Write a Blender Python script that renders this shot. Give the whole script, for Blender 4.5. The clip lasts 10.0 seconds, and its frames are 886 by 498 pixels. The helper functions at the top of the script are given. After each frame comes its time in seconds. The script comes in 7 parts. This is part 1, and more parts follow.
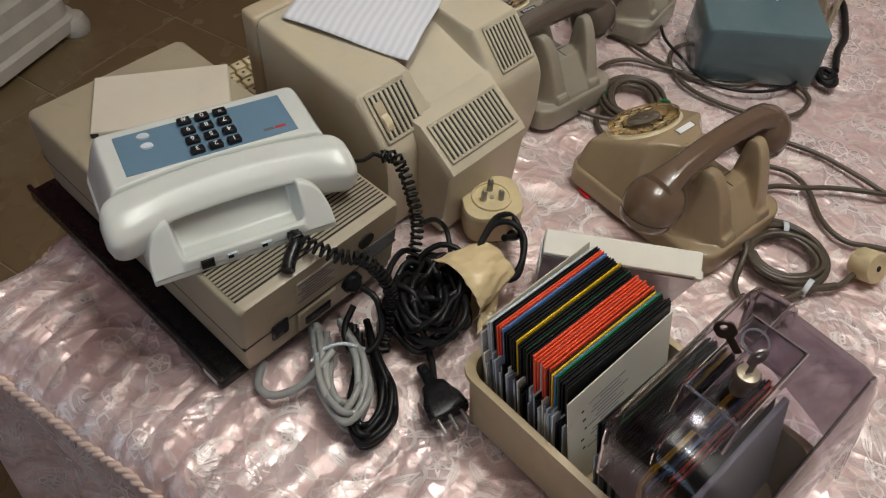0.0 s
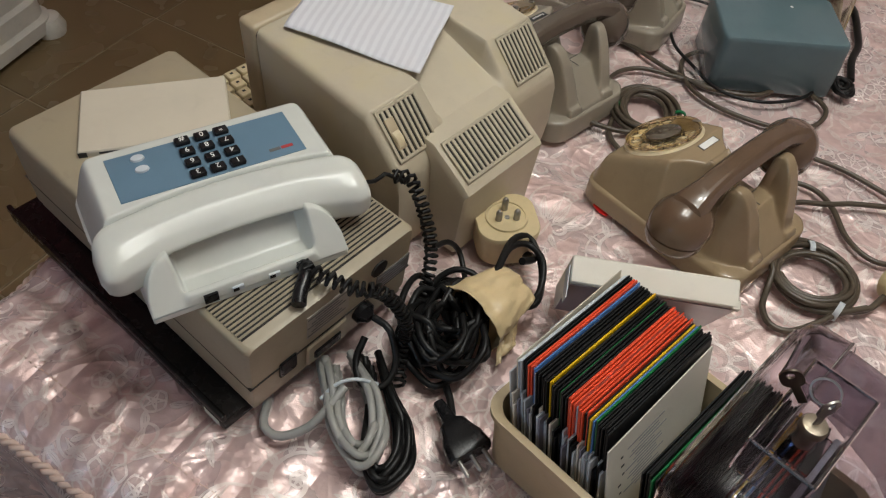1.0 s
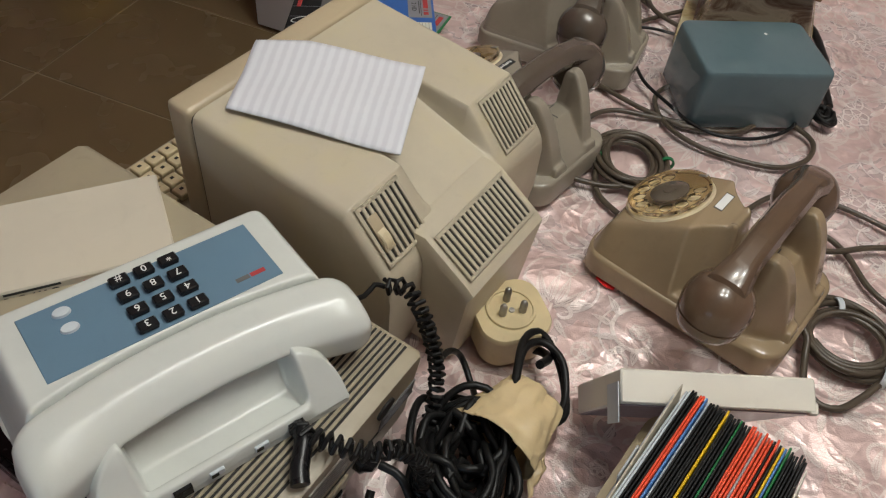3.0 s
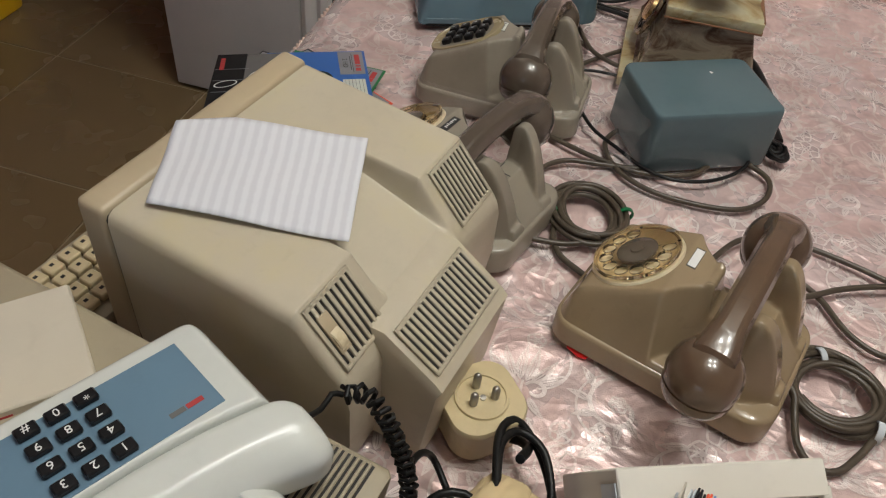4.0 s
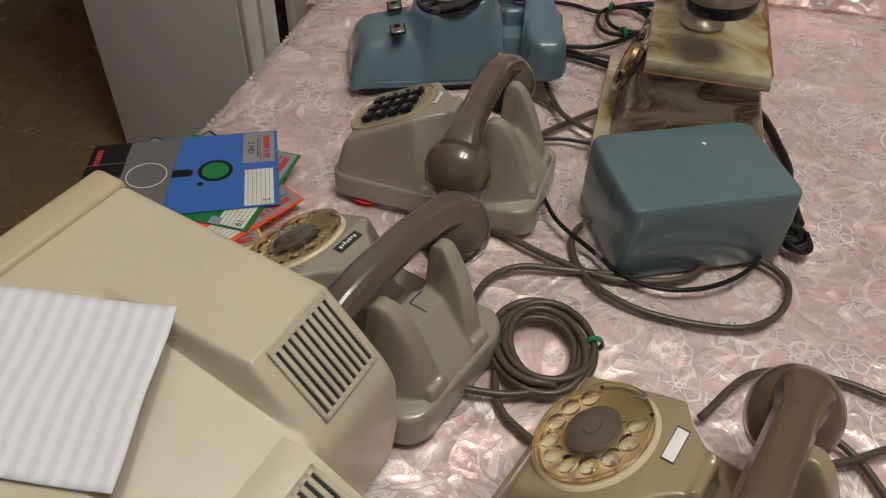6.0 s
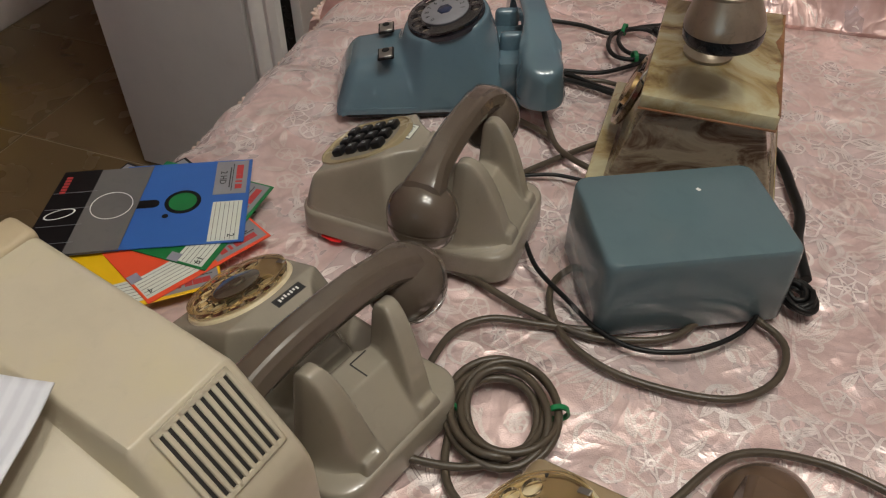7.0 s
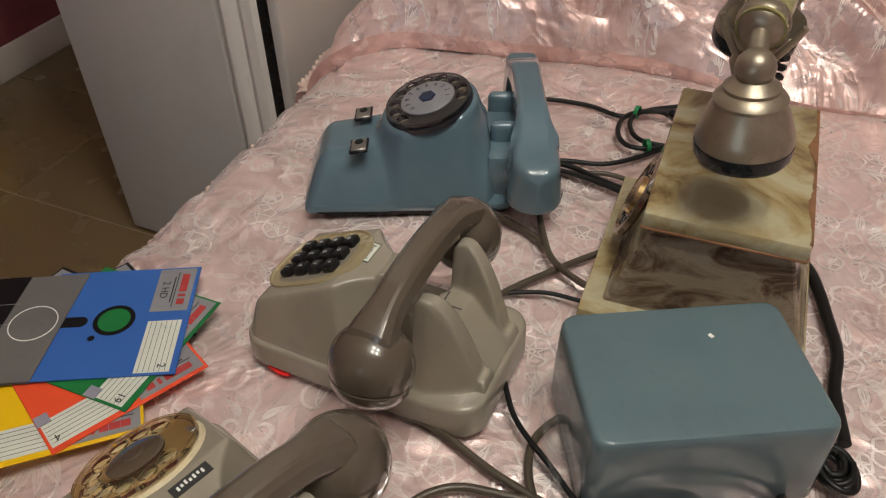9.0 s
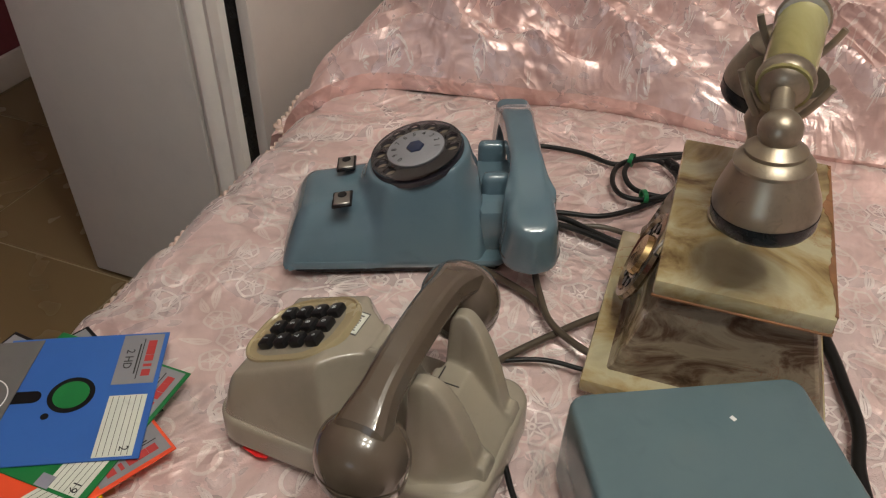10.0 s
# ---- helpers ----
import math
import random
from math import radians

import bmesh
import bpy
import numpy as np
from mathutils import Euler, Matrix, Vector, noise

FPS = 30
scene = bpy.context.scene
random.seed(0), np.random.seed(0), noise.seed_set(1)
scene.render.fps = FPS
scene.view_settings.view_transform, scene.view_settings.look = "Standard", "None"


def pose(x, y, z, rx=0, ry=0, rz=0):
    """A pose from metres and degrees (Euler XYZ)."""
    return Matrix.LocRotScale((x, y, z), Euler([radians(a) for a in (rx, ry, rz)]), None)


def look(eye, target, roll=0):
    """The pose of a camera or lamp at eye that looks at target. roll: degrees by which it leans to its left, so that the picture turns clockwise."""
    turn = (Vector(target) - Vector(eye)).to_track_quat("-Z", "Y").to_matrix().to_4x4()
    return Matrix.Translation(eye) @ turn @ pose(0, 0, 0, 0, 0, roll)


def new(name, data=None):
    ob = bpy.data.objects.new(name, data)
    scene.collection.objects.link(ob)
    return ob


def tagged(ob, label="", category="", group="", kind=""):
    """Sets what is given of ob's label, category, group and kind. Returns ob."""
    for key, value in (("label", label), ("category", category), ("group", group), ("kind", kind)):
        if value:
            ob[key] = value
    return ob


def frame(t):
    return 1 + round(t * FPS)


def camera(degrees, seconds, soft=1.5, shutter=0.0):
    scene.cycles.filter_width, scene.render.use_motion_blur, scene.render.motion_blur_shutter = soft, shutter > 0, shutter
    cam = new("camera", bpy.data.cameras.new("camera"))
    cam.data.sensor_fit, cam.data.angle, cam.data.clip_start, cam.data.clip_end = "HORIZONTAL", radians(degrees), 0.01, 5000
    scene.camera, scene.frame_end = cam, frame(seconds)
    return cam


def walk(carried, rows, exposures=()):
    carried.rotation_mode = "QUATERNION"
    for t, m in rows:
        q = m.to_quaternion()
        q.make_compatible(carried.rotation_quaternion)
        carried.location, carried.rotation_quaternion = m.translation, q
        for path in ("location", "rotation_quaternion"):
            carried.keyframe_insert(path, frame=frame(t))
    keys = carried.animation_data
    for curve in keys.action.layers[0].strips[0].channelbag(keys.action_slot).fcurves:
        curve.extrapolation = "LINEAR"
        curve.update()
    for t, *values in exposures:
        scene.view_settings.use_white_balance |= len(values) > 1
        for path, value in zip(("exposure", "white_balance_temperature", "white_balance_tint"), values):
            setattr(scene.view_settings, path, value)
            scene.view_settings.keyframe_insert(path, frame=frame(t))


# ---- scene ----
cam = camera(59.0, 10.0, soft=1.2)
PATH = [
    (0, (0.239, 0.145, 0.691), (0.024, 1.439, -0.819), 2.8),
    (0.5, (0.22, 0.162, 0.681), (0.024, 1.462, -0.826), 3.5),
    (1, (0.19, 0.192, 0.669), (0.035, 1.492, -0.843), 4.5),
    (1.5, (0.156, 0.23, 0.653), (0.047, 1.53, -0.862), 5.2),
    (2, (0.127, 0.27, 0.642), (0.07, 1.575, -0.873), 5.9),
    (2.5, (0.105, 0.304, 0.63), (0.109, 1.623, -0.874), 6.4),
    (4, (0.076, 0.416, 0.6), (0.308, 1.816, -0.81), 6.7),
    (4.5, (0.096, 0.467, 0.584), (0.367, 1.889, -0.797), 6.1),
    (5, (0.125, 0.527, 0.557), (0.38, 1.967, -0.807), 4.7),
    (5.5, (0.167, 0.587, 0.541), (0.372, 2.031, -0.827), 3.1),
    (6, (0.214, 0.634, 0.535), (0.356, 2.079, -0.84), 1.7),
    (7.5, (0.325, 0.732, 0.529), (0.28, 2.19, -0.839), -0.9),
    (8, (0.344, 0.774, 0.529), (0.266, 2.243, -0.826), -1.4),
    (8.5, (0.351, 0.813, 0.524), (0.272, 2.298, -0.813), -1.3),
    (9, (0.351, 0.843, 0.516), (0.281, 2.35, -0.797), -1.1),
    (9.5, (0.335, 0.871, 0.507), (0.308, 2.404, -0.777), 0.1),
    (10, (0.33, 0.904, 0.506), (0.337, 2.456, -0.756), 0.8),
]
walk(cam, [(t, look(eye, target, roll)) for t, eye, target, roll in PATH], exposures=[(0, 0.0, 6250, 4), (5, 0.03, 6350, 4), (6, 0.0, 6430, 4), (7.5, -0.05, 6560, 5), (8.5, -0.09, 6630, 5), (9, 0.13, 6650, 5), (10, 0.17, 6700, 5)])

# ---- light: an indoor night scene under one ceiling lamp with four bulbs ----
world = bpy.data.worlds.new("world")
world.use_nodes = True
world.node_tree.nodes["Background"].inputs[0].default_value = (0.9, 0.8, 0.7, 1)
world.node_tree.nodes["Background"].inputs[1].default_value = 0.01
scene.world = world

LAMP = Vector((0.62, 0.84, 1.78))
BULBS = [LAMP + Vector((0.25 * math.cos(a), 0.25 * math.sin(a), -0.02)) for a in (0.5, 2.1, 3.6, 5.2)]
for place in BULBS:
    lamp = bpy.data.lights.new("bulb_light", "POINT")
    lamp.energy, lamp.color, lamp.shadow_soft_size = 12.3, (1.0, 0.965, 0.93), 0.038
    new("bulb_light", lamp).location = place

# cool area light added behind the camera; its source is assumed, out of view
cool_light = bpy.data.lights.new("added_cool_light", "AREA")
cool_light.shape, cool_light.size, cool_light.size_y = "RECTANGLE", 0.94, 1.04
cool_light.energy, cool_light.color = 4.2, (0.60, 0.78, 1.0)
cool_light_ob = new("added_cool_light", cool_light)

# ---- bed axes: F runs along the foot of the bed, L along its length ----
FX, FY = 0.933, -0.36
LX, LY = 0.36, 0.933


def bed(a, b, z=0.0):
    return Vector((a * FX + b * LX, a * FY + b * LY, z))


# ---- materials ----
def nodes_of(name):
    m = bpy.data.materials.new(name)
    m.use_nodes = True
    nt = m.node_tree
    return m, nt, nt.nodes["Principled BSDF"]


def link(nt, a, b):
    nt.links.new(a, b)


def node(nt, kind, **inputs):
    n = nt.nodes.new(kind)
    for k, v in inputs.items():
        n.inputs[k.replace("_", " ")].default_value = v
    return n


def ramp(nt, source, stops):
    r = nt.nodes.new("ShaderNodeValToRGB")
    el = r.color_ramp.elements
    while len(el) < len(stops):
        el.new(0.5)
    for e, (p, c) in zip(el, stops):
        e.position, e.color = p, (*c, 1) if len(c) == 3 else c
    link(nt, source, r.inputs[0])
    return r


def maths(nt, op, a, b=None, c=None):
    n = nt.nodes.new("ShaderNodeMath")
    n.operation = op
    for i, v in enumerate((a, b, c)):
        if v is None:
            continue
        if isinstance(v, (int, float)):
            n.inputs[i].default_value = v
        else:
            link(nt, v, n.inputs[i])
    return n.outputs[0]


def mixed(nt, fac, a, b):
    n = nt.nodes.new("ShaderNodeMix")
    n.data_type = "RGBA"
    for i, v in ((0, fac), (6, a), (7, b)):
        if isinstance(v, (int, float)):
            n.inputs[i].default_value = v
        elif isinstance(v, tuple):
            n.inputs[i].default_value = (*v, 1)
        else:
            link(nt, v, n.inputs[i])
    return n.outputs[2]


def plastic(name, colour, rough=0.4, wear=0.12, grain=900.0, bump=0.05, stain=0.0, metal=0.0, coat=0.0, big=14.0):
    """A moulded surface: fine grain, slow drifts of tone and gloss, faint grime."""
    m, nt, b = nodes_of(name)
    co = nt.nodes.new("ShaderNodeTexCoord").outputs["Object"]
    slow = node(nt, "ShaderNodeTexNoise", Scale=big, Detail=6.0, Roughness=0.62)
    fine = node(nt, "ShaderNodeTexNoise", Scale=grain, Detail=2.0)
    smear = node(nt, "ShaderNodeTexNoise", Scale=big * 5, Detail=4.0, Distortion=0.8)
    for n in (slow, fine, smear):
        link(nt, co, n.inputs["Vector"])
    dark = tuple(c * (1 - wear) for c in colour)
    warm = (min(1, colour[0] * (1 + wear * 0.6)), min(1, colour[1] * (1 + wear * 0.45)), colour[2] * (1 - stain))
    r = ramp(nt, slow.outputs[0], [(0.32, dark), (0.5, colour), (0.72, warm)])
    speck = ramp(nt, smear.outputs[0], [(0.60, (0, 0, 0)), (0.78, (1, 1, 1))])
    link(nt, mixed(nt, maths(nt, "MULTIPLY", speck.outputs[0], 0.35 * wear / 0.12), r.outputs[0], tuple(c * 0.72 for c in colour)), b.inputs["Base Color"])
    link(nt, maths(nt, "ADD", maths(nt, "MULTIPLY", smear.outputs[0], 0.18), rough - 0.09), b.inputs["Roughness"])
    bu = node(nt, "ShaderNodeBump", Strength=bump, Distance=0.0006)
    link(nt, fine.outputs[0], bu.inputs["Height"])
    link(nt, bu.outputs[0], b.inputs["Normal"])
    b.inputs["Metallic"].default_value = metal
    b.inputs["Coat Weight"].default_value = coat
    b.inputs["Coat Roughness"].default_value = 0.06
    return m


def satin(name, ground_low, ground_high, rough, metallic, thread_bump):
    """Pink satin weave: slow drifts of tone, soft puckers and small sharp creases, fine threads."""
    m, nt, b = nodes_of(name)
    co = nt.nodes.new("ShaderNodeTexCoord").outputs["Object"]

    def noisy(scale, detail, distortion=0.0, roughness=0.5):
        n = node(nt, "ShaderNodeTexNoise", Scale=scale, Detail=detail, Distortion=distortion, Roughness=roughness)
        link(nt, co, n.inputs["Vector"])
        return n.outputs[0]

    tone = maths(nt, "MULTIPLY_ADD", noisy(26.0, 3.0, 1.2), 0.45, maths(nt, "MULTIPLY", noisy(3.0, 5.0), 0.55))
    ground = ramp(nt, tone, [(0.38, ground_low), (0.60, ground_high)])
    # matt woven patches between bare shiny satin; its pale sheen is painted in
    bare = ramp(nt, maths(nt, "MULTIPLY_ADD", noisy(60.0, 2.0, 0.6), 0.14, noisy(9.5, 2.0, 1.6)), [(0.54, (0, 0, 0)), (0.63, (1, 1, 1))]).outputs[0]
    # lavender lift of the bare stretches: their sheen as base colour
    pale = tuple(min(0.95, c + d) for c, d in zip(ground_high, (0.02, 0.06, 0.085)))
    link(nt, mixed(nt, maths(nt, "MULTIPLY", bare, 0.6), ground.outputs[0], pale), b.inputs["Base Color"])
    dull = maths(nt, "MULTIPLY_ADD", bare, -0.12, rough + 0.0)
    link(nt, maths(nt, "MULTIPLY_ADD", noisy(34.0, 2.0, 1.0), 0.16, dull), b.inputs["Roughness"])
    b.inputs["Metallic"].default_value = metallic
    b.inputs["Sheen Weight"].default_value = 0.2
    crease = maths(nt, "ABSOLUTE", maths(nt, "SUBTRACT", noisy(7.5, 2.5, 2.2), 0.5))
    sharp = maths(nt, "ABSOLUTE", maths(nt, "SUBTRACT", noisy(17.0, 1.5, 1.8), 0.5))
    nick = maths(nt, "ABSOLUTE", maths(nt, "SUBTRACT", noisy(42.0, 1.0, 1.4), 0.5))
    h = maths(nt, "MULTIPLY_ADD", crease, -0.60, maths(nt, "MULTIPLY", noisy(10.0, 2.0, 0.6, 0.45), 0.8))
    h = maths(nt, "MULTIPLY_ADD", sharp, -0.15, h)
    h = maths(nt, "MULTIPLY_ADD", nick, -0.02, h)
    bu1 = node(nt, "ShaderNodeBump", Strength=0.66, Distance=0.034)
    link(nt, h, bu1.inputs["Height"])
    bu2 = node(nt, "ShaderNodeBump", Strength=0.5, Distance=thread_bump)
    link(nt, noisy(750.0, 1.0), bu2.inputs["Height"])
    link(nt, bu1.outputs[0], bu2.inputs["Normal"])
    link(nt, bu2.outputs[0], b.inputs["Normal"])
    return m


def tiles_material():
    m, nt, b = nodes_of("brown_floor_tile")
    co = nt.nodes.new("ShaderNodeTexCoord").outputs["Object"]
    n1 = node(nt, "ShaderNodeTexNoise", Scale=3.0, Detail=4.0, Roughness=0.5)
    n2 = node(nt, "ShaderNodeTexNoise", Scale=9.0, Detail=2.0)
    link(nt, co, n1.inputs["Vector"])
    link(nt, co, n2.inputs["Vector"])
    info = nt.nodes.new("ShaderNodeObjectInfo")
    tone = maths(nt, "ADD", maths(nt, "MULTIPLY_ADD", n1.outputs[0], 0.25, 0.30), maths(nt, "MULTIPLY", info.outputs["Random"], 0.22))
    r = ramp(nt, tone, [(0.25, (0.160, 0.110, 0.052)), (0.6, (0.180, 0.127, 0.064)), (0.85, (0.200, 0.143, 0.076))])
    link(nt, r.outputs[0], b.inputs["Base Color"])
    link(nt, maths(nt, "MULTIPLY_ADD", n2.outputs[0], 0.06, 0.24), b.inputs["Roughness"])
    bu = node(nt, "ShaderNodeBump", Strength=0.02, Distance=0.002)
    link(nt, n2.outputs[0], bu.inputs["Height"])
    link(nt, bu.outputs[0], b.inputs["Normal"])
    return m


def onyx(name, light, mid, dark, scale, stretch=(1.0, 1.0, 1.0), veins=0.6):
    """Polished banded stone: drifting clouds, darker stains and a few rusty cracks."""
    m, nt, b = nodes_of(name)
    co = nt.nodes.new("ShaderNodeTexCoord").outputs["Object"]
    mp = nt.nodes.new("ShaderNodeMapping")
    mp.inputs["Scale"].default_value = stretch
    link(nt, co, mp.inputs["Vector"])
    n1 = node(nt, "ShaderNodeTexNoise", Scale=scale, Detail=8.0, Roughness=0.6, Distortion=1.4)
    n2 = node(nt, "ShaderNodeTexNoise", Scale=scale * 1.3, Detail=5.0, Roughness=0.6, Distortion=2.2)
    n3 = node(nt, "ShaderNodeTexNoise", Scale=scale * 0.8, Detail=3.0)
    for n in (n1, n2, n3):
        link(nt, mp.outputs[0], n.inputs["Vector"])
    base = ramp(nt, n1.outputs[0], [(0.30, dark), (0.42, mid), (0.54, light), (0.64, tuple(c * 0.86 for c in light)), (0.75, mid)])
    vein = maths(nt, "ABSOLUTE", maths(nt, "SUBTRACT", n2.outputs[0], 0.52))
    lines = ramp(nt, vein, [(0.0, (1, 1, 1)), (0.012, (0, 0, 0))])
    gate = ramp(nt, n3.outputs[0], [(0.50, (0, 0, 0)), (0.62, (1, 1, 1))])
    link(nt, mixed(nt, maths(nt, "MULTIPLY", maths(nt, "MULTIPLY", lines.outputs[0], gate.outputs[0]), veins), base.outputs[0], (0.26, 0.075, 0.03)), b.inputs["Base Color"])
    b.inputs["Roughness"].default_value = 0.10
    b.inputs["Subsurface Weight"].default_value = 0.08
    b.inputs["Subsurface Radius"].default_value = (0.01, 0.008, 0.004)
    return m


def metal(name, colour, rough, scale=40.0):
    m, nt, b = nodes_of(name)
    co = nt.nodes.new("ShaderNodeTexCoord").outputs["Object"]
    n = node(nt, "ShaderNodeTexNoise", Scale=scale, Detail=6.0)
    link(nt, co, n.inputs["Vector"])
    r = ramp(nt, n.outputs[0], [(0.35, tuple(c * 0.7 for c in colour)), (0.65, colour)])
    link(nt, r.outputs[0], b.inputs["Base Color"])
    link(nt, maths(nt, "MULTIPLY_ADD", n.outputs[0], 0.22, rough - 0.1), b.inputs["Roughness"])
    b.inputs["Metallic"].default_value = 1.0
    return m


def clear(name, colour, rough=0.06, ior=1.46):
    m, nt, b = nodes_of(name)
    b.inputs["Base Color"].default_value = (*colour, 1)
    b.inputs["Transmission Weight"].default_value = 1.0
    b.inputs["IOR"].default_value = ior
    b.inputs["Coat Weight"].default_value = 0.6
    b.inputs["Coat Roughness"].default_value = 0.05
    co = nt.nodes.new("ShaderNodeTexCoord").outputs["Object"]
    n = node(nt, "ShaderNodeTexNoise", Scale=30.0, Detail=3.0)
    link(nt, co, n.inputs["Vector"])
    link(nt, maths(nt, "MULTIPLY_ADD", n.outputs[0], 0.08, rough), b.inputs["Roughness"])
    return m


def film_material():
    """Crumpled thin wrapping film: mostly see-through, with glints on its creases."""
    m, nt, b = nodes_of("clear_wrapping_film")
    co = nt.nodes.new("ShaderNodeTexCoord").outputs["Object"]
    n = node(nt, "ShaderNodeTexNoise", Scale=45.0, Detail=4.0, Distortion=1.5)
    link(nt, co, n.inputs["Vector"])
    bu = node(nt, "ShaderNodeBump", Strength=0.8, Distance=0.006)
    link(nt, n.outputs[0], bu.inputs["Height"])
    link(nt, bu.outputs[0], b.inputs["Normal"])
    b.inputs["Base Color"].default_value = (0.9, 0.88, 0.86, 1)
    b.inputs["Roughness"].default_value = 0.12
    b.inputs["Alpha"].default_value = 0.10
    return m


def striped_paper():
    m, nt, b = nodes_of("striped_paper")
    co = nt.nodes.new("ShaderNodeTexCoord").outputs["UV"]
    s = nt.nodes.new("ShaderNodeSeparateXYZ")
    link(nt, co, s.inputs[0])
    wave = maths(nt, "SINE", maths(nt, "MULTIPLY", s.outputs[0], 2 * math.pi * 17))
    n = node(nt, "ShaderNodeTexNoise", Scale=160.0, Detail=4.0)
    link(nt, nt.nodes.new("ShaderNodeTexCoord").outputs["Object"], n.inputs["Vector"])
    r = ramp(nt, maths(nt, "MULTIPLY_ADD", n.outputs[0], 0.7, maths(nt, "MULTIPLY_ADD", wave, 0.5, 0.15)), [(0.2, (0.72, 0.73, 0.77)), (0.8, (0.635, 0.64, 0.685))])
    link(nt, r.outputs[0], b.inputs["Base Color"])
    b.inputs["Roughness"].default_value = 0.75
    return m


SATIN = satin("pink_satin", (0.635, 0.457, 0.432), (0.82, 0.625, 0.590), 0.29, 0.32, 0.0006)
PINKSATIN = satin("deep_pink_satin", (0.58, 0.372, 0.340), (0.78, 0.560, 0.520), 0.30, 0.42, 0.0006)
BROCADE = satin("pale_brocade_thread", (0.76, 0.615, 0.575), (0.88, 0.765, 0.72), 0.38, 0.28, 0.0012)
TILE = tiles_material()
GROUT = plastic("grout", (0.29, 0.225, 0.14), 0.8)
MAROON = plastic("maroon_wall_paint", (0.20, 0.045, 0.055), 0.7, grain=300, bump=0.15)
WHITE_PAINT = plastic("white_paint", (0.72, 0.68, 0.63), 0.45, wear=0.05)
CABINET = plastic("grey_white_laminate", (0.60, 0.57, 0.535), 0.4, wear=0.04)
# ceiling and wall colours out of view, lightened to bounce more light
UNSEEN_CEILING = plastic("unseen_ceiling_bounce_cream", (0.80, 0.765, 0.71), 0.7)
UNSEEN_WALL = plastic("unseen_wall_bounce_mauve", (0.50, 0.39, 0.385), 0.7)
BEIGE = plastic("beige_monitor_plastic", (0.525, 0.467, 0.352), 0.40, wear=0.07, stain=0.10, grain=1400, bump=0.10)
TAN = plastic("tan_bezel_plastic", (0.47, 0.385, 0.255), 0.45, wear=0.08)
DARKVENT = plastic("dark_vent", (0.018, 0.016, 0.014), 0.7)
# white card with its lavender shade put into the colour
SHADED_CARD = plastic("shaded_white_card", (0.36, 0.295, 0.33), 0.35)
RATING = plastic("rating_label_card", (0.35, 0.315, 0.27), 0.45, wear=0.15)
NOTE = plastic("grey_lavender_label", (0.27, 0.265, 0.33), 0.5)
TAUPE = plastic("taupe_drive_plastic", (0.37, 0.32, 0.225), 0.42, wear=0.09, grain=1300, bump=0.12)
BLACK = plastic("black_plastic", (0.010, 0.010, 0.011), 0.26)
BLACKCORD = plastic("black_rubber_cord", (0.008, 0.008, 0.008), 0.42)
GREYCORD = plastic("grey_cord", (0.33, 0.33, 0.31), 0.4)
BROWNCORD = plastic("brown_grey_cord", (0.075, 0.058, 0.040), 0.38)
WHITE = plastic("white_phone_plastic", (0.63, 0.65, 0.61), 0.22, wear=0.05, bump=0.02)
HUBBLUE = plastic("dark_blue_hub", (0.02, 0.03, 0.07), 0.2)
PANELBLUE = plastic("blue_panel", (0.135, 0.225, 0.31), 0.35, wear=0.06)
KEYBLACK = plastic("black_key", (0.012, 0.012, 0.013), 0.3)
PRINTWHITE = plastic("white_print", (0.8, 0.8, 0.78), 0.6)
PRINTBLACK = plastic("black_print", (0.02, 0.02, 0.02), 0.6)
PRINTRED = plastic("red_print", (0.42, 0.04, 0.04), 0.6)
PAPER = plastic("white_card", (0.76, 0.72, 0.63), 0.6, wear=0.05, big=8)
CREAMCARD = plastic("cream_card", (0.60, 0.545, 0.44), 0.6, wear=0.05, big=8)
STRIPED = striped_paper()
BROWN = plastic("brown_phone_plastic", (0.315, 0.236, 0.142), 0.17, wear=0.14, big=9, coat=0.5)
BROWNSET = plastic("brown_handset_plastic", (0.120, 0.076, 0.047), 0.17, wear=0.15, coat=0.35)
GREY = plastic("grey_phone_plastic", (0.300, 0.266, 0.210), 0.21, wear=0.1, coat=0.4)
GREYSET = plastic("grey_handset_plastic", (0.098, 0.077, 0.058), 0.18, wear=0.12, coat=0.7)
CREAM = plastic("cream_dial_plastic", (0.70, 0.60, 0.40), 0.3)
DIALGREY = plastic("dial_plate", (0.16, 0.13, 0.095), 0.3)
HUBBROWN = plastic("glossy_hub", (0.105, 0.083, 0.058), 0.12, coat=0.6)
AMBER = clear("amber_dial", (0.93, 0.82, 0.62), 0.03, 1.3)
DIALDARK = plastic("dark_dial_plastic", (0.030, 0.028, 0.036), 0.12)
OCHRE = plastic("yellowed_bezel", (0.36, 0.295, 0.175), 0.25)
WHEELSMOKE = clear("smoky_wheel_plastic", (0.30, 0.29, 0.33), 0.05, 1.45)
BLUE = plastic("blue_phone_plastic", (0.108, 0.172, 0.212), 0.16, wear=0.1, big=8, coat=0.5)
TEAL = plastic("teal_box_plastic", (0.106, 0.158, 0.175), 0.17, wear=0.08, big=10)
TEAL.node_tree.nodes["Principled BSDF"].inputs["Specular IOR Level"].default_value = 0.42
SMOKE = clear("smoked_lid_plastic", (0.58, 0.54, 0.60), 0.02, 1.16)
SMOKERIM = clear("smoked_lid_edge", (0.42, 0.38, 0.43), 0.03, 1.3)
CLEAR = clear("clear_plastic", (0.95, 0.95, 0.93), 0.03)
FILM = film_material()
BOXTAN = plastic("tan_box_plastic", (0.47, 0.37, 0.215), 0.4)
SLEEVE = plastic("paper_sleeve", (0.57, 0.615, 0.65), 0.6)
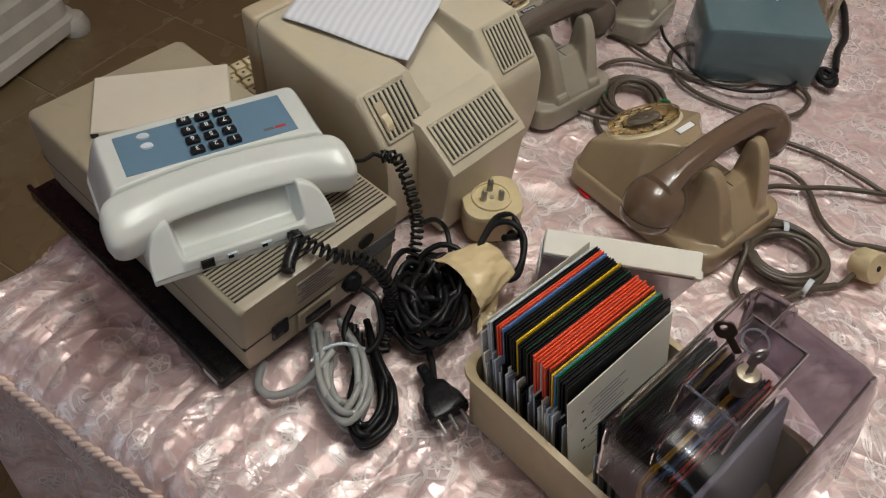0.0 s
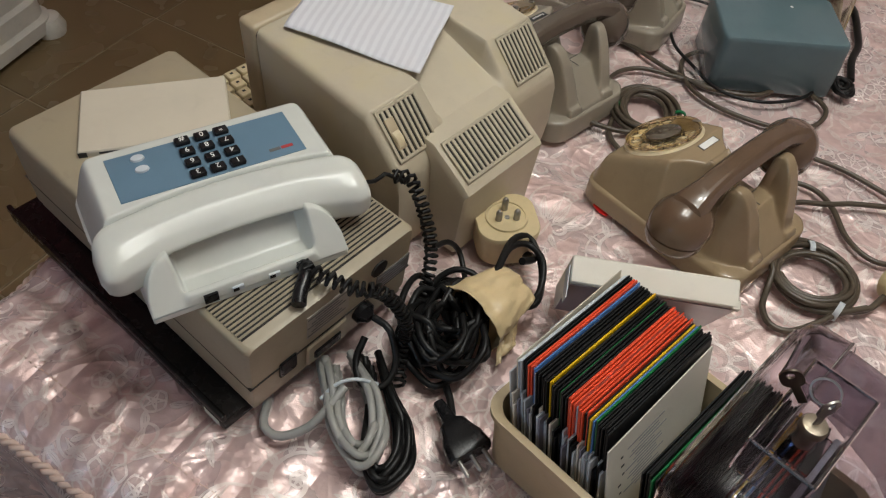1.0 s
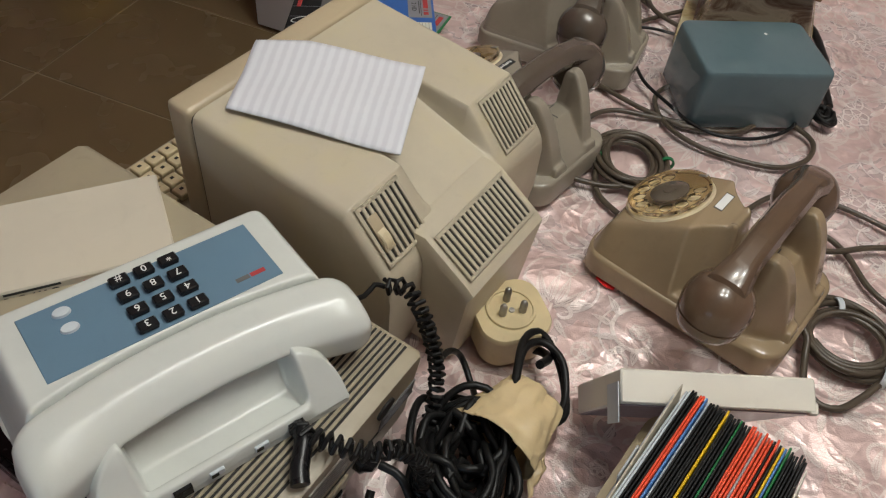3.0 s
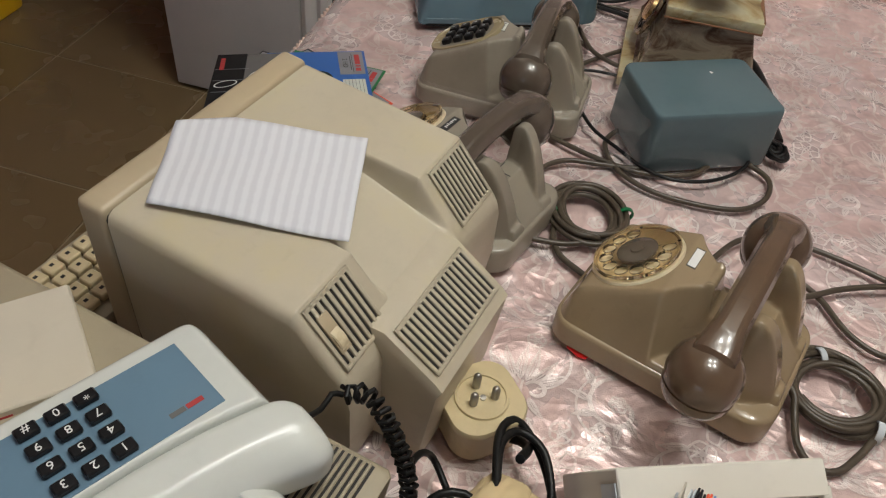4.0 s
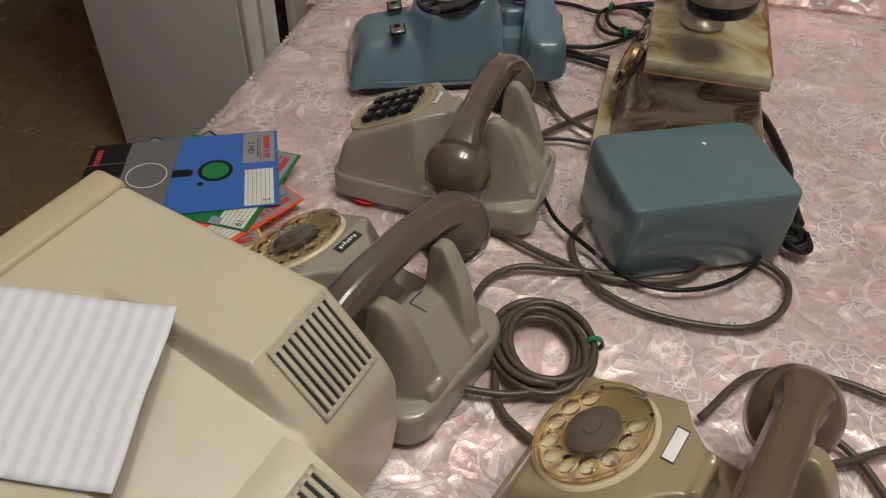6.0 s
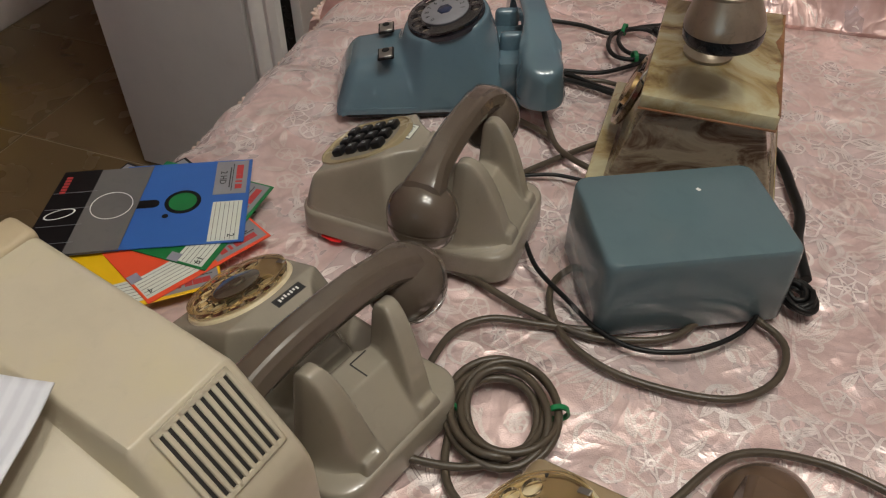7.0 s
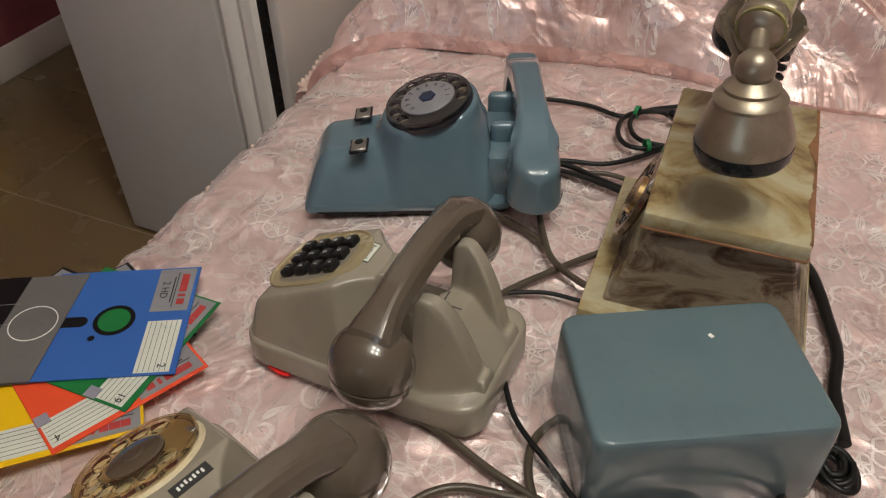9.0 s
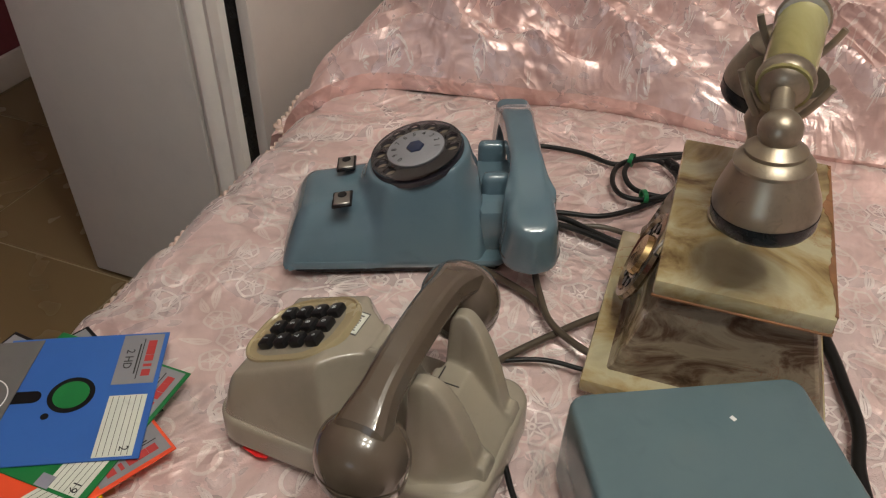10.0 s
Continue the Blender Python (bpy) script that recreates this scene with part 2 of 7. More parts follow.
ADAPTER = plastic("cream_adapter_plastic", (0.62, 0.51, 0.30), 0.35, wear=0.15)
STEEL = metal("steel", (0.45, 0.43, 0.40), 0.42)
DARKSTEEL = metal("worn_key_metal", (0.16, 0.135, 0.11), 0.38)
PEWTER = plastic("dull_nickel", (0.33, 0.28, 0.215), 0.34, metal=0.72, wear=0.3, big=30)
DIALMETAL = metal("worn_dial_metal", (0.42, 0.35, 0.24), 0.18)
BRASS = metal("brass", (0.72, 0.52, 0.25), 0.25)
PLASTICWHITE = plastic("grey_white_moulded_plastic", (0.55, 0.52, 0.46), 0.4)
BAG = plastic("cream_plastic_bag", (0.66, 0.52, 0.30), 0.38, wear=0.15, grain=120, bump=0.4)
ONYX = onyx("green_onyx", (0.46, 0.415, 0.27), (0.34, 0.26, 0.125), (0.13, 0.075, 0.035), 11.0, veins=1.0)
ONYX.node_tree.nodes["Principled BSDF"].inputs["Subsurface Weight"].default_value = 0.55
ONYX.node_tree.nodes["Principled BSDF"].inputs["Subsurface Radius"].default_value = (0.035, 0.03, 0.018)
ONYXOLIVE = onyx("olive_onyx", (0.36, 0.335, 0.165), (0.29, 0.26, 0.11), (0.20, 0.165, 0.07), 4.0)
ONYXDARK = onyx("banded_onyx", (0.33, 0.275, 0.20), (0.125, 0.078, 0.052), (0.028, 0.015, 0.011), 13.0, (1.0, 1.0, 2.0), 0.55)
ONYXDARK.node_tree.nodes["Principled BSDF"].inputs["Specular IOR Level"].default_value = 0.25
ROUGHSTONE = plastic("rough_orange_stone", (0.25, 0.115, 0.05), 0.6, grain=200, bump=0.8, wear=0.4)
ROPE = plastic("pink_rope", (0.66, 0.50, 0.43), 0.5)
GREENTIE = plastic("green_tie", (0.01, 0.18, 0.06), 0.4)
KEYCREAM = plastic("cream_key", (0.60, 0.50, 0.31), 0.4)
YELLOW = plastic("yellow_jacket", (0.80, 0.49, 0.01), 0.35, wear=0.04)
RED = plastic("orange_red_jacket", (0.80, 0.085, 0.03), 0.35, wear=0.04)
GREEN = plastic("green_jacket", (0.012, 0.17, 0.045), 0.35, wear=0.04)
DISKBLUE = plastic("blue_jacket", (0.035, 0.125, 0.42), 0.35, wear=0.04)
PALEBLUE = plastic("pale_blue_jacket", (0.085, 0.22, 0.52), 0.35, wear=0.04)
DISKBLACK = plastic("black_jacket", (0.006, 0.006, 0.0065), 0.45)
DISKGREY = plastic("grey_sleeve_card", (0.13, 0.125, 0.12), 0.5)
LABEL = plastic("pale_label", (0.62, 0.64, 0.57), 0.6)
SILVER = plastic("silver_label", (0.24, 0.24, 0.26), 0.4)
TAPE = plastic("red_tape", (0.75, 0.02, 0.02), 0.4)
for stuff in (BLACK, BLACKCORD, DISKBLACK, KEYBLACK):
    stuff.node_tree.nodes["Principled BSDF"].inputs["Specular IOR Level"].default_value = 0.3
LAMPGLASS = plastic("frosted_bulb", (0.85, 0.83, 0.78), 0.4)
GLOW = LAMPGLASS.node_tree.nodes["Principled BSDF"]
GLOW.inputs["Emission Color"].default_value = (1.0, 0.93, 0.82, 1)
GLOW.inputs["Emission Strength"].default_value = 12.0


# ---- builders ----
def thing(name, m, label, category, group="", kind=""):
    ob = new(name)
    ob.matrix_basis = m
    return tagged(ob, label, category, group, kind)


def part(name, bm, material, parent=None, label="", smooth=True, m=None, crease=38):
    mesh = bpy.data.meshes.new(name)
    bm.to_mesh(mesh)
    bm.free()
    mesh.materials.append(material)
    ob = new(name, mesh)
    if smooth:
        mesh.shade_smooth()
        mesh.set_sharp_from_angle(angle=radians(crease))
    if parent:
        ob.parent = parent
    if m is not None:
        ob.matrix_basis = m
    if label:
        ob["label"] = label
    return ob


def rbox(size, centre=(0, 0, 0), r=0.003, seg=2, bm=None, m=None):
    bm = bm or bmesh.new()
    made = bmesh.ops.create_cube(bm, size=1.0, matrix=(m or Matrix()) @ Matrix.Translation(centre) @ Matrix.Diagonal((*size, 1)))
    if r > 0:
        edges = {e for v in made["verts"] for e in v.link_edges}
        bmesh.ops.bevel(bm, geom=list(edges), offset=r, segments=seg, affect="EDGES", profile=0.5)
    return bm


def loft(rings, bm=None, caps=True, closed=True):
    bm = bm or bmesh.new()
    vs = [[bm.verts.new(p) for p in ring] for ring in rings]
    n = len(vs[0])
    for a, b in zip(vs, vs[1:]):
        for i in range(n if closed else n - 1):
            j = (i + 1) % n
            bm.faces.new((a[i], a[j], b[j], b[i]))
    if caps:
        bm.faces.new(vs[0][::-1])
        bm.faces.new(vs[-1])
    return bm


def fixed(bm):
    bmesh.ops.recalc_face_normals(bm, faces=bm.faces)
    return bm


def lathe(profile, n=32, m=None, bm=None):
    m = m or Matrix()
    rings = [[m @ Vector((r * math.cos(2 * math.pi * i / n), r * math.sin(2 * math.pi * i / n), z)) for i in range(n)] for r, z in profile]
    return loft(rings, bm)


def hoop(profile, n=40, m=None, bm=None):
    """A closed ring: the profile (r, z) goes all the way round itself."""
    m = m or Matrix()
    bm = bm or bmesh.new()
    vs = [[bm.verts.new(m @ Vector((r * math.cos(2 * math.pi * i / n), r * math.sin(2 * math.pi * i / n), z))) for r, z in profile] for i in range(n)]
    k = len(profile)
    for i in range(n):
        for j in range(k):
            bm.faces.new((vs[i][j], vs[(i + 1) % n][j], vs[(i + 1) % n][(j + 1) % k], vs[i][(j + 1) % k]))
    return bm


def smooth_path(points, step=0.006):
    """Catmull-Rom through control points, resampled."""
    p = [Vector(q) for q in points]
    p = [p[0] * 2 - p[1]] + p + [p[-1] * 2 - p[-2]]
    out = []
    for i in range(1, len(p) - 2):
        a, b, c, d = p[i - 1], p[i], p[i + 1], p[i + 2]
        k = max(2, int((c - b).length / step))
        for j in range(k):
            t = j / k
            out.append(0.5 * ((2 * b) + (c - a) * t + (2 * a - 5 * b + 4 * c - d) * t * t + (3 * b - a - 3 * c + d) * t ** 3))
    out.append(p[-2].copy())
    return out


def sweep(path, radius, n=10, bm=None, squash=1.0):
    """A tube along a path; radius is a number or a function of 0..1."""
    rings = []
    up = Vector((0, 0, 1))
    last = None
    for i, q in enumerate(path):
        d = (path[min(i + 1, len(path) - 1)] - path[max(i - 1, 0)]).normalized()
        if last is None:
            side = d.cross(up)
            if side.length < 0.05:
                side = d.cross(Vector((1, 0, 0)))
        else:
            side = last - d * last.dot(d)
        side.normalize()
        last = side
        top = side.cross(d)
        r = radius(i / (len(path) - 1)) if callable(radius) else radius
        rings.append([q + side * (r * math.cos(2 * math.pi * k / n)) + top * (r * squash * math.sin(2 * math.pi * k / n)) for k in range(n)])
    return loft(rings, bm)


def cord(points, r=0.003, n=10, step=0.006):
    return sweep(smooth_path(points, step), r, n)


def helix(points, coil_r, wire_r, pitch, n=10):
    """A curly cord along a path."""
    path = smooth_path(points, 0.0012)
    out, s, side = [], 0.0, None
    for i, q in enumerate(path):
        d = (path[min(i + 1, len(path) - 1)] - path[max(i - 1, 0)]).normalized()
        side = (side - d * side.dot(d)) if side else d.orthogonal()
        side.normalize()
        if i:
            s += (q - path[i - 1]).length
        a = 2 * math.pi * s / pitch
        out.append(q + coil_r * (side * math.cos(a) + side.cross(d) * math.sin(a)))
    return sweep(out, wire_r, n)


def rrect(hx, hy, r, n=8):
    """Outline of a rounded rectangle."""
    r = min(r, hx, hy)
    pts = []
    for cx, cy, a0 in ((hx - r, hy - r, 0), (r - hx, hy - r, 90), (r - hx, r - hy, 180), (hx - r, r - hy, 270)):
        for i in range(n):
            a = radians(a0 + 90 * i / (n - 1))
            pts.append((cx + r * math.cos(a), cy + r * math.sin(a)))
    return pts


def resample(outline, n):
    pts = [Vector((x, y, 0)) for x, y in outline]
    lens = [(pts[(i + 1) % len(pts)] - p).length for i, p in enumerate(pts)]
    total, out, i, s = sum(lens), [], 0, 0.0
    for k in range(n):
        want = total * k / n
        while s + lens[i] < want:
            s += lens[i]
            i += 1
        f = (want - s) / max(lens[i], 1e-9)
        q = pts[i].lerp(pts[(i + 1) % len(pts)], f)
        out.append((q.x, q.y))
    return out


def moulded(height, x0, x1, y0, y1, step, low, times=2):
    """A moulded upper shell as a fine sheet of heights; what lies deeper than low is left open, sunk in the skirt below."""
    nx, ny = round((x1 - x0) / step), round((y1 - y0) / step)
    bm, rows = bmesh.new(), []
    for j in range(ny + 1):
        y = y0 + (y1 - y0) * j / ny
        rows.append([(x0 + (x1 - x0) * i / nx, y, height(x0 + (x1 - x0) * i / nx, y)) for i in range(nx + 1)])
    made = {}

    def vert(i, j):
        if (i, j) not in made:
            made[i, j] = bm.verts.new(rows[j][i])
        return made[i, j]

    for j in range(ny):
        for i in range(nx):
            if max(rows[j][i][2], rows[j][i + 1][2], rows[j + 1][i][2], rows[j + 1][i + 1][2]) > low:
                bm.faces.new((vert(i, j), vert(i + 1, j), vert(i + 1, j + 1), vert(i, j + 1)))
    for _ in range(times):
        bmesh.ops.smooth_vert(bm, verts=bm.verts, factor=0.5, use_axis_x=True, use_axis_y=True, use_axis_z=True)
    return bm


def sst(a, b, x):
    t = min(1.0, max(0.0, (x - a) / (b - a)))
    return t * t * (3 - 2 * t)


def smin(a, b, k):
    h = max(k - abs(a - b), 0.0) / k
    return min(a, b) - h * h * k * 0.25


def smax(a, b, k):
    return -smin(-a, -b, k)


def slab_outline(outline, z0, z1, bm=None, m=None):
    m = m or Matrix()
    return loft([[m @ Vector((x, y, z)) for x, y in outline] for z in (z0, z1)], bm)


def text(name, body, size, m, material, parent):
    """Lettering in the built-in font, turned into a thin mesh."""
    cu = bpy.data.curves.new(name, "FONT")
    cu.body, cu.size, cu.extrude, cu.resolution_u = body, size, 0.00012, 2
    cu.align_x, cu.align_y = "CENTER", "CENTER"
    tmp = bpy.data.objects.new(name, cu)
    mesh = bpy.data.meshes.new_from_object(tmp)
    bpy.data.objects.remove(tmp)
    mesh.materials.append(material)
    ob = new(name, mesh)
    ob.parent = parent
    ob.matrix_basis = m
    return ob


def bars(widths, height, gap, material, parent, m, name="print_bar", t=0.0003):
    """Unreadable print: short flat bars set in rows."""
    bm = bmesh.new()
    for i, (x0, x1) in enumerate(widths):
        rbox((x1 - x0, height, t), ((x0 + x1) / 2, -i * gap, t / 2), 0, bm=bm)
    return part(name, bm, material, parent, smooth=False, m=m)
# ---- the room ----
FLOOR = -0.50
CEIL = 2.0
A0, A1, B0, B1 = -1.80, 2.4, -1.6, 3.3


def room_wall(name, p, q, material, z0=FLOOR, z1=CEIL, t=0.12):
    """A wall whose inner face runs from p to q in bed axes; the room lies to its left."""
    p, q = bed(*p), bed(*q)
    d = q - p
    ang = math.atan2(d.y, d.x)
    bm = rbox((d.length + 2 * t, t, z1 - z0), (d.length / 2, -t / 2, (z1 - z0) / 2), 0)
    ob = part(name, bm, material, smooth=False, m=Matrix.Translation((p.x, p.y, z0)) @ Matrix.Rotation(ang, 4, "Z"))
    return tagged(ob, "plain bedroom wall out of view, assumed to bounce light", "wall", kind="structure")


tagged(room_wall("wall_west", (A0, B1), (A0, B0), MAROON), "dark maroon painted plaster wall with white baseboard", "wall")
# unseen window, assumed as an opening for the added cool light
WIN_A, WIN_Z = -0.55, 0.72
south = room_wall("wall_south", (A0, B0), (A1, B0), UNSEEN_WALL)
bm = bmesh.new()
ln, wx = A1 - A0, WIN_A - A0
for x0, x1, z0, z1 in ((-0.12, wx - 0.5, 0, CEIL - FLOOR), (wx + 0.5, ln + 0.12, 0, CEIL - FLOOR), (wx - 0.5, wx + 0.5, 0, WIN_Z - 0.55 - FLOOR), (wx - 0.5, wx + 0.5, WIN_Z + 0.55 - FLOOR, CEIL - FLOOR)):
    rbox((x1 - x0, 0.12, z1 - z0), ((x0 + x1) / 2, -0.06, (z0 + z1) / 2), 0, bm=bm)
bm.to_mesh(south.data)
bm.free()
win = thing("assumed_window", Matrix.Translation(bed(WIN_A, B0 - 0.06, WIN_Z)) @ Matrix.Rotation(math.atan2(FY, FX), 4, "Z"), "assumed white framed window out of view, made for the added cool light", "window", kind="structure")
for x in (-0.48, 0.48):
    part("window_frame", rbox((0.04, 0.05, 1.10), (x, 0, 0), 0.004), WHITE_PAINT, win)
for z in (-0.53, 0.0, 0.53):
    part("window_frame", rbox((0.92, 0.05, 0.04), (0, 0, z), 0.004), WHITE_PAINT, win)
for z in (-0.265, 0.265):
    pane = part("pane", rbox((0.92, 0.004, 0.49), (0, 0, z), 0), CLEAR, win, "clear glass pane", smooth=False)
    pane.visible_shadow = False
cool_light_ob.matrix_basis = Matrix.Translation(bed(WIN_A, B0 - 0.10, WIN_Z)) @ Matrix.Rotation(math.atan2(FY, FX), 4, "Z") @ Matrix.Rotation(radians(90), 4, "X")
# unseen walls and ceiling close the room so that light bounces
room_wall("wall_east", (A1, B0), (A1, B1), UNSEEN_WALL)
room_wall("wall_north", (A1, B1), (A0, B1), UNSEEN_WALL)
bm = rbox((A1 - A0 + 0.3, B1 - B0 + 0.3, 0.1), ((A0 + A1) / 2, (B0 + B1) / 2, 0), 0)
YAW = math.atan2(FY, FX)
ceiling = part("ceiling", bm, UNSEEN_CEILING, smooth=False, m=Matrix.Translation((0, 0, CEIL + 0.05)) @ Matrix.Rotation(YAW, 4, "Z"))
tagged(ceiling, "plain cream ceiling out of view, assumed to bounce light", "ceiling", kind="structure")
p, q = bed(A0 + 0.001, B1), bed(A0 + 0.001, B0)
bm = rbox(((q - p).length, 0.014, 0.085), ((q - p).length / 2, 0.007, 0.0425), 0.003)
base = part("baseboard", bm, WHITE_PAINT, m=Matrix.Translation((p.x, p.y, FLOOR)) @ Matrix.Rotation(math.atan2((q - p).y, (q - p).x), 4, "Z"))
tagged(base, "white painted baseboard along the maroon wall", "baseboard", kind="structure")
bm = rbox((A1 - A0 + 0.3, B1 - B0 + 0.3, 0.1), ((A0 + A1) / 2, (B0 + B1) / 2, 0), 0)
floor = part("floor", bm, GROUT, smooth=False, m=Matrix.Translation((0, 0, FLOOR - 0.053)) @ Matrix.Rotation(YAW, 4, "Z"))
tagged(floor, "brown glazed ceramic floor tiles with pale grout", "floor", kind="structure")

# ---- the ceiling lamp ----
lampob = thing("ceiling_lamp", Matrix.Translation((LAMP.x, LAMP.y, CEIL)), "ceiling lamp with four frosted bulbs under the cream ceiling", "ceiling lamp")
part("rose", fixed(lathe([(0.001, 0.0), (0.07, 0.0), (0.065, -0.03), (0.012, -0.04), (0.012, -0.16), (0.001, -0.165)], 24)), BRASS, lampob)
for place in BULBS:
    d = place - LAMP
    part("arm", cord([(0, 0, -0.15), (d.x * 0.5, d.y * 0.5, -0.19), (d.x, d.y, -0.125)], 0.006), BRASS, lampob)
    part("holder", fixed(lathe([(0.001, -0.09), (0.02, -0.092), (0.022, -0.125), (0.001, -0.13)], 16, Matrix.Translation((d.x, d.y, 0)))), BRASS, lampob)

for place in BULBS:
    d = place - LAMP
    part("bulb", fixed(lathe([(0.001, -0.128), (0.012, -0.130), (0.013, -0.145), (0.024, -0.160), (0.027, -0.175), (0.022, -0.189), (0.010, -0.196), (0.001, -0.197)], 20, Matrix.Translation((d.x, d.y, 0)))), LAMPGLASS, lampob, "frosted glowing bulb")

# ---- the bed: a mattress block under one draped satin cover ----
EDGE_A, EDGE_B, RIGHT_A, HEAD_B = -0.555, 0.345, 1.15, 2.30
R = 0.055


def cover_height(a, b):
    """Soft rise and fall of the cover's top."""
    z = 0.004 * noise.noise((a * 2.6, b * 2.6, 3.0)) + 0.0032 * noise.noise((a * 7.0, b * 7.0, 9.0))
    z += 0.0030 * noise.noise((a * 17.0, b * 15.0, 5.0)) + 0.0013 * noise.noise((a * 38.0, b * 38.0, 1.0))
    foot, side = b - EDGE_B, a - EDGE_A
    # gathers that rise from the hem at the foot: rounded puffs with narrow valleys between them
    gather = abs(math.sin(a * 74 + 1.6 * noise.noise((a * 8, b * 4, 0.5)) - 2.2 * foot)) ** 0.5
    small = abs(math.sin(a * 97 + 1.0 + 1.8 * noise.noise((a * 7, b * 9, 4.5)) + 3.0 * foot)) ** 0.7
    z += (0.030 * (gather - 0.6) * (0.6 + 0.8 * noise.noise((a * 5, 1.0, 6.0))) + 0.009 * (small - 0.6)) * math.exp(-max(foot, 0) / 0.09)
    quilt = math.sin(b * 62 + 1.5 * noise.noise((a * 5, b * 5, 7.0))) + 0.4 * math.sin(b * 121 + a * 20)
    z += 0.0050 * quilt * math.exp(-max(side, 0) / 0.16)
    z -= 0.022 * math.exp(-max(side, 0) / 0.10) * sst(0.55, 0.9, 1.45 - abs(b - 0.9) * 0.5)
    # a few long soft folds
    for a0, b0, ang, w, h in ((0.62, 0.98, 0.9, 0.03, 0.006), (0.75, 1.25, 0.5, 0.035, 0.007), (0.05, 1.62, 0.25, 0.02, 0.006), (0.35, 0.62, 2.4, 0.025, 0.004), (-0.2, 0.52, 1.2, 0.02, 0.005)):
        u = (a - a0) * math.cos(ang) + (b - b0) * math.sin(ang)
        v = -(a - a0) * math.sin(ang) + (b - b0) * math.cos(ang)
        z += h * math.exp(-(v / w) ** 2) * math.exp(-(u / 0.22) ** 2)
    return z


def cover_point(a, b):
    """A point of the flat sheet (a, b) laid over the mattress: flat on top, rolled over the edge, hanging beyond it."""
    ca, cb = min(max(a, EDGE_A + R), RIGHT_A - R), max(b, EDGE_B + R)
    oa, ob = a - ca, b - cb
    s = math.hypot(oa, ob)
    z = cover_height(a, b) - 0.004
    if s < 1e-6:
        return bed(a, b, z)
    na, nb = oa / s, ob / s
    if s < R * math.pi / 2:
        t = s / R
        return bed(ca + na * R * math.sin(t), cb + nb * R * math.sin(t), z - R * (1 - math.cos(t)))
    drop = s - R * math.pi / 2
    along = ca * 34 + cb * 34 + math.atan2(nb, na) * 5
    out = R + min(drop, 0.3) * 0.10 + min(0.02, drop * 0.16) * math.sin(along + 2 * noise.noise((ca * 6, cb * 6, 2.0)))
    return bed(ca + na * out, cb + nb * out, z - R - drop)


def grid_mesh(us, vs, fn):
    bm = bmesh.new()
    rows = [[bm.verts.new(fn(u, v)) for u in us] for v in vs]
    for r0, r1 in zip(rows, rows[1:]):
        for i in range(len(us) - 1):
            bm.faces.new((r0[i], r0[i + 1], r1[i + 1], r1[i]))
    return bm


def spaced(stops):
    """Grid lines: stops of (from, to, step)."""
    out = []
    for a, b, d in stops:
        n = max(1, round((b - a) / d))
        out += [a + (b - a) * i / n for i in range(n)]
    return out + [stops[-1][1]]


bedob = thing("bed", Matrix(), "double bed under a pink satin brocade bedspread with rope hem", "bed")
ua = spaced([(EDGE_A - 0.36, EDGE_A - 0.03, 0.012), (EDGE_A - 0.03, 0.75, 0.0062), (0.75, RIGHT_A + 0.35, 0.03)])
vb = spaced([(EDGE_B - 0.36, EDGE_B - 0.03, 0.012), (EDGE_B - 0.03, 1.9, 0.0062), (1.9, HEAD_B, 0.02)])
part("bedspread", grid_mesh(ua, vb, cover_point), SATIN, bedob, "rumpled pink satin brocade bedspread with floral pattern")
bm = rbox((RIGHT_A - EDGE_A - 0.10, HEAD_B - EDGE_B - 0.10, 0.26), ((RIGHT_A + EDGE_A) / 2, (HEAD_B + EDGE_B) / 2, -0.19), 0.03)
part("mattress", bm, PAPER, bedob, "plain mattress", m=Matrix.Rotation(YAW, 4, "Z"))
bm = rbox((RIGHT_A - EDGE_A - 0.16, HEAD_B - EDGE_B - 0.16, 0.178), ((RIGHT_A + EDGE_A) / 2, (HEAD_B + EDGE_B) / 2, -0.411), 0.01)
part("bed_base", bm, TAUPE, bedob, "plain bed base", m=Matrix.Rotation(YAW, 4, "Z"))


def rope(points, r=0.0042, lay=0.011):
    """A twisted two-strand rope."""
    bm = bmesh.new()
    path = smooth_path(points, 0.0022)
    for phase in (0.0, math.pi):
        out, s = [], 0.0
        for i, q in enumerate(path):
            d = (path[min(i + 1, len(path) - 1)] - path[max(i - 1, 0)]).normalized()
            side = d.cross(Vector((0, 0, 1))).normalized()
            if i:
                s += (q - path[i - 1]).length
            ang = 2 * math.pi * s / (2 * lay) + phase
            out.append(q + 0.62 * r * (side * math.cos(ang) + side.cross(d) * math.sin(ang)))
        sweep(out, r * 0.72, 10, bm)
    return bm


def hem(a, b):
    return cover_point(a, b) + Vector((0, 0, 0.003))


HEM = 0.012
path = [hem(EDGE_A - HEM, EDGE_B + R + 0.62 - 0.05 * i) for i in range(13)]
path += [hem(EDGE_A + R - (R + HEM) * math.cos(t), EDGE_B + R - (R + HEM) * math.sin(t)) for t in (0.3, 0.6, 0.9, 1.2)]
path += [hem(EDGE_A + R + 0.05 * i, EDGE_B - HEM) for i in range(22)]
part("rope_hem", rope(path), ROPE, bedob, "twisted pale pink rope trim")
path = [hem(EDGE_A - HEM, EDGE_B + R + 0.62 + 0.05 * i) for i in range(17)]
part("rope_hem", rope(path), ROPE, bedob, "twisted pale pink rope trim")


# pillow under the turned-up end of the cover
def ridged(x, y, s):
    return 1.0 - abs(noise.noise((x, y, s))) * 2.0


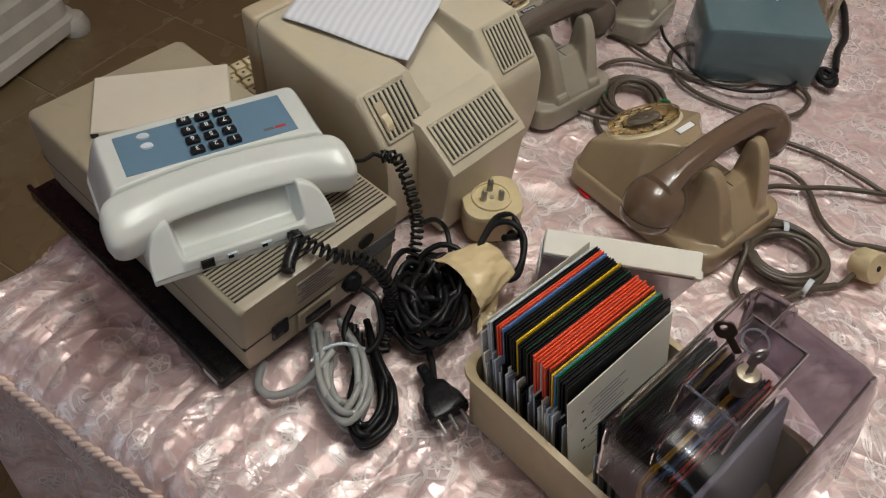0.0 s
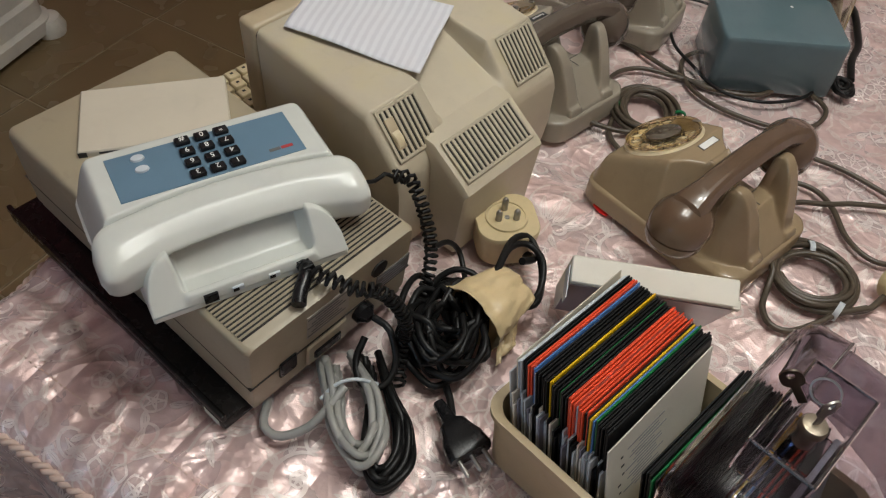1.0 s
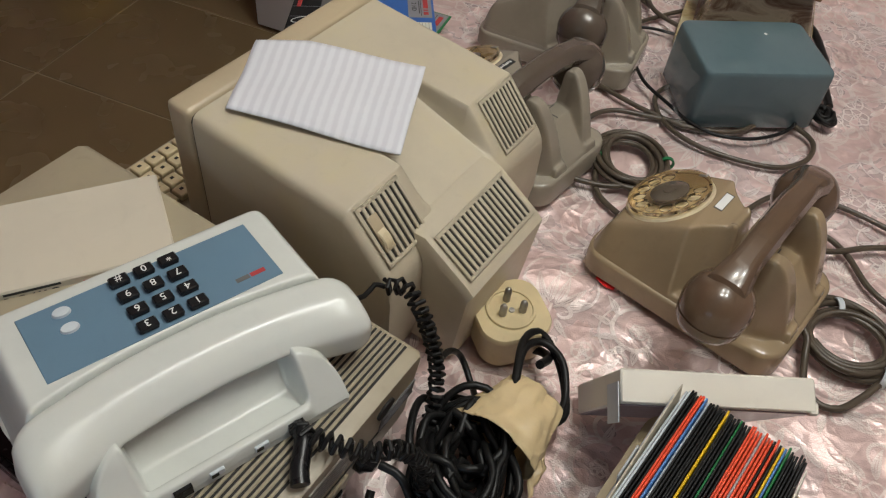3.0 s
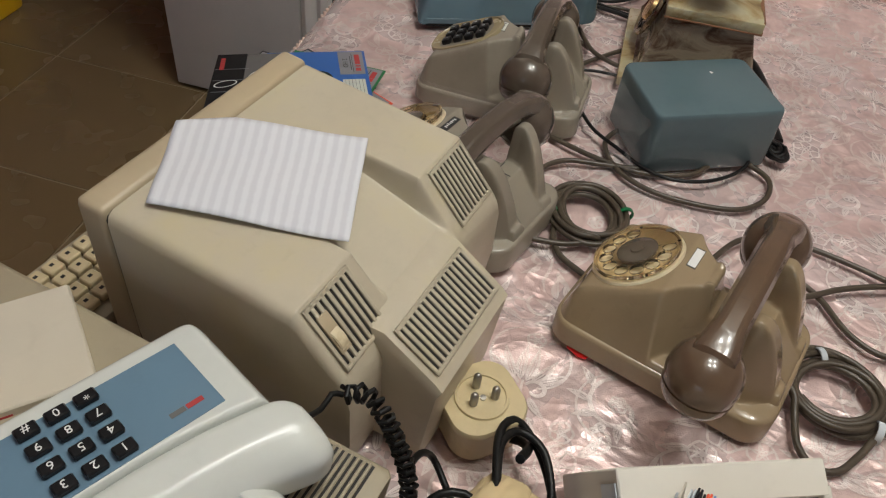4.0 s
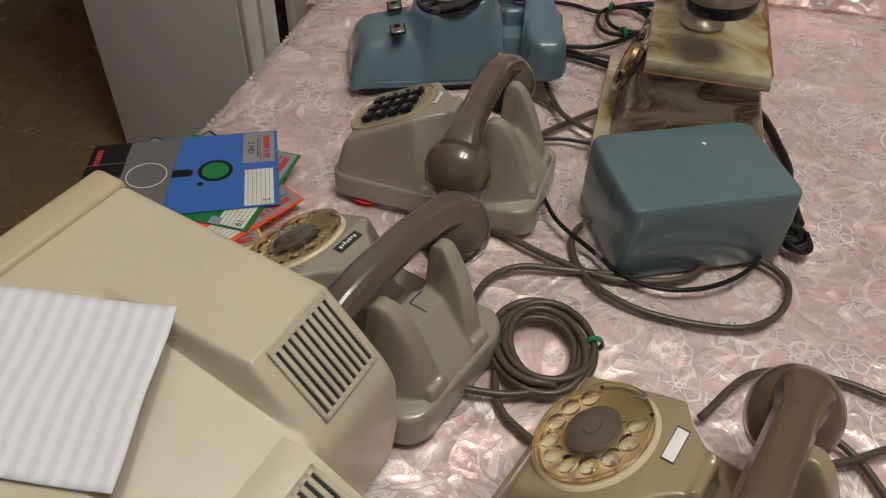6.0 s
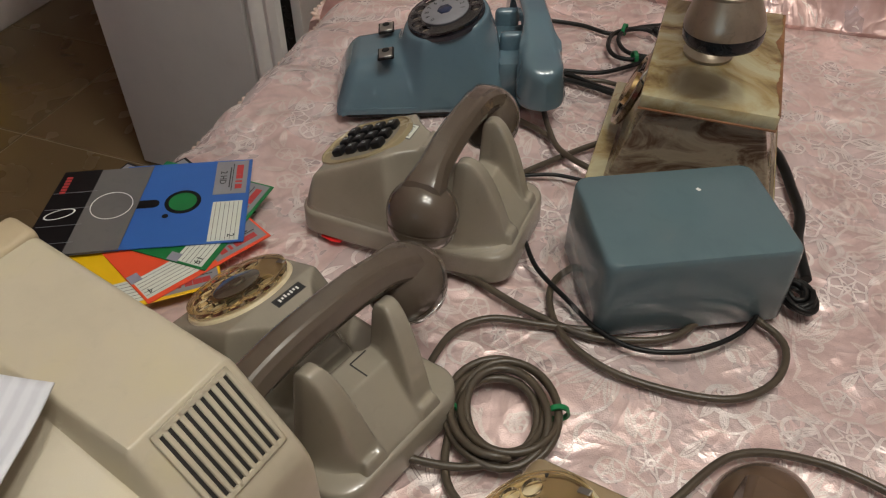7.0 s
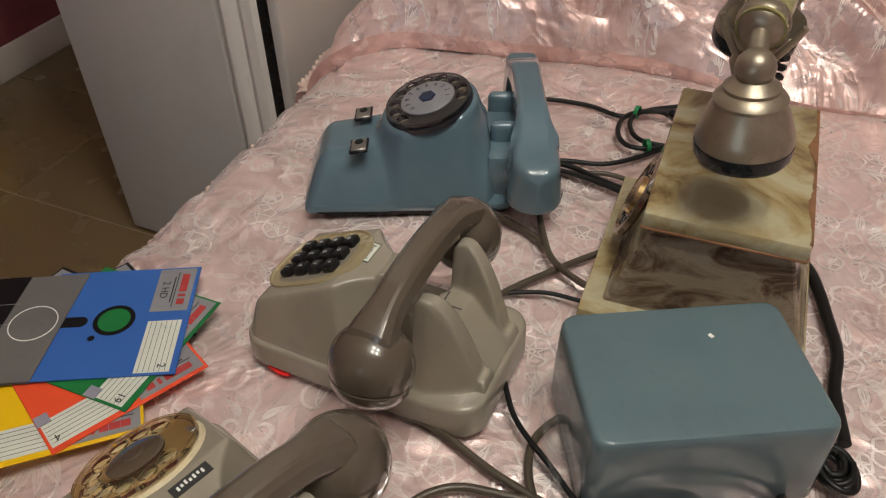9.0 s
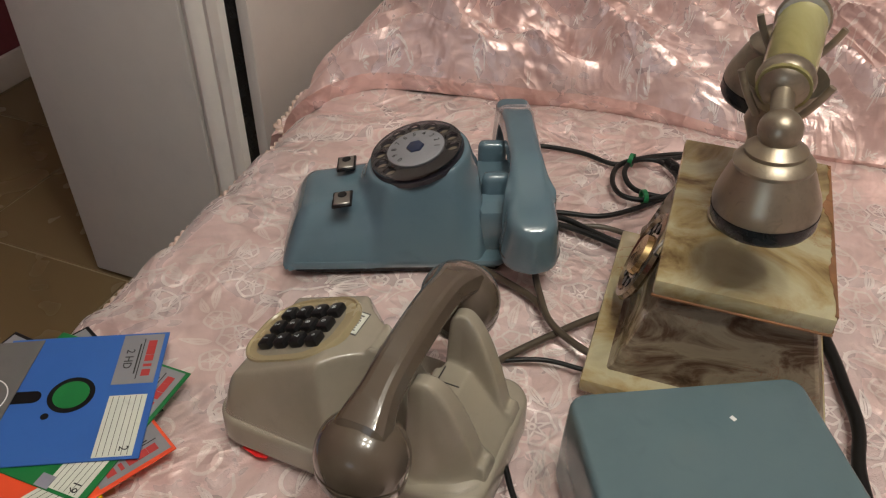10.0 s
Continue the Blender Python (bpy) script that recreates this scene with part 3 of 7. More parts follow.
def pillow_folds():
    """Long creases that run across the cover: place, direction, half length, width, height."""
    rnd_folds, out = random.Random(21), []
    for i in range(46):
        u, v = rnd_folds.uniform(0.03, 1.15), 0.03 + 0.37 * rnd_folds.random()
        ang = radians(-30 + 12 * math.sin(u * 5.0) + rnd_folds.uniform(-14, 14))
        big = rnd_folds.random()
        out.append((u, v, math.cos(ang), math.sin(ang), 0.06 + 0.12 * rnd_folds.random(), 0.008 + 0.011 * big, 0.010 + 0.020 * big, rnd_folds.uniform(-1.8, 1.8)))
    return out


PILLOW_FOLDS = pillow_folds()


def pillow_point(u, v):
    """u across the bed from its left edge, v from the front fold towards the head."""
    a = EDGE_A - 0.012 + u
    b = 1.742 + 0.140 * (1 - math.exp(-max(u, 0) / 0.13)) + 0.006 * math.sin(u * 17) + v
    side = sst(-0.04, 0.24, u)
    rise = 0.115 * (1 - math.exp(-max(v, 0) / 0.16)) * side
    lip = 0.034 * math.exp(-((v - 0.020) / 0.014) ** 2) * sst(0.02, 0.10, u) * sst(0.66, 0.40, u)
    z = 0.004 + 0.018 * sst(0.03, 0.12, u) * sst(0.70, 0.45, u) + rise + lip
    k = sst(0.0, 0.03, v) * (0.35 + 0.65 * side)
    folds = 0.0
    for fu, fv, c, sn, ln, w, h, bend in PILLOW_FOLDS:
        p, q = (u - fu) * c + (v - fv) * sn, (v - fv) * c - (u - fu) * sn
        if abs(p) > 2.2 * ln:
            continue
        q -= bend * p * p
        if abs(q) < 4 * w:
            q = q / (w * (0.55 if q < 0 else 1.5))
            folds += h * math.exp(-(p / ln) ** 2) / (1 + q * q) ** 1.5
    wob = 0.06 * noise.noise((u * 4, v * 4, 8.0))
    z += k * (1.7 * folds + 0.012 * noise.noise((u * 6, v * 6, 1.5)) + 0.020 * ridged((u - 0.4 * v) * 3.0 + wob * 4, (0.4 * u + v) * 11 + 1.2 * noise.noise((u * 5, v * 5, 3.0)), 4.5))
    if v <= 0:
        z += v * 1.1
        b -= v * 1.6
    if u < 0.0:
        z += u * 1.6
        a -= u * 0.6
    d = min(max(EDGE_A + R - a, 0.0), R)
    z -= 0.95 * (R - math.sqrt(R * R - d * d))
    return bed(a, b, z)


PILLOW_U, PILLOW_V = spaced([(-0.10, 1.2, 0.0055)]), spaced([(-0.026, 0.42, 0.005)])
pil = thing("pillow", Matrix(), "pillow under pink satin brocade cover at the bed's head", "pillow")
part("pillow_cover", grid_mesh(PILLOW_U, PILLOW_V, pillow_point), PINKSATIN, pil, "creased pink satin brocade")
part("rope_hem", rope([pillow_point(-0.004, 0.26 - 0.03 * i) + Vector((0, 0, 0.004)) for i in range(9)] + [pillow_point(0.01, -0.004)], 0.005), ROPE, pil, "twisted pale pink rope trim")


# ---- woven brocade figures, raised on the satin ----
def sampler(us, vs, fn):
    """Reads a grid sheet between its corners, so that what lies on it follows its facets."""
    grid = np.array([[tuple(fn(u, v)) for u in us] for v in vs])
    us, vs = np.array(us), np.array(vs)

    def at(pts):
        pts = np.asarray(pts)
        i = np.clip(np.searchsorted(us, pts[:, 0]) - 1, 0, len(us) - 2)
        j = np.clip(np.searchsorted(vs, pts[:, 1]) - 1, 0, len(vs) - 2)
        fu = np.clip((pts[:, 0] - us[i]) / (us[i + 1] - us[i]), 0, 1)[:, None]
        fv = np.clip((pts[:, 1] - vs[j]) / (vs[j + 1] - vs[j]), 0, 1)[:, None]
        return (grid[j, i] * (1 - fu) + grid[j, i + 1] * fu) * (1 - fv) + (grid[j + 1, i] * (1 - fu) + grid[j + 1, i + 1] * fu) * fv

    return at


def arc(x, y, r, a0, a1, n=10, grow=1.0):
    return [(x + r * grow ** (i / n) * math.cos(radians(a0 + (a1 - a0) * i / n)), y + r * grow ** (i / n) * math.sin(radians(a0 + (a1 - a0) * i / n))) for i in range(n + 1)]


def leaf(x, y, ang, ln, w, bend=0.0):
    """A leaf drawn by its two edges and a short vein: (centre line, width along it)."""
    c, sn = math.cos(radians(ang)), math.sin(radians(ang))
    out = []
    for side in (-1, 0, 1):
        pts, ws = [], []
        for i in range(8):
            t = i / 7 if side else 0.1 + 0.6 * i / 7
            bulge = math.sin(math.pi * t ** 0.75) * w
            p, q = ln * t, bend * ln * t * t + side * bulge * 0.42
            pts.append((x + p * c - q * sn, y + p * sn + q * c))
            ws.append(0.0006 + (0.19 * bulge if side else 0.0004))
        out.append((pts, ws))
    return out


def line(pts, w=0.0022):
    n = len(pts) - 1
    return [(pts, [w * (0.35 + 0.65 * math.sin(math.pi * min(1.0, max(0.0, 0.12 + 0.8 * i / n)))) for i in range(n + 1)])]


def flower(x, y, r, petals, turn=0.0):
    out = []
    for i in range(petals):
        a = turn + 360 * i / petals
        c, sn = math.cos(radians(a)), math.sin(radians(a))
        half = math.tan(math.pi / petals) * 0.72
        pts = []
        for t in (0.0, 0.2, 0.45, 0.7, 0.9, 1.0, 0.9, 0.7, 0.45, 0.2, 0.0):
            k = len(pts)
            q = (1 if k < 5 else -1 if k > 5 else 0) * half * r * math.sin(math.pi * t ** 1.4)
            p = r * (0.24 + 0.76 * t)
            pts.append((x + p * c - q * sn, y + p * sn + q * c))
        out += line(pts, 0.0017)
    return out + line(arc(x, y, r * 0.15, 0, 360, 9), 0.0020)


def palmette():
    out = []
    for a in (-66, -40, -14, 14, 40, 66):
        out += leaf(0.012 * math.sin(radians(a)), 0.004, 90 - a, 0.040 - 0.00012 * abs(a), 0.0085, 0.18 * (1 if a > 0 else -1))
    for sg in (1, -1):
        out += line([(sg * 0.003, 0.0), *[(sg * x, y) for x, y in arc(0.014, -0.004, 0.011, 160, -150, 14, 0.5)]], 0.0030)
        out += line([(sg * x, y) for x, y in arc(0.004, 0.030, 0.034, -70, 75, 14)], 0.0018)
        out += leaf(sg * 0.010, -0.014, -60 if sg > 0 else -120, 0.024, 0.006, 0.3 * sg)
    return out + flower(0, 0.052, 0.009, 5, 18) + line([(0, 0.004), (0.001, -0.015), (-0.002, -0.032), (0.004, -0.046)], 0.0024)


def scroll():
    out = line(arc(0.0, 0.0, 0.034, 215, -200, 30, 0.22), 0.0034)
    out += line(arc(0.004, 0.002, 0.041, 205, 10, 18, 0.8), 0.0016)
    for i, a in enumerate((200, 165, 130, 95, 60, 25, -10)):
        r = 0.034 * 0.88 ** i
        out += leaf(r * math.cos(radians(a)), r * math.sin(radians(a)), a + 42, 0.022 - 0.0012 * i, 0.0070, -0.45)
    out += line(arc(-0.046, -0.022, 0.019, 20, 240, 14, 0.55), 0.0026)
    out += leaf(-0.030, -0.030, 250, 0.026, 0.007, 0.4) + leaf(-0.022, -0.034, 290, 0.020, 0.006, -0.3)
    return out + flower(-0.004, -0.004, 0.0085, 6)


def bouquet():
    out = flower(0, 0, 0.019, 6, 10) + flower(0.030, 0.016, 0.013, 5, 40) + flower(-0.024, 0.022, 0.014, 5) + flower(-0.010, -0.030, 0.011, 5, 20)
    for x, y, a, ln, bend in ((0.018, -0.010, -35, 0.030, 0.3), (0.014, -0.018, -65, 0.026, -0.3), (-0.020, -0.006, 200, 0.032, 0.3), (-0.022, 0.004, 165, 0.026, -0.2), (0.006, 0.022, 80, 0.030, 0.25), (0.038, 0.030, 55, 0.024, 0.3), (0.040, 0.006, 5, 0.024, -0.3), (-0.034, 0.034, 135, 0.024, 0.3)):
        out += leaf(x, y, a, ln, 0.0072, bend)
    out += line(arc(0.020, -0.034, 0.017, 150, -120, 14, 0.6), 0.0024) + line(arc(-0.040, -0.024, 0.016, 60, 300, 14, 0.6), 0.0024)
    return out


FIGURES = [palmette(), scroll(), bouquet()]


def feather(n, spread, r0, r1, w=0.0011):
    """A fan of short fine stitches."""
    out = []
    for i in range(n):
        a = radians(90 + spread * (i / (n - 1) - 0.5))
        k = r1 - 0.002 * ((i * 7) % 3)
        out += line([(r * math.cos(a + 0.25 * j), 0.8 * r * math.sin(a + 0.25 * j)) for j, r in enumerate((r0, (r0 + k) / 2, k))], w)
    return out


SPRIGS = [feather(9, 150, 0.005, 0.014), feather(7, 110, 0.004, 0.016) + feather(5, -80, 0.019, 0.024), feather(11, 240, 0.003, 0.010)]


def brocade(name, at, a0, a1, b0, b1, parent, seed, lift=0.0005, figures=FIGURES, pitch=0.096):
    """The figures strewn in staggered rows over a sheet, as thin raised bands of thread."""
    rnd_fig = random.Random(seed)
    verts, faces = [], []
    rows_n, cols_n = int((b1 - b0) / (pitch * 0.86)) + 1, int((a1 - a0) / pitch) + 1
    for r in range(rows_n):
        for c in range(cols_n):
            x0 = a0 + (c + 0.5 * (r % 2)) * pitch + rnd_fig.uniform(-0.006, 0.006)
            y0 = b0 + r * pitch * 0.86 + rnd_fig.uniform(-0.006, 0.006)
            t = radians((0, 120, 200, 310)[(r * 2 + c) % 4] + rnd_fig.uniform(-12, 12))
            size, flip = rnd_fig.uniform(0.95, 1.12), rnd_fig.choice((-1, 1))
            ct, sn = size * math.cos(t), size * math.sin(t)
            for pts, ws in figures[(r + c + (r // 3)) % len(figures)]:
                q = np.array([(x0 + flip * x * ct - y * sn, y0 + flip * x * sn + y * ct) for x, y in pts])
                if q[:, 0].min() < a0 or q[:, 0].max() > a1 or q[:, 1].min() < b0 or q[:, 1].max() > b1:
                    continue
                d = np.gradient(q, axis=0)
                nrm = np.stack([-d[:, 1], d[:, 0]], 1) / (np.hypot(d[:, 0], d[:, 1])[:, None] + 1e-9)
                w = np.array(ws)[:, None] * 0.78
                k = len(verts)
                z = lift + rnd_fig.uniform(0, 0.00035)
                for row in at(np.concatenate([q + nrm * w, q - nrm * w])):
                    verts.append((row[0], row[1], row[2] + z))
                n = len(pts)
                faces += [(k + i, k + n + i, k + n + i + 1, k + i + 1) for i in range(n - 1)]
    mesh = bpy.data.meshes.new(name)
    mesh.from_pydata(verts, [], faces)
    mesh.materials.append(BROCADE)
    mesh.shade_smooth()
    ob = new(name, mesh)
    ob.parent = parent
    return tagged(ob, "paler woven flowers, leaves and scrolls", kind="stuff")


on_cover = sampler(ua, vb, cover_point)
brocade("woven_pattern", on_cover, EDGE_A - 0.30, RIGHT_A, EDGE_B - 0.30, 1.95, bedob, 3)
brocade("woven_pattern", sampler(PILLOW_U, PILLOW_V, pillow_point), -0.02, 1.18, 0.0, 0.41, pil, 8, 0.0008, SPRIGS, 0.038)
# quilting stitches along the foot
for b0, a0, a1 in ((EDGE_B + 0.065, EDGE_A + 0.02, EDGE_A + 0.62), (EDGE_B + 0.145, EDGE_A + 0.0, EDGE_A + 0.30)):
    bm = bmesh.new()
    for i in range(int((a1 - a0) / 0.0062)):
        x = a0 + 0.0062 * i
        p = Vector(on_cover([(x + 0.002, b0 + 0.004 * math.sin(x * 9))])[0]) + Vector((0, 0, 0.0004))
        rbox((0.0042, 0.0011, 0.0010), (0, 0, 0), 0, bm=bm, m=Matrix.Translation(p) @ Matrix.Rotation(YAW, 4, "Z"))
    part("stitching", bm, ROPE, bedob, "line of pale quilting stitches", smooth=False)


# ---- white cabinet beside the head of the bed ----
def bed_pose(a, b, z):
    p = bed(a, b, z)
    return Matrix.Translation(p) @ Matrix.Rotation(YAW, 4, "Z")


cab = thing("wardrobe", bed_pose(-1.055, 1.80, FLOOR), "tall grey-white laminate wardrobe side with moulded frame", "wardrobe")
part("side_panel", rbox((0.325, 0.55, 2.1), (0.1625, 0.275, 1.06), 0.004), CABINET, cab)
part("plinth", rbox((0.40, 0.50, 0.012), (0.21, 0.28, 0.006), 0), BLACK, cab, "dark plinth")
prof = [(0.0, 0.0), (0.0, -0.006), (0.012, -0.014), (0.026, -0.012), (0.034, -0.004), (0.046, -0.012), (0.062, -0.010), (0.070, 0.0), (0.070, 0.03), (0.0, 0.03)]
part("moulding", fixed(loft([[Vector((0.327 + x, y + 0.012, z)) for x, y in prof] for z in (0.012, 2.11)])), WHITE_PAINT, cab, "white moulded frame")
cab2 = thing("headboard_cabinet", bed_pose(-0.618, 1.80, FLOOR), "white laminate cabinet side beside the bed's head", "cabinet")
part("side_panel", rbox((0.018, 0.9, 2.1), (-0.009, 0.452, 1.05), 0.002), CABINET, cab2)
# black strip put in for the shade between moulding and panel
part("gap_shade_strip", rbox((0.026, 0.02, 2.1), (-0.0325, 0.020, 1.05), 0), BLACK, cab2, "black strip standing for the shade in the gap")


# ---- things on the floor ----
tub = thing("plastic_stool", bed_pose(-1.66, 1.00, FLOOR) @ pose(0, 0, 0, 0, 0, 10), "white moulded plastic step stool on the tiles", "stool")
o = rrect(0.16, 0.20, 0.055, 8)
part("body", fixed(loft([[Vector((x * s, y * s, z)) for x, y in o] for s, z in ((1.06, 0.02), (1.06, 0.05), (1.0, 0.06), (0.99, 0.10), (0.93, 0.11), (0.92, 0.15), (0.84, 0.165), (0.78, 0.26), (0.74, 0.275), (0.70, 0.27))])), PLASTICWHITE, tub)
part("seat", fixed(loft([[Vector((x * s, y * s, z)) for x, y in o] for s, z in ((0.69, 0.262), (0.68, 0.272), (0.5, 0.276))])), PLASTICWHITE, tub)
for sx, sy in ((1, 1), (1, -1), (-1, 1), (-1, -1)):
    part("foot", fixed(lathe([(0.001, 0.0), (0.035, 0.0), (0.04, 0.02), (0.03, 0.045), (0.001, 0.05)], 20, Matrix.Translation((sx * 0.150, sy * 0.185, 0)))), PLASTICWHITE, tub)
yb = thing("toolbox", bed_pose(-1.668, 1.89, FLOOR), "yellow plastic case standing on the tiled floor", "case")
part("body", rbox((0.14, 0.16, 0.20), (0, 0, 0.10), 0.012), YELLOW, yb)
part("handle", cord([(0, -0.05, 0.195), (0, -0.04, 0.225), (0, 0.04, 0.225), (0, 0.05, 0.195)], 0.008), BLACK, yb)
kb = thing("storage_crate", bed_pose(-1.850, 2.13, FLOOR), "black wire-sided crate by the maroon wall", "crate")
part("body", rbox((0.10, 0.12, 0.17), (0, 0, 0.085), 0.006), BLACK, kb)
for i in range(7):
    part("slat", rbox((0.004, 0.10, 0.008), (0.0515, 0, 0.025 + i * 0.018), 0.001), STEEL, kb)

# ---- computer monitor ----
MON = pose(-0.036, 0.971, 0.0, 0, 0, 57)
mon = thing("computer_monitor", MON, "beige plastic computer monitor with slotted vents seen from behind", "monitor")
HW = 0.13


def mon_top(x, y):
    """Height of the housing's top: level ears, a sunk middle that falls to the back."""
    flat = 0.187 + y * 0.085
    ear = min(flat, 0.1735 - (-0.166 - y) * 1.12) if y < -0.166 else flat
    mid = min(flat, 0.187 - max(0.0, -0.035 - y) * 0.32)
    w = sst(0.044, 0.053, abs(x))
    z = mid + (ear - mid) * w
    for d in (HW - abs(x), 0.2165 + y):
        if d < 0.010:
            z -= 0.010 - math.sqrt(max(0.0, 0.010 ** 2 - (0.010 - d) ** 2))
    return max(z, 0.055)


xs = spaced([(-HW, -HW + 0.016, 0.002), (-HW + 0.016, -0.056, 0.006), (-0.056, -0.042, 0.0014), (-0.042, 0.042, 0.008), (0.042, 0.056, 0.0014), (0.056, HW - 0.016, 0.006), (HW - 0.016, HW, 0.002)])
ys = spaced([(-0.2165, -0.198, 0.002), (-0.198, -0.17, 0.004), (-0.17, -0.162, 0.001), (-0.162, -0.04, 0.008), (-0.04, -0.03, 0.002), (-0.03, -0.001, 0.008)])
bm = grid_mesh(xs, ys, lambda x, y: Vector((x, y, mon_top(x, y))))
edge = [(x, ys[0]) for x in xs] + [(xs[-1], y) for y in ys[1:]] + [(x, ys[-1]) for x in xs[-2::-1]] + [(xs[0], y) for y in ys[-2:0:-1]]
rows = []
for k, z in ((1.0, None), (1.0, 0.05), (0.985, 0.02), (0.97, 0.003)):
    rows.append([Vector((x * k, y if y > -0.01 else y * k, mon_top(x, y) if z is None else min(z, mon_top(x, y)))) for x, y in edge])
loft(rows, bm, caps=False)
bmesh.ops.remove_doubles(bm, verts=bm.verts, dist=0.0002)
part("housing", fixed(bm), BEIGE, mon)
bm = rbox((2 * HW + 0.002, 0.028, 0.188), (0, 0.0155, 0.094), 0.006, 3)
for v in bm.verts:
    v.co.z += 0.085 * v.co.y if v.co.z > 0.1 else 0.0
part("bezel", bm, TAN, mon, "darker tan front frame")
part("seam", rbox((2 * HW - 0.004, 0.003, 0.1825), (0, 0.0, 0.0925), 0.006), DARKVENT, mon, "dark joint")
part("screen", rbox((0.2, 0.006, 0.14), (0, 0.0300, 0.1), 0.012, 3), BLACK, mon, "dark glass screen")
# hump at the back with the large vent
hump = [(-0.215, 0.136), (-0.262, 0.104), (-0.268, 0.098), (-0.258, 0.004), (-0.19, 0.004), (-0.19, 0.136)]
rings = []
for x, k in ((-0.084, 0.94), (-0.080, 1.0), (0.040, 1.0), (0.044, 0.94)):
    rings.append([Vector((x, -0.19 + (y + 0.19) * (1 if k == 1 else 0.96), z * k if z > 0.01 else z)) for y, z in hump])
part("rear_hump", fixed(loft(rings)), BEIGE, mon)


def vent(x0, x1, ya, za, yb, zb, slots, parent):
    """A slotted panel lying on a slope that falls from (ya, za) to (yb, zb)."""
    ln = math.hypot(yb - ya, zb - za)
    d = Vector((0, yb - ya, zb - za)).normalized()
    nrm = Vector((0, d.z, -d.y))
    nrm = nrm if nrm.z > 0 else -nrm
    frame_m = Matrix(((1, 0, 0, (x0 + x1) / 2), (0, d.y, nrm.y, ya), (0, d.z, nrm.z, za), (0, 0, 0, 1)))
    w = x1 - x0
    v = part("vent", rbox((w, ln, 0.0012), (0, ln / 2, 0.0006), 0), DARKVENT, parent, "slotted vent panel", smooth=False, m=frame_m)
    step = w / slots
    for i in range(slots + 1):
        part("slat", rbox((step * 0.58, ln + 0.004, 0.0022), (-w / 2 + i * step, ln / 2, 0.0014), 0.0007, 1), BEIGE, v)
    for yy in (0.0, ln):
        part("rim", rbox((w + step * 0.5, 0.004, 0.0022), (0, yy, 0.0014), 0.0007, 1), BEIGE, v)
    return v


vent(-0.118, -0.066, -0.170, 0.1695, -0.206, 0.129, 8, mon)
vent(0.066, 0.120, -0.170, 0.1695, -0.206, 0.129, 9, mon)
vent(-0.072, 0.032, -0.220, 0.1335, -0.2585, 0.107, 16, mon)
wheel_m = Matrix.Translation((-0.1085, -0.1850, 0.1390)) @ Matrix.Rotation(radians(90), 4, "Y")
part("thumbwheel_well", rbox((0.012, 0.034, 0.0042), (0, 0, 0), 0.001, m=Matrix.Translation((-0.1085, -0.1885, 0.1500)) @ Matrix.Rotation(radians(48.4), 4, "X")), TAN, mon, "shallow recess")
bm = fixed(lathe([(0.001, -0.005), (0.0138, -0.005), (0.0148, -0.004), (0.0148, 0.004), (0.0138, 0.005), (0.001, 0.005)], 36, wheel_m))
part("thumbwheel", bm, CREAM, mon, "ribbed thumbwheel")

# striped paper lying on it
PA, PB, PC, PD = Vector((-0.070, 0.985, 0.1895)), Vector((0.090, 0.955, 0.1905)), Vector((0.074, 0.843, 0.1785)), Vector((-0.078, 0.872, 0.1872))


def paper_point(u, v):
    p = PA.lerp(PB, u).lerp(PD.lerp(PC, u), v)
    p.z += 0.0030 * math.sin(u * 5.2 + 0.4) * (0.3 + 0.7 * u) + 0.0012 * math.sin(v * 9 + u * 3) + 0.0016
    if v < 0.14 and u < 0.3:
        p += (PD - PA) * (0.10 * (1 - u / 0.3) * (0.14 - v) / 0.14)
    return p


us, vs = spaced([(0, 1, 0.025)]), spaced([(0, 1, 0.05)])
bm = grid_mesh(us, vs, paper_point)
uvl = bm.loops.layers.uv.new("UVMap")
for i, f in enumerate(bm.faces):
    r, c = divmod(i, len(us) - 1)
    for l, (dc, dr) in zip(f.loops, ((0, 0), (1, 0), (1, 1), (0, 1))):
        l[uvl].uv = (us[c + dc], vs[r + dr])
sheet = part("paper_sheet", bm, STRIPED)
so = sheet.modifiers.new("thickness", "SOLIDIFY")
so.thickness = 0.0012
tagged(sheet, "folded white paper with pale grey stripes on the monitor", "paper")

# ---- keyboard in front of the monitor ----
kbd = thing("keyboard", MON @ pose(-0.13, 0.100, 0.0, 0, 0, 0), "brown computer keyboard with cream keys beside the monitor", "keyboard")
part("case", rbox((0.27, 0.10, 0.030), (0.015, 0, 0.015), 0.005), TAUPE, kbd)
for r in range(4):
    for c in range(13):
        x = -0.108 + c * 0.0190 + r * 0.005
        k = part("key", rbox((0.0165, 0.0160, 0.008), (0, 0, 0), 0.0014, 1), KEYCREAM, kbd, m=Matrix.Translation((x, -0.030 + r * 0.0195, 0.0365)))
        if -0.16 < x < 0.09:
            part("legend", rbox((0.004, 0.0035, 0.0004), (0, 0.001, 0.0041), 0, bm=None), PRINTBLACK, k, smooth=False)

# ---- floppy drive, on a black slab ----
slab = thing("black_tray", pose(-0.1335, 0.7035, 0.0, 0, 0, 148.3), "flat black plastic unit under the disk drive", "tray")
part("body", rbox((0.378, 0.228, 0.017), (0, 0.006, 0.0085), 0.004), BLACK, slab)
part("rim", rbox((0.378, 0.006, 0.010), (0, 0.117, 0.020), 0.002), BLACK, slab)
part("sticker", rbox((0.022, 0.0006, 0.009), (-0.172, 0.1203, 0.009), 0), LABEL, slab, "small silver sticker")
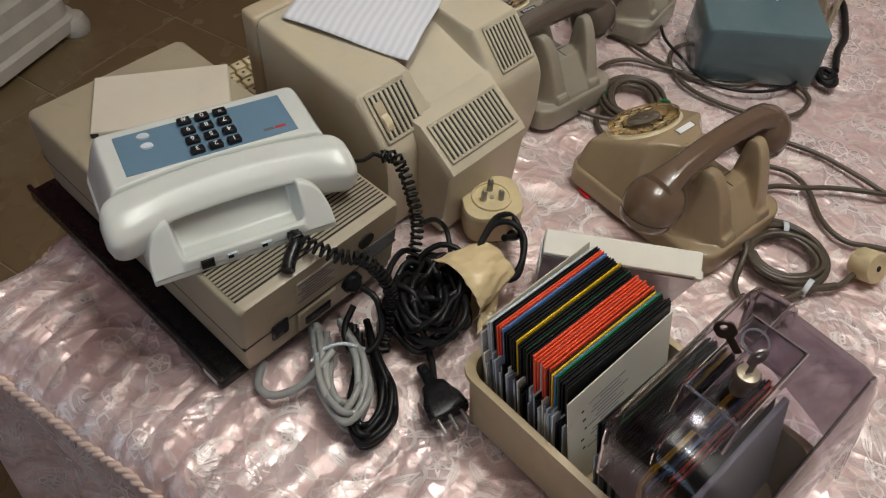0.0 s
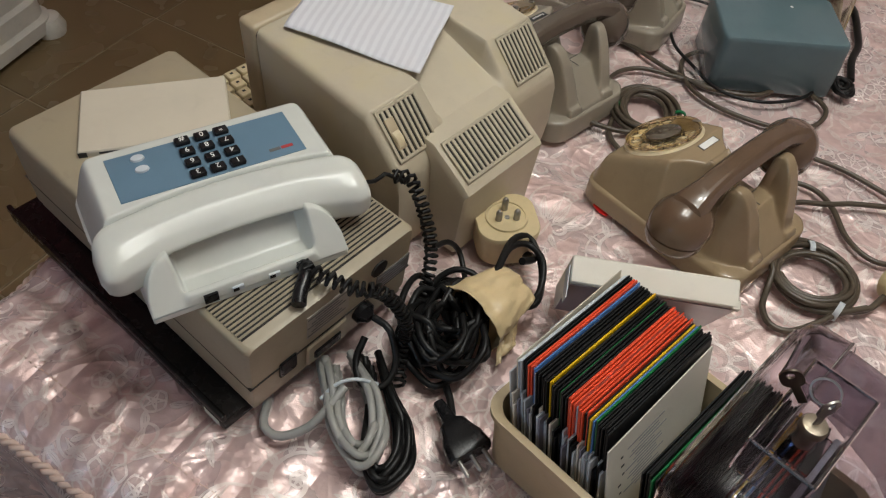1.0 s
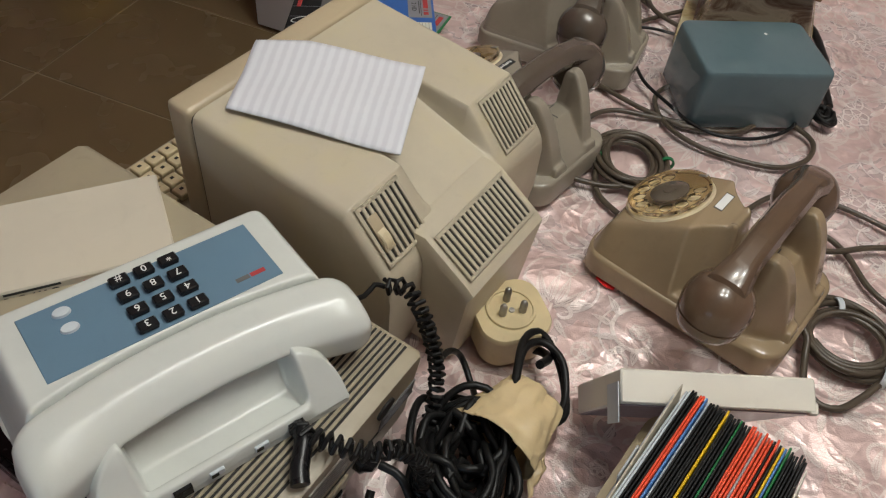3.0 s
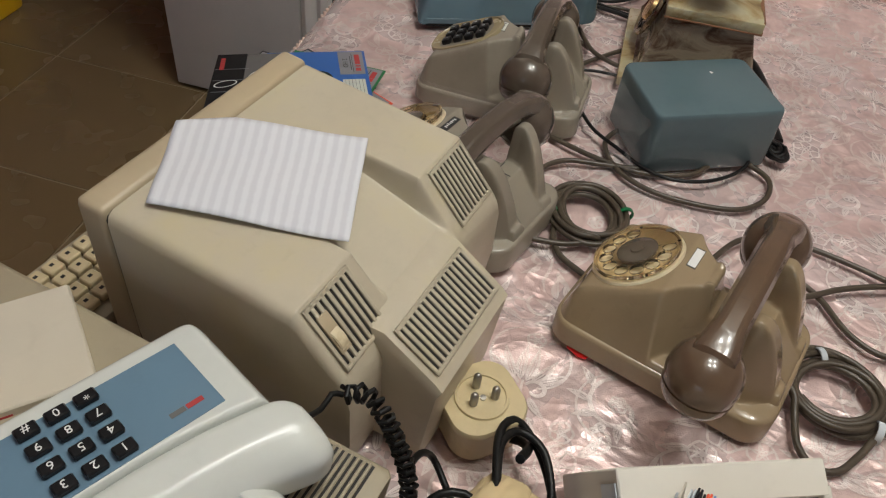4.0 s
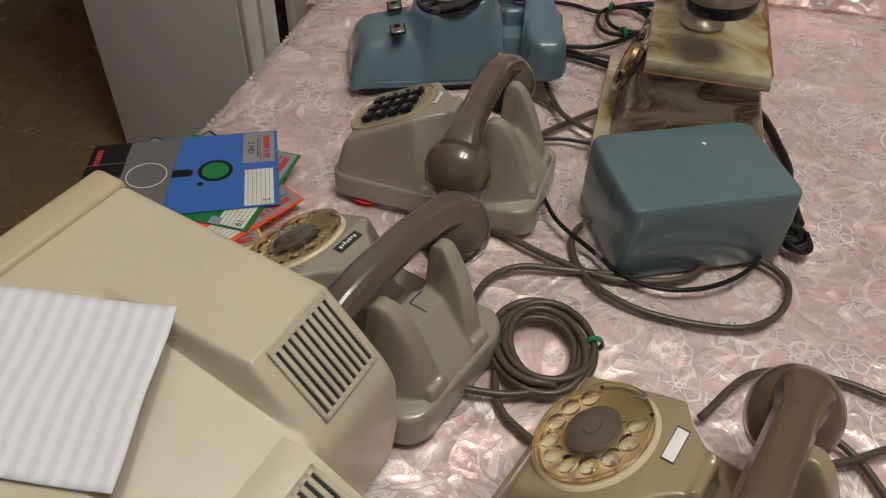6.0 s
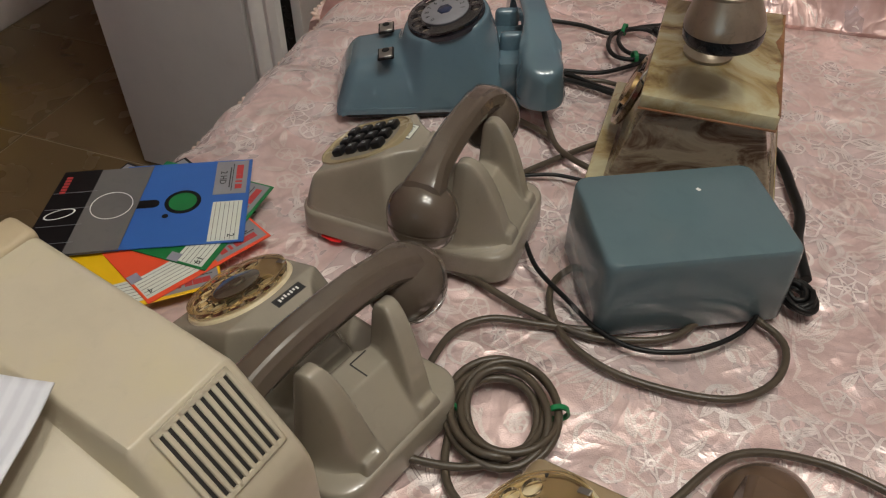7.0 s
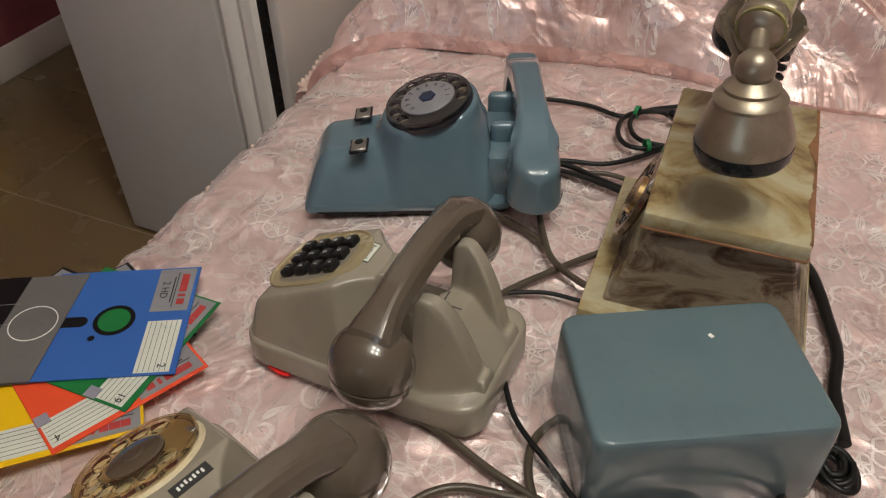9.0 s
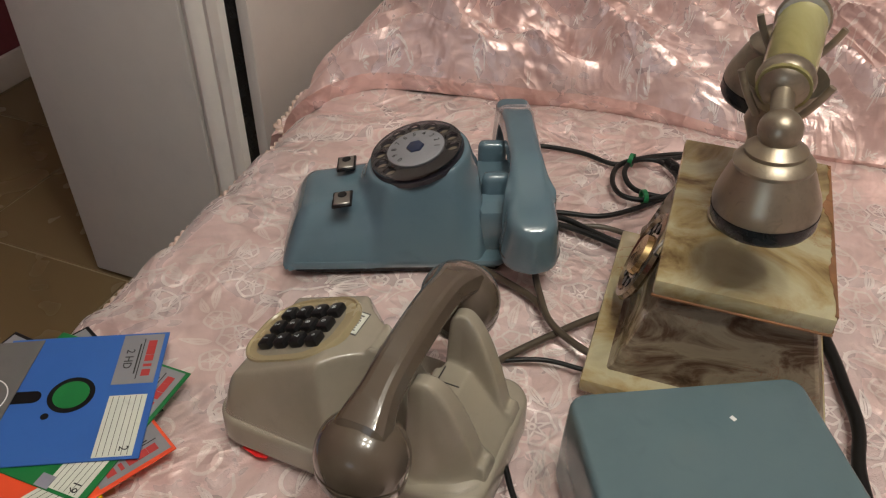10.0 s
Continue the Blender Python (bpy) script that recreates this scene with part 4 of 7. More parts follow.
drv = thing("floppy_drive", pose(0.05, 0.594, 0.019, 0, -1.6, 148.3), "taupe plastic floppy disk drive with ribbed top", "disk drive")
# local: x from the back panel (0) to the front, y across (towards the left edge of the bed positive)
DL, DW, DH = 0.369, 0.198, 0.113
rings = []
for x, s in ((0.0, 0.97), (0.004, 1.0), (DL - 0.006, 1.0), (DL, 0.97)):
    pts = []
    for y, z in rrect(DW / 2 * s, (DH - 0.012) / 2 * s, 0.007, 5):
        zz = z + 0.012 + (DH - 0.012) / 2
        pts.append(Vector((x + (DH - zz) * 0.10 * (1 if x < 0.1 else 0), y, zz)))
    rings.append(pts)
part("upper_case", fixed(loft(rings)), TAUPE, drv)
part("lower_case", rbox((DL - 0.012, DW - 0.006, 0.03), (DL / 2 + 0.006, 0, 0.017), 0.003), TAUPE, drv)
part("joint", rbox((DL - 0.004, DW + 0.0006, 0.0012), (DL / 2 + 0.0035, 0, 0.048), 0), DARKVENT, drv, "dark case joint")
for i in range(16):
    part("vent_groove", rbox((0.0019, DW - 0.012, 0.0012), (0.013 + 0.0046 * i, 0, DH + 0.0002), 0), DARKVENT, drv, "dark groove", smooth=False)
    part("vent_rib", rbox((0.0027, DW - 0.010, 0.0022), (0.0153 + 0.0046 * i, 0, DH + 0.0004), 0.0007, 1), TAUPE, drv)


def back(name, y, z, w, h, material, label="", t=0.0012, r=0.0, parent=None):
    """A plate on the drive's slanted back panel."""
    bm = rbox((t, w, h), (0, 0, 0), r, 1)
    return part(name, bm, material, parent or drv, label, smooth=r > 0, m=Matrix.Translation(((DH - z) * 0.10 - t / 2 + 0.0002, y, z)) @ Matrix.Rotation(radians(-5.7), 4, "Y"))


back("power_socket", 0.057, 0.042, 0.020, 0.026, BLACK, "black mains socket", 0.003, 0.002)
back("socket_plate", 0.011, 0.030, 0.050, 0.034, TAUPE, "raised socket plate", 0.004, 0.002)
back("port_opening", 0.011, 0.027, 0.036, 0.016, BLACK, "black cable opening", 0.006, 0.003)
lab = back("rating_label", 0.009, 0.078, 0.050, 0.036, RATING, "tan grey rating label")
for i in range(7):
    part("print_bar", rbox((0.0002, 0.046 - 0.009 * ((i * 5) % 3), 0.0018), (-0.0008, 0.002, 0.014 - i * 0.0046), 0), DISKGREY, lab, smooth=False)
lab = back("rating_label", -0.075, 0.060, 0.044, 0.024, DISKGREY, "dark printed label")
for i in range(5):
    part("print_bar", rbox((0.0002, 0.038 - 0.007 * ((i * 5) % 3), 0.0016), (-0.0008, 0.002, 0.009 - i * 0.0045), 0), SILVER, lab, smooth=False)
bm = fixed(lathe([(0.001, 0.0), (0.010, 0.0), (0.010, 0.002), (0.001, 0.002)], 24, Matrix.Translation((0.0028, -0.054, 0.087)) @ Matrix.Rotation(radians(-95.7), 4, "Y")))
part("fuse_hole", bm, DARKVENT, drv, "round dark opening")
bm = fixed(lathe([(0.001, 0.0), (0.012, 0.0), (0.012, 0.007), (0.009, 0.009), (0.005, 0.014), (0.001, 0.0145)], 20, Matrix.Translation((0.008, -0.035, 0.034)) @ Matrix.Rotation(radians(-95.7), 4, "Y")))
part("din_plug", bm, BLACK, drv, "black round plug")

# white disk carton on the drive
crt = thing("disk_carton", pose(-0.180, 0.756, 0.1305, 1.6, 0, 24.5), "white cardboard disk carton lying on the drive", "carton")
part("box", rbox((0.145, 0.094, 0.017), (0, 0, 0.0085), 0.0015, 1), CREAMCARD, crt)
part("print_block", rbox((0.008, 0.0006, 0.0165), (-0.068, -0.0472, 0.0083), 0), PRINTBLACK, crt, "black printed edge", smooth=False)
for x, r in ((-0.052, 0.0046), (-0.041, 0.0046), (-0.018, 0.0046)):
    part("print_ring", fixed(hoop([(r - 0.0012, -0.0003), (r, -0.0003), (r, 0.0003), (r - 0.0012, 0.0003)], 20, Matrix.Translation((x, -0.0472, 0.0062)) @ Matrix.Rotation(radians(90), 4, "X"))), PRINTBLACK, crt, "black round print", smooth=False)
for x in (-0.0330, -0.0290, -0.0250):
    part("print_bar", rbox((0.0016, 0.0006, 0.0085), (x, -0.0472, 0.0062), 0), PRINTBLACK, crt, "black print", smooth=False)
part("print_bar", rbox((0.040, 0.0006, 0.0022), (-0.033, -0.0472, 0.0142), 0), PRINTBLACK, crt, smooth=False)
part("print_bar", rbox((0.016, 0.0006, 0.007), (0.01, -0.0472, 0.0075), 0), PRINTRED, crt, "red print", smooth=False)

# ---- white keypad telephone on the drive ----
# local: x along the handset, y away from the handset, z up
sip = thing("keypad_telephone", pose(-0.083, 0.665, 0.134, 0, 1.6, 40), "glossy white keypad telephone with blue panel and handset", "telephone")


def sip_seam(x):
    """The bowed line between the body and the handset."""
    return -0.0355 - 0.0125 * (x / 0.108) ** 2


def sip_top(x, y):
    """Flat top, rolled over at the ends and the back, cut off along the handset."""
    z = smin(0.0585, 0.012 + (0.1160 - abs(x)) * 3.6, 0.026)
    z = smin(z, 0.012 + (0.0560 - y) * 3.2, 0.026)
    q = math.hypot(max(0.0, abs(x) - 0.088), max(0.0, y - 0.028))
    z = smin(z, 0.012 + (0.0285 - q) * 3.4, 0.024)
    return smin(z, 0.0595 + (y - sip_seam(x) - 0.0015) * 5.0, 0.006) if y < sip_seam(x) + 0.014 else z


part("body", moulded(sip_top, -0.1165, 0.1165, -0.056, 0.0565, 0.0014, 0.0105, 2), WHITE, sip, crease=75)
o = resample(rrect(0.1160, 0.0495, 0.028, 10), 90)
part("lower_case", fixed(loft([[Vector((x * k, y * k + 0.0065, z)) for x, y in o] for k, z in ((0.96, 0.0), (0.985, 0.003), (1.0, 0.010), (1.0, 0.0135), (0.97, 0.0150))])), WHITE, sip)
part("base", rbox((0.196, 0.040, 0.018), (-0.002, -0.055, 0.0095), 0.004), WHITE, sip)
part("blue_panel", rbox((0.163, 0.0575, 0.0012), (-0.001, -0.0030, 0.0587), 0.0004, 1), PANELBLUE, sip, "matt blue keypad panel")
KEY_MARKS = ["1", "2", "3", "4", "5", "6", "7", "8", "9", "*", "0", "#"]
for i, ch in enumerate(KEY_MARKS):
    r, c = divmod(i, 3)
    x, y = 0.0195 - 0.0175 * c, -0.0250 + 0.0150 * r
    k = part("key", rbox((0.0130, 0.0088, 0.005), (0, 0, 0.0022), 0.001, 1), KEYBLACK, sip, "black push button", m=Matrix.Translation((x, y, 0.0594)))
    text("digit", ch, 0.0082, pose(0, 0, 0.00485, 0, 0, 180), PRINTWHITE, k)
for y in (0.016, 0.001):
    part("button", fixed(lathe([(0.001, 0.0), (0.0054, 0.0), (0.0048, 0.0018), (0.001, 0.0022)], 20, Matrix.Translation((-0.056, y, 0.0594)) @ Matrix.Diagonal((1.15, 0.8, 1, 1)))), SLEEVE, sip, "pale grey round button")
part("logo_bar", rbox((0.010, 0.0036, 0.0004), (0.0545, -0.0215, 0.0594), 0), DISKGREY, sip, "small dark logo", smooth=False)
part("logo_bar", rbox((0.011, 0.0036, 0.0004), (0.0660, -0.0215, 0.0594), 0), PRINTRED, sip, "small red logo", smooth=False)
# cradle beyond the handset: two flat sloping horns, a low tray and a lip with sockets between them
def cradle_height(x, y):
    x += 0.005
    ax = abs(x)
    f = y + 0.1165
    horn = smin(0.047, 0.008 + f * 1.45, 0.008)
    horn = min(horn, 0.008 + 0.038 * math.sqrt(max(0.0, 1 - (max(0.0, ax - 0.060) / 0.0265) ** 2)))
    lip = smin(0.0175, 0.006 + f * 6.0, 0.003)
    tray = 0.010 + 0.022 * sst(0.026, 0.050, f)
    mid = lip + (tray - lip) * sst(0.0080, 0.0115, f)
    k = sst(0.0535, 0.0600, ax)
    return max(mid + (horn - mid) * k, 0.0055)


part("cradle", moulded(cradle_height, -0.0915, 0.0815, -0.1165, -0.0470, 0.00095, -1.0, 2), WHITE, sip, "white cradle with two horns", crease=70)
part("cradle_base", rbox((0.1725, 0.0690, 0.0072), (-0.005, -0.0815, 0.0036), 0.0012, 1), WHITE, sip)
for x, w, h in ((-0.043, 0.012, 0.0095), (0.038, 0.011, 0.0100)):
    part("jack", rbox((w, 0.003, h), (x, -0.1158, 0.0092), 0), BLACK, sip, "black line jack", smooth=False)
for x in (-0.020, 0.012):
    part("switch", rbox((0.010, 0.003, 0.0050), (x, -0.1160, 0.0100), 0.0005, 1), SLEEVE, sip, "small slide switch")
    part("switch_slot", rbox((0.005, 0.0034, 0.0036), (x - 0.002, -0.1162, 0.0100), 0), BLACK, sip, smooth=False)
# handset: a bowed bar with a broad sloping top, hanging lower at its ends
hs = []
for i in range(73):
    t = i / 72
    x = -0.1180 + 0.236 * t
    e = abs(2 * t - 1)
    back_y = sip_seam(x) - 0.0015
    lo = 0.0390 - 0.0200 * sst(0.50, 0.70, e)
    hi = 0.0600
    front_y = back_y - 0.0445 - 0.004 * sst(0.5, 0.9, e)
    end = max(0.0, (e - 0.80) / 0.20)
    k = math.sqrt(max(0.0, 1 - end ** 2.6))
    ring = resample([(back_y, lo), (back_y, hi - 0.002), (back_y - 0.004, hi), (back_y - 0.024, hi - 0.001), (front_y + 0.008, hi - 0.009), (front_y, hi - 0.017), (front_y + 0.001, lo + 0.001), (front_y + 0.004, lo)], 56)
    for _ in range(2):
        ring = [tuple(0.5 * ring[q][c] + 0.25 * (ring[q - 1][c] + ring[(q + 1) % 56][c]) for c in (0, 1)) for q in range(56)]
    cy, cz = (back_y + front_y) / 2, (lo + hi) / 2 - 0.004
    hs.append([Vector((x, cy + (y - cy) * (0.35 + 0.65 * k), cz + (z - cz) * (0.30 + 0.70 * k))) for y, z in ring])
part("handset", fixed(loft(hs)), WHITE, sip, "glossy white handset", crease=60)


# ---- three heavy desk telephones of one model ----
def desk_height(x, y):
    """Upper shell: a sloping dial deck, round hollows under the handset's ends, two arched fins and a seat behind."""
    ax = abs(x)
    if y > -0.038:
        deck = min(0.0990, 0.0585 + (0.101 - y) * 0.50)
        z = smin(deck, 0.026 + (0.1075 - y) * 2.4, 0.010)
        z = smin(z, 0.026 + (0.0655 - ax) * 3.4 - 0.10 * max(0.0, y), 0.012)
        # the corners of the front are cut off
        z = smin(z, 0.026 + (0.160 - ax - y) * 2.6, 0.010)
        # trough under the handle, with a raised bar before it
        z += (min(z, 0.070) - z) * sst(-0.015, -0.023, y)
        bar = 0.1050 - 900.0 * max(0.0, abs(y + 0.0125) - 0.003) ** 2 * 3 - 2.2 * max(0.0, ax - 0.036) - 0.006 * sst(0.018, 0.008, ax)
        z = smax(z, bar, 0.006) if ax < 0.055 else z
    else:
        seat = 0.0740 if y > -0.074 else 0.0740 - (-0.074 - y) * 1.10
        seat -= 0.014 * sst(-0.050, -0.043, y)
        ledge = 0.0385 - 0.30 * max(0.0, ax - 0.030) - 0.25 * max(0.0, -0.090 - y)
        ledge = smin(ledge, smin(0.024 + (0.0665 - ax) * 1.6, 0.024 + (y + 0.1145) * 1.6, 0.01), 0.008)
        t = min(1.0, max(0.0, (-0.064 - y) / 0.038))
        inner = 0.0305 - 0.011 * t
        z = smax(ledge, seat - 2.6 * max(0.0, ax - inner - 0.004), 0.004) if ax > inner else max(seat, ledge)
        # fin: an arch seen from the side
        if y < -0.064:
            top = 0.1175 - 0.074 * t ** 1.9
        else:
            top = 0.1175 - 0.026 * (max(0.0, y + 0.064) / 0.020) ** 2.4
        if y > -0.0445:
            top = min(top, 0.030 + (-0.0385 - y) * 12.0)
        outer = inner + 0.0135 + 0.005 * t
        wall = smin(top, top - 9.0 * max(0.0, inner - ax), 0.001)
        wall = min(wall, top - 7.0 * max(0.0, ax - outer))
        if inner - 0.004 < ax < outer + 0.016:
            z = smax(z, wall, 0.008)
    # nothing stands beyond the rounded plan of the skirt
    qx, qy = ax - 0.0435, abs(y + 0.0035) - 0.0865
    edge = 0.022 - math.hypot(max(0.0, qx), max(0.0, qy)) - min(max(qx, qy), 0.0)
    z = smin(z, 0.022 + edge * (3.6 if y > -0.04 else 7.0), 0.008)
    hollow = 0.0500 - math.hypot(ax - 0.0790, y + 0.0420)
    if hollow > -0.02 and y > -0.052:
        z = smin(z, max(0.0330, 0.0330 - hollow * 3.2), 0.006)
    return z


DESK_OUT = resample(rrect(0.0675, 0.1105, 0.024, 10), 160)


def skirt_mesh():
    """The low base: leaning sides, a rolled upper rim and a flat top under the shell."""
    rings = []
    for grow, z in ((-0.002, 0.002), (0.0006, 0.004), (-0.0002, 0.0235), (-0.0012, 0.0262), (-0.0032, 0.0275), (-0.009, 0.0278)):
        rings.append([Vector((x * (1 + grow / 0.0675), (y * (1 + grow / 0.1105)) - 0.0035, z + 0.006 * sst(-0.05, -0.10, y) * (1 if z > 0.01 else 0))) for x, y in DESK_OUT])
    return fixed(loft(rings))


def finger_disc(r0, r1, rc, hole, z0, z1, m, holes=10, start=0.0, pitch=28.5, blank=1):
    """A flat ring with round finger holes along part of it."""
    bm = bmesh.new()
    cells = []
    for i in range(holes):
        mid = radians(start + pitch * i)
        cells.append((mid - radians(pitch / 2), mid + radians(pitch / 2), True))
    end = start + pitch * (holes - 0.5)
    rest = 360 - pitch * holes
    k = max(1, round(rest / 15))
    for i in range(k):
        cells.append((radians(end + rest * i / k), radians(end + rest * (i + 1) / k), False))
    for a0, a1, holed in cells:
        for z, flip in ((z1, False), (z0, True)):
            if not holed:
                q = [(r0, a0), (r1, a0), (r1, a1), (r0, a1)]
                vs = [bm.verts.new(m @ Vector((r * math.cos(t), r * math.sin(t), z))) for r, t in q]
                bm.faces.new(vs[::-1] if flip else vs)
                continue
            am = (a0 + a1) / 2
            rim, ring = [], []
            for j in range(16):
                t = 2 * math.pi * j / 16
                ring.append((rc * math.cos(am) + hole * math.cos(t + am), rc * math.sin(am) + hole * math.sin(t + am)))
                cx, sy = math.cos(t), math.sin(t)
                s = 1 / max(abs(cx), abs(sy))
                fr = (r0 + r1) / 2 + (r1 - r0) / 2 * cx * s
                ft = am + (a1 - a0) / 2 * sy * s
                rim.append((fr * math.cos(ft), fr * math.sin(ft)))
            vo = [bm.verts.new(m @ Vector((x, y, z))) for x, y in rim]
            vi = [bm.verts.new(m @ Vector((x, y, z))) for x, y in ring]
            for j in range(16):
                f = (vo[j], vo[(j + 1) % 16], vi[(j + 1) % 16], vi[j])
                bm.faces.new(f[::-1] if flip else f)
            if not flip:
                low = [bm.verts.new(m @ Vector((x, y, z0))) for x, y in ring]
                for j in range(16):
                    bm.faces.new((vi[j], vi[(j + 1) % 16], low[(j + 1) % 16], low[j]))
    bmesh.ops.remove_doubles(bm, verts=bm.verts, dist=0.00002)
    hoop([(r1 - 0.0003, z0), (r1 + 0.0006, z0), (r1 + 0.0006, z1 + 0.0004), (r1 - 0.0003, z1 + 0.0004)], 60, m, bm)
    return fixed(bm)


def handset_mesh():
    """The arched handle: a faceted bar that swells into the cups at its ends."""
    bm = bmesh.new()
    rings = []
    facets = [(-1.0, -0.15), (-0.74, 0.72), (-0.45, 1.0), (0.45, 1.0), (0.74, 0.72), (1.0, -0.15), (0.72, -1.0), (-0.72, -1.0)]
    o = []
    for i, p in enumerate(facets):
        for q in (facets[i - 1], facets[(i + 1) % 8]):
            k = 0.10 / math.dist(p, q)
            o.append((p[0] + (q[0] - p[0]) * k, p[1] + (q[1] - p[1]) * k))
    for i in range(41):
        t = i / 40
        e = abs(2 * t - 1)
        x = -0.098 + 0.196 * t
        z = 0.1300 - 0.0245 * e ** 2.6
        grow = sst(0.55, 0.98, e)
        w, h = 0.0150 + 0.0075 * grow, 0.0120 + 0.0035 * grow
        k = 1.0 if e < 0.94 else 0.75
        rings.append([Vector((x, y * w * k, z + zz * h * k)) for y, zz in o])
    loft(rings, bm)
    return fixed(bm)


def cup_mesh(sign):
    """A round ear or mouth cup under the end of the handle, with the joint of its cap."""
    r = 0.0325
    prof = [(r * math.sin(radians(a)) + 0.0005, r * math.cos(radians(a))) for a in range(4, 100, 8)]
    prof += [(0.0318, -0.0085), (0.0304, -0.0090), (0.0304, -0.0102), (0.0318, -0.0108), (0.0308, -0.0170), (0.0270, -0.0235), (0.0200, -0.0265), (0.0008, -0.0275)]
    m = Matrix.Translation((sign * 0.0855, 0, 0.092)) @ Matrix.Rotation(radians(-15 * sign), 4, "Y") @ Matrix.Scale(0.97, 4)
    return fixed(lathe(prof[::-1], 40, m))


def desk_phone(m, body_mat, set_mat, label, keypad=False, number_plate=PRINTBLACK):
    ph = thing("desk_telephone", m, label, "telephone", "vintage desk telephones")
    part("body", moulded(desk_height, -0.0675, 0.0675, -0.117, 0.1095, 0.00115, 0.020, 3), body_mat, ph, crease=75)
    part("skirt", skirt_mesh(), body_mat, ph)
    for sx in (-1, 1):
        part("foot", fixed(lathe([(0.001, 0.0), (0.008, 0.0), (0.008, 0.003), (0.001, 0.003)], 12, Matrix.Translation((sx * 0.045, 0.08, 0)))), BLACK, ph)
    hsob = part("handset", handset_mesh(), set_mat, ph, "darker arched handset", crease=16, m=Matrix.Translation((-0.009, -0.044, 0)))
    part("earpiece", cup_mesh(1), set_mat, hsob)
    part("mouthpiece", cup_mesh(-1), set_mat, hsob)
    part("cradle_split", rbox((0.0010, 0.017, 0.0006), (0.003, -0.064, 0.0741), 0), DARKVENT, ph, "thin dark slit", smooth=False)
    part("cradle_split", rbox((0.016, 0.0010, 0.0006), (0.011, -0.0555, 0.0741), 0), DARKVENT, ph, "thin dark slit", smooth=False)
    tilt = Matrix.Translation((0, 0.0590, 0.0778)) @ Matrix.Rotation(radians(-26.6), 4, "X") @ Matrix.Diagonal((1.06, 1.06, 1, 1))
    if keypad:
        oval = tilt @ Matrix.Translation((0.002, -0.003, 0)) @ Matrix.Diagonal((1.0, 1.06, 1, 1))
        rim_o = rrect(0.0375, 0.0435, 0.030, 12)
        rings = [[oval @ Vector((x * k, y * k, z)) for x, y in rim_o] for k, z in ((1.0, -0.004), (1.0, 0.0012), (0.985, 0.0030), (0.955, 0.0032), (0.93, 0.0016), (0.2, 0.0012))]
        part("keypad_ring", fixed(loft(rings)), OCHRE, ph, "yellowed oval keypad surround")
        for i in range(12):
            r, c = divmod(i, 3)
            k = part("key", rbox((0.0128, 0.0110, 0.0075), (0, 0, 0.00375), 0.0022, 2), KEYBLACK, ph, "black push button", m=tilt @ Matrix.Translation((-0.0145 + 0.0165 * c, 0.0185 - 0.0152 * r, 0.0006)))
            text("digit", KEY_MARKS[i], 0.006, pose(0, 0, 0.0076, 0, 0, 180), SLEEVE, k)
    else:
        tilt = tilt @ Matrix.Translation((0, 0, -0.0022))
        d = part("dial_ring", fixed(lathe([(0.001, -0.004), (0.0415, -0.004), (0.0412, 0.0030), (0.0396, 0.0058), (0.0375, 0.0060), (0.0365, 0.0030), (0.001, 0.0030)], 56, tilt)), CREAM, ph, "cream ring under the dial")
        part("number_disc", fixed(lathe([(0.001, 0.003), (0.0355, 0.003), (0.0355, 0.0038), (0.001, 0.0038)], 48, tilt)), CREAM, d)
        part("finger_wheel", finger_disc(0.0175, 0.0378, 0.0276, 0.0064, 0.0082, 0.0112, tilt, 10, 34.0, 28.5), AMBER, ph, "clear amber finger wheel")
        for i in range(10):
            a = radians(34 + 28.5 * i)
            text("digit", "1234567890"[i], 0.0058, tilt @ Matrix.Rotation(a, 4, "Z") @ Matrix.Translation((0.0265, 0, 0.0041)) @ Matrix.Rotation(radians(90), 4, "Z"), DIALGREY, d)
        part("hub", fixed(lathe([(0.001, 0.0082), (0.018, 0.0082), (0.018, 0.0114), (0.016, 0.0124), (0.006, 0.0126), (0.0055, 0.0138), (0.001, 0.0140)], 36, tilt)), HUBBROWN, d, "glossy grey brown hub")
        part("finger_stop", rbox((0.004, 0.009, 0.0012), (0.030, -0.018, 0.0120), 0.0005, 1, None, tilt), STEEL, d, "metal finger stop")
    py = 0.0115
    h0, h1 = desk_height(0.0095, py - 0.005), desk_height(0.0095, py + 0.005)
    pm = pose(0.0095, py, (h0 + h1) / 2 - 0.0009, math.degrees(math.atan2(h1 - h0, 0.010)), 0, 0)
    plate = part("number_plate", rbox((0.027, 0.0095, 0.0012), (0, 0, 0.0004), 0.0003, 1), PRINTBLACK, ph, "small number plate", m=pm)
    card = {True: LABEL, False: number_plate}[keypad]
    part("plate_card", rbox((0.0235, 0.0078, 0.0004), (0, 0, 0.0011), 0), card, plate, smooth=False)
    for i in range(0 if number_plate is PRINTWHITE else 7):
        part("print_bar", rbox((0.0015, 0.0032 - 0.001 * (i % 2), 0.0003), (-0.0085 + i * 0.0028, 0.0004 * (i % 3), 0.0014), 0), DISKGREY if keypad else PRINTWHITE, plate, smooth=False)
    part("red_tape", slab_outline([(-0.060, 0.056), (-0.060, 0.082), (-0.0680, 0.080), (-0.0712, 0.066), (-0.0695, 0.058)], 0.0004, 0.0012), TAPE, ph, "scrap of red tape", smooth=False)
    return ph


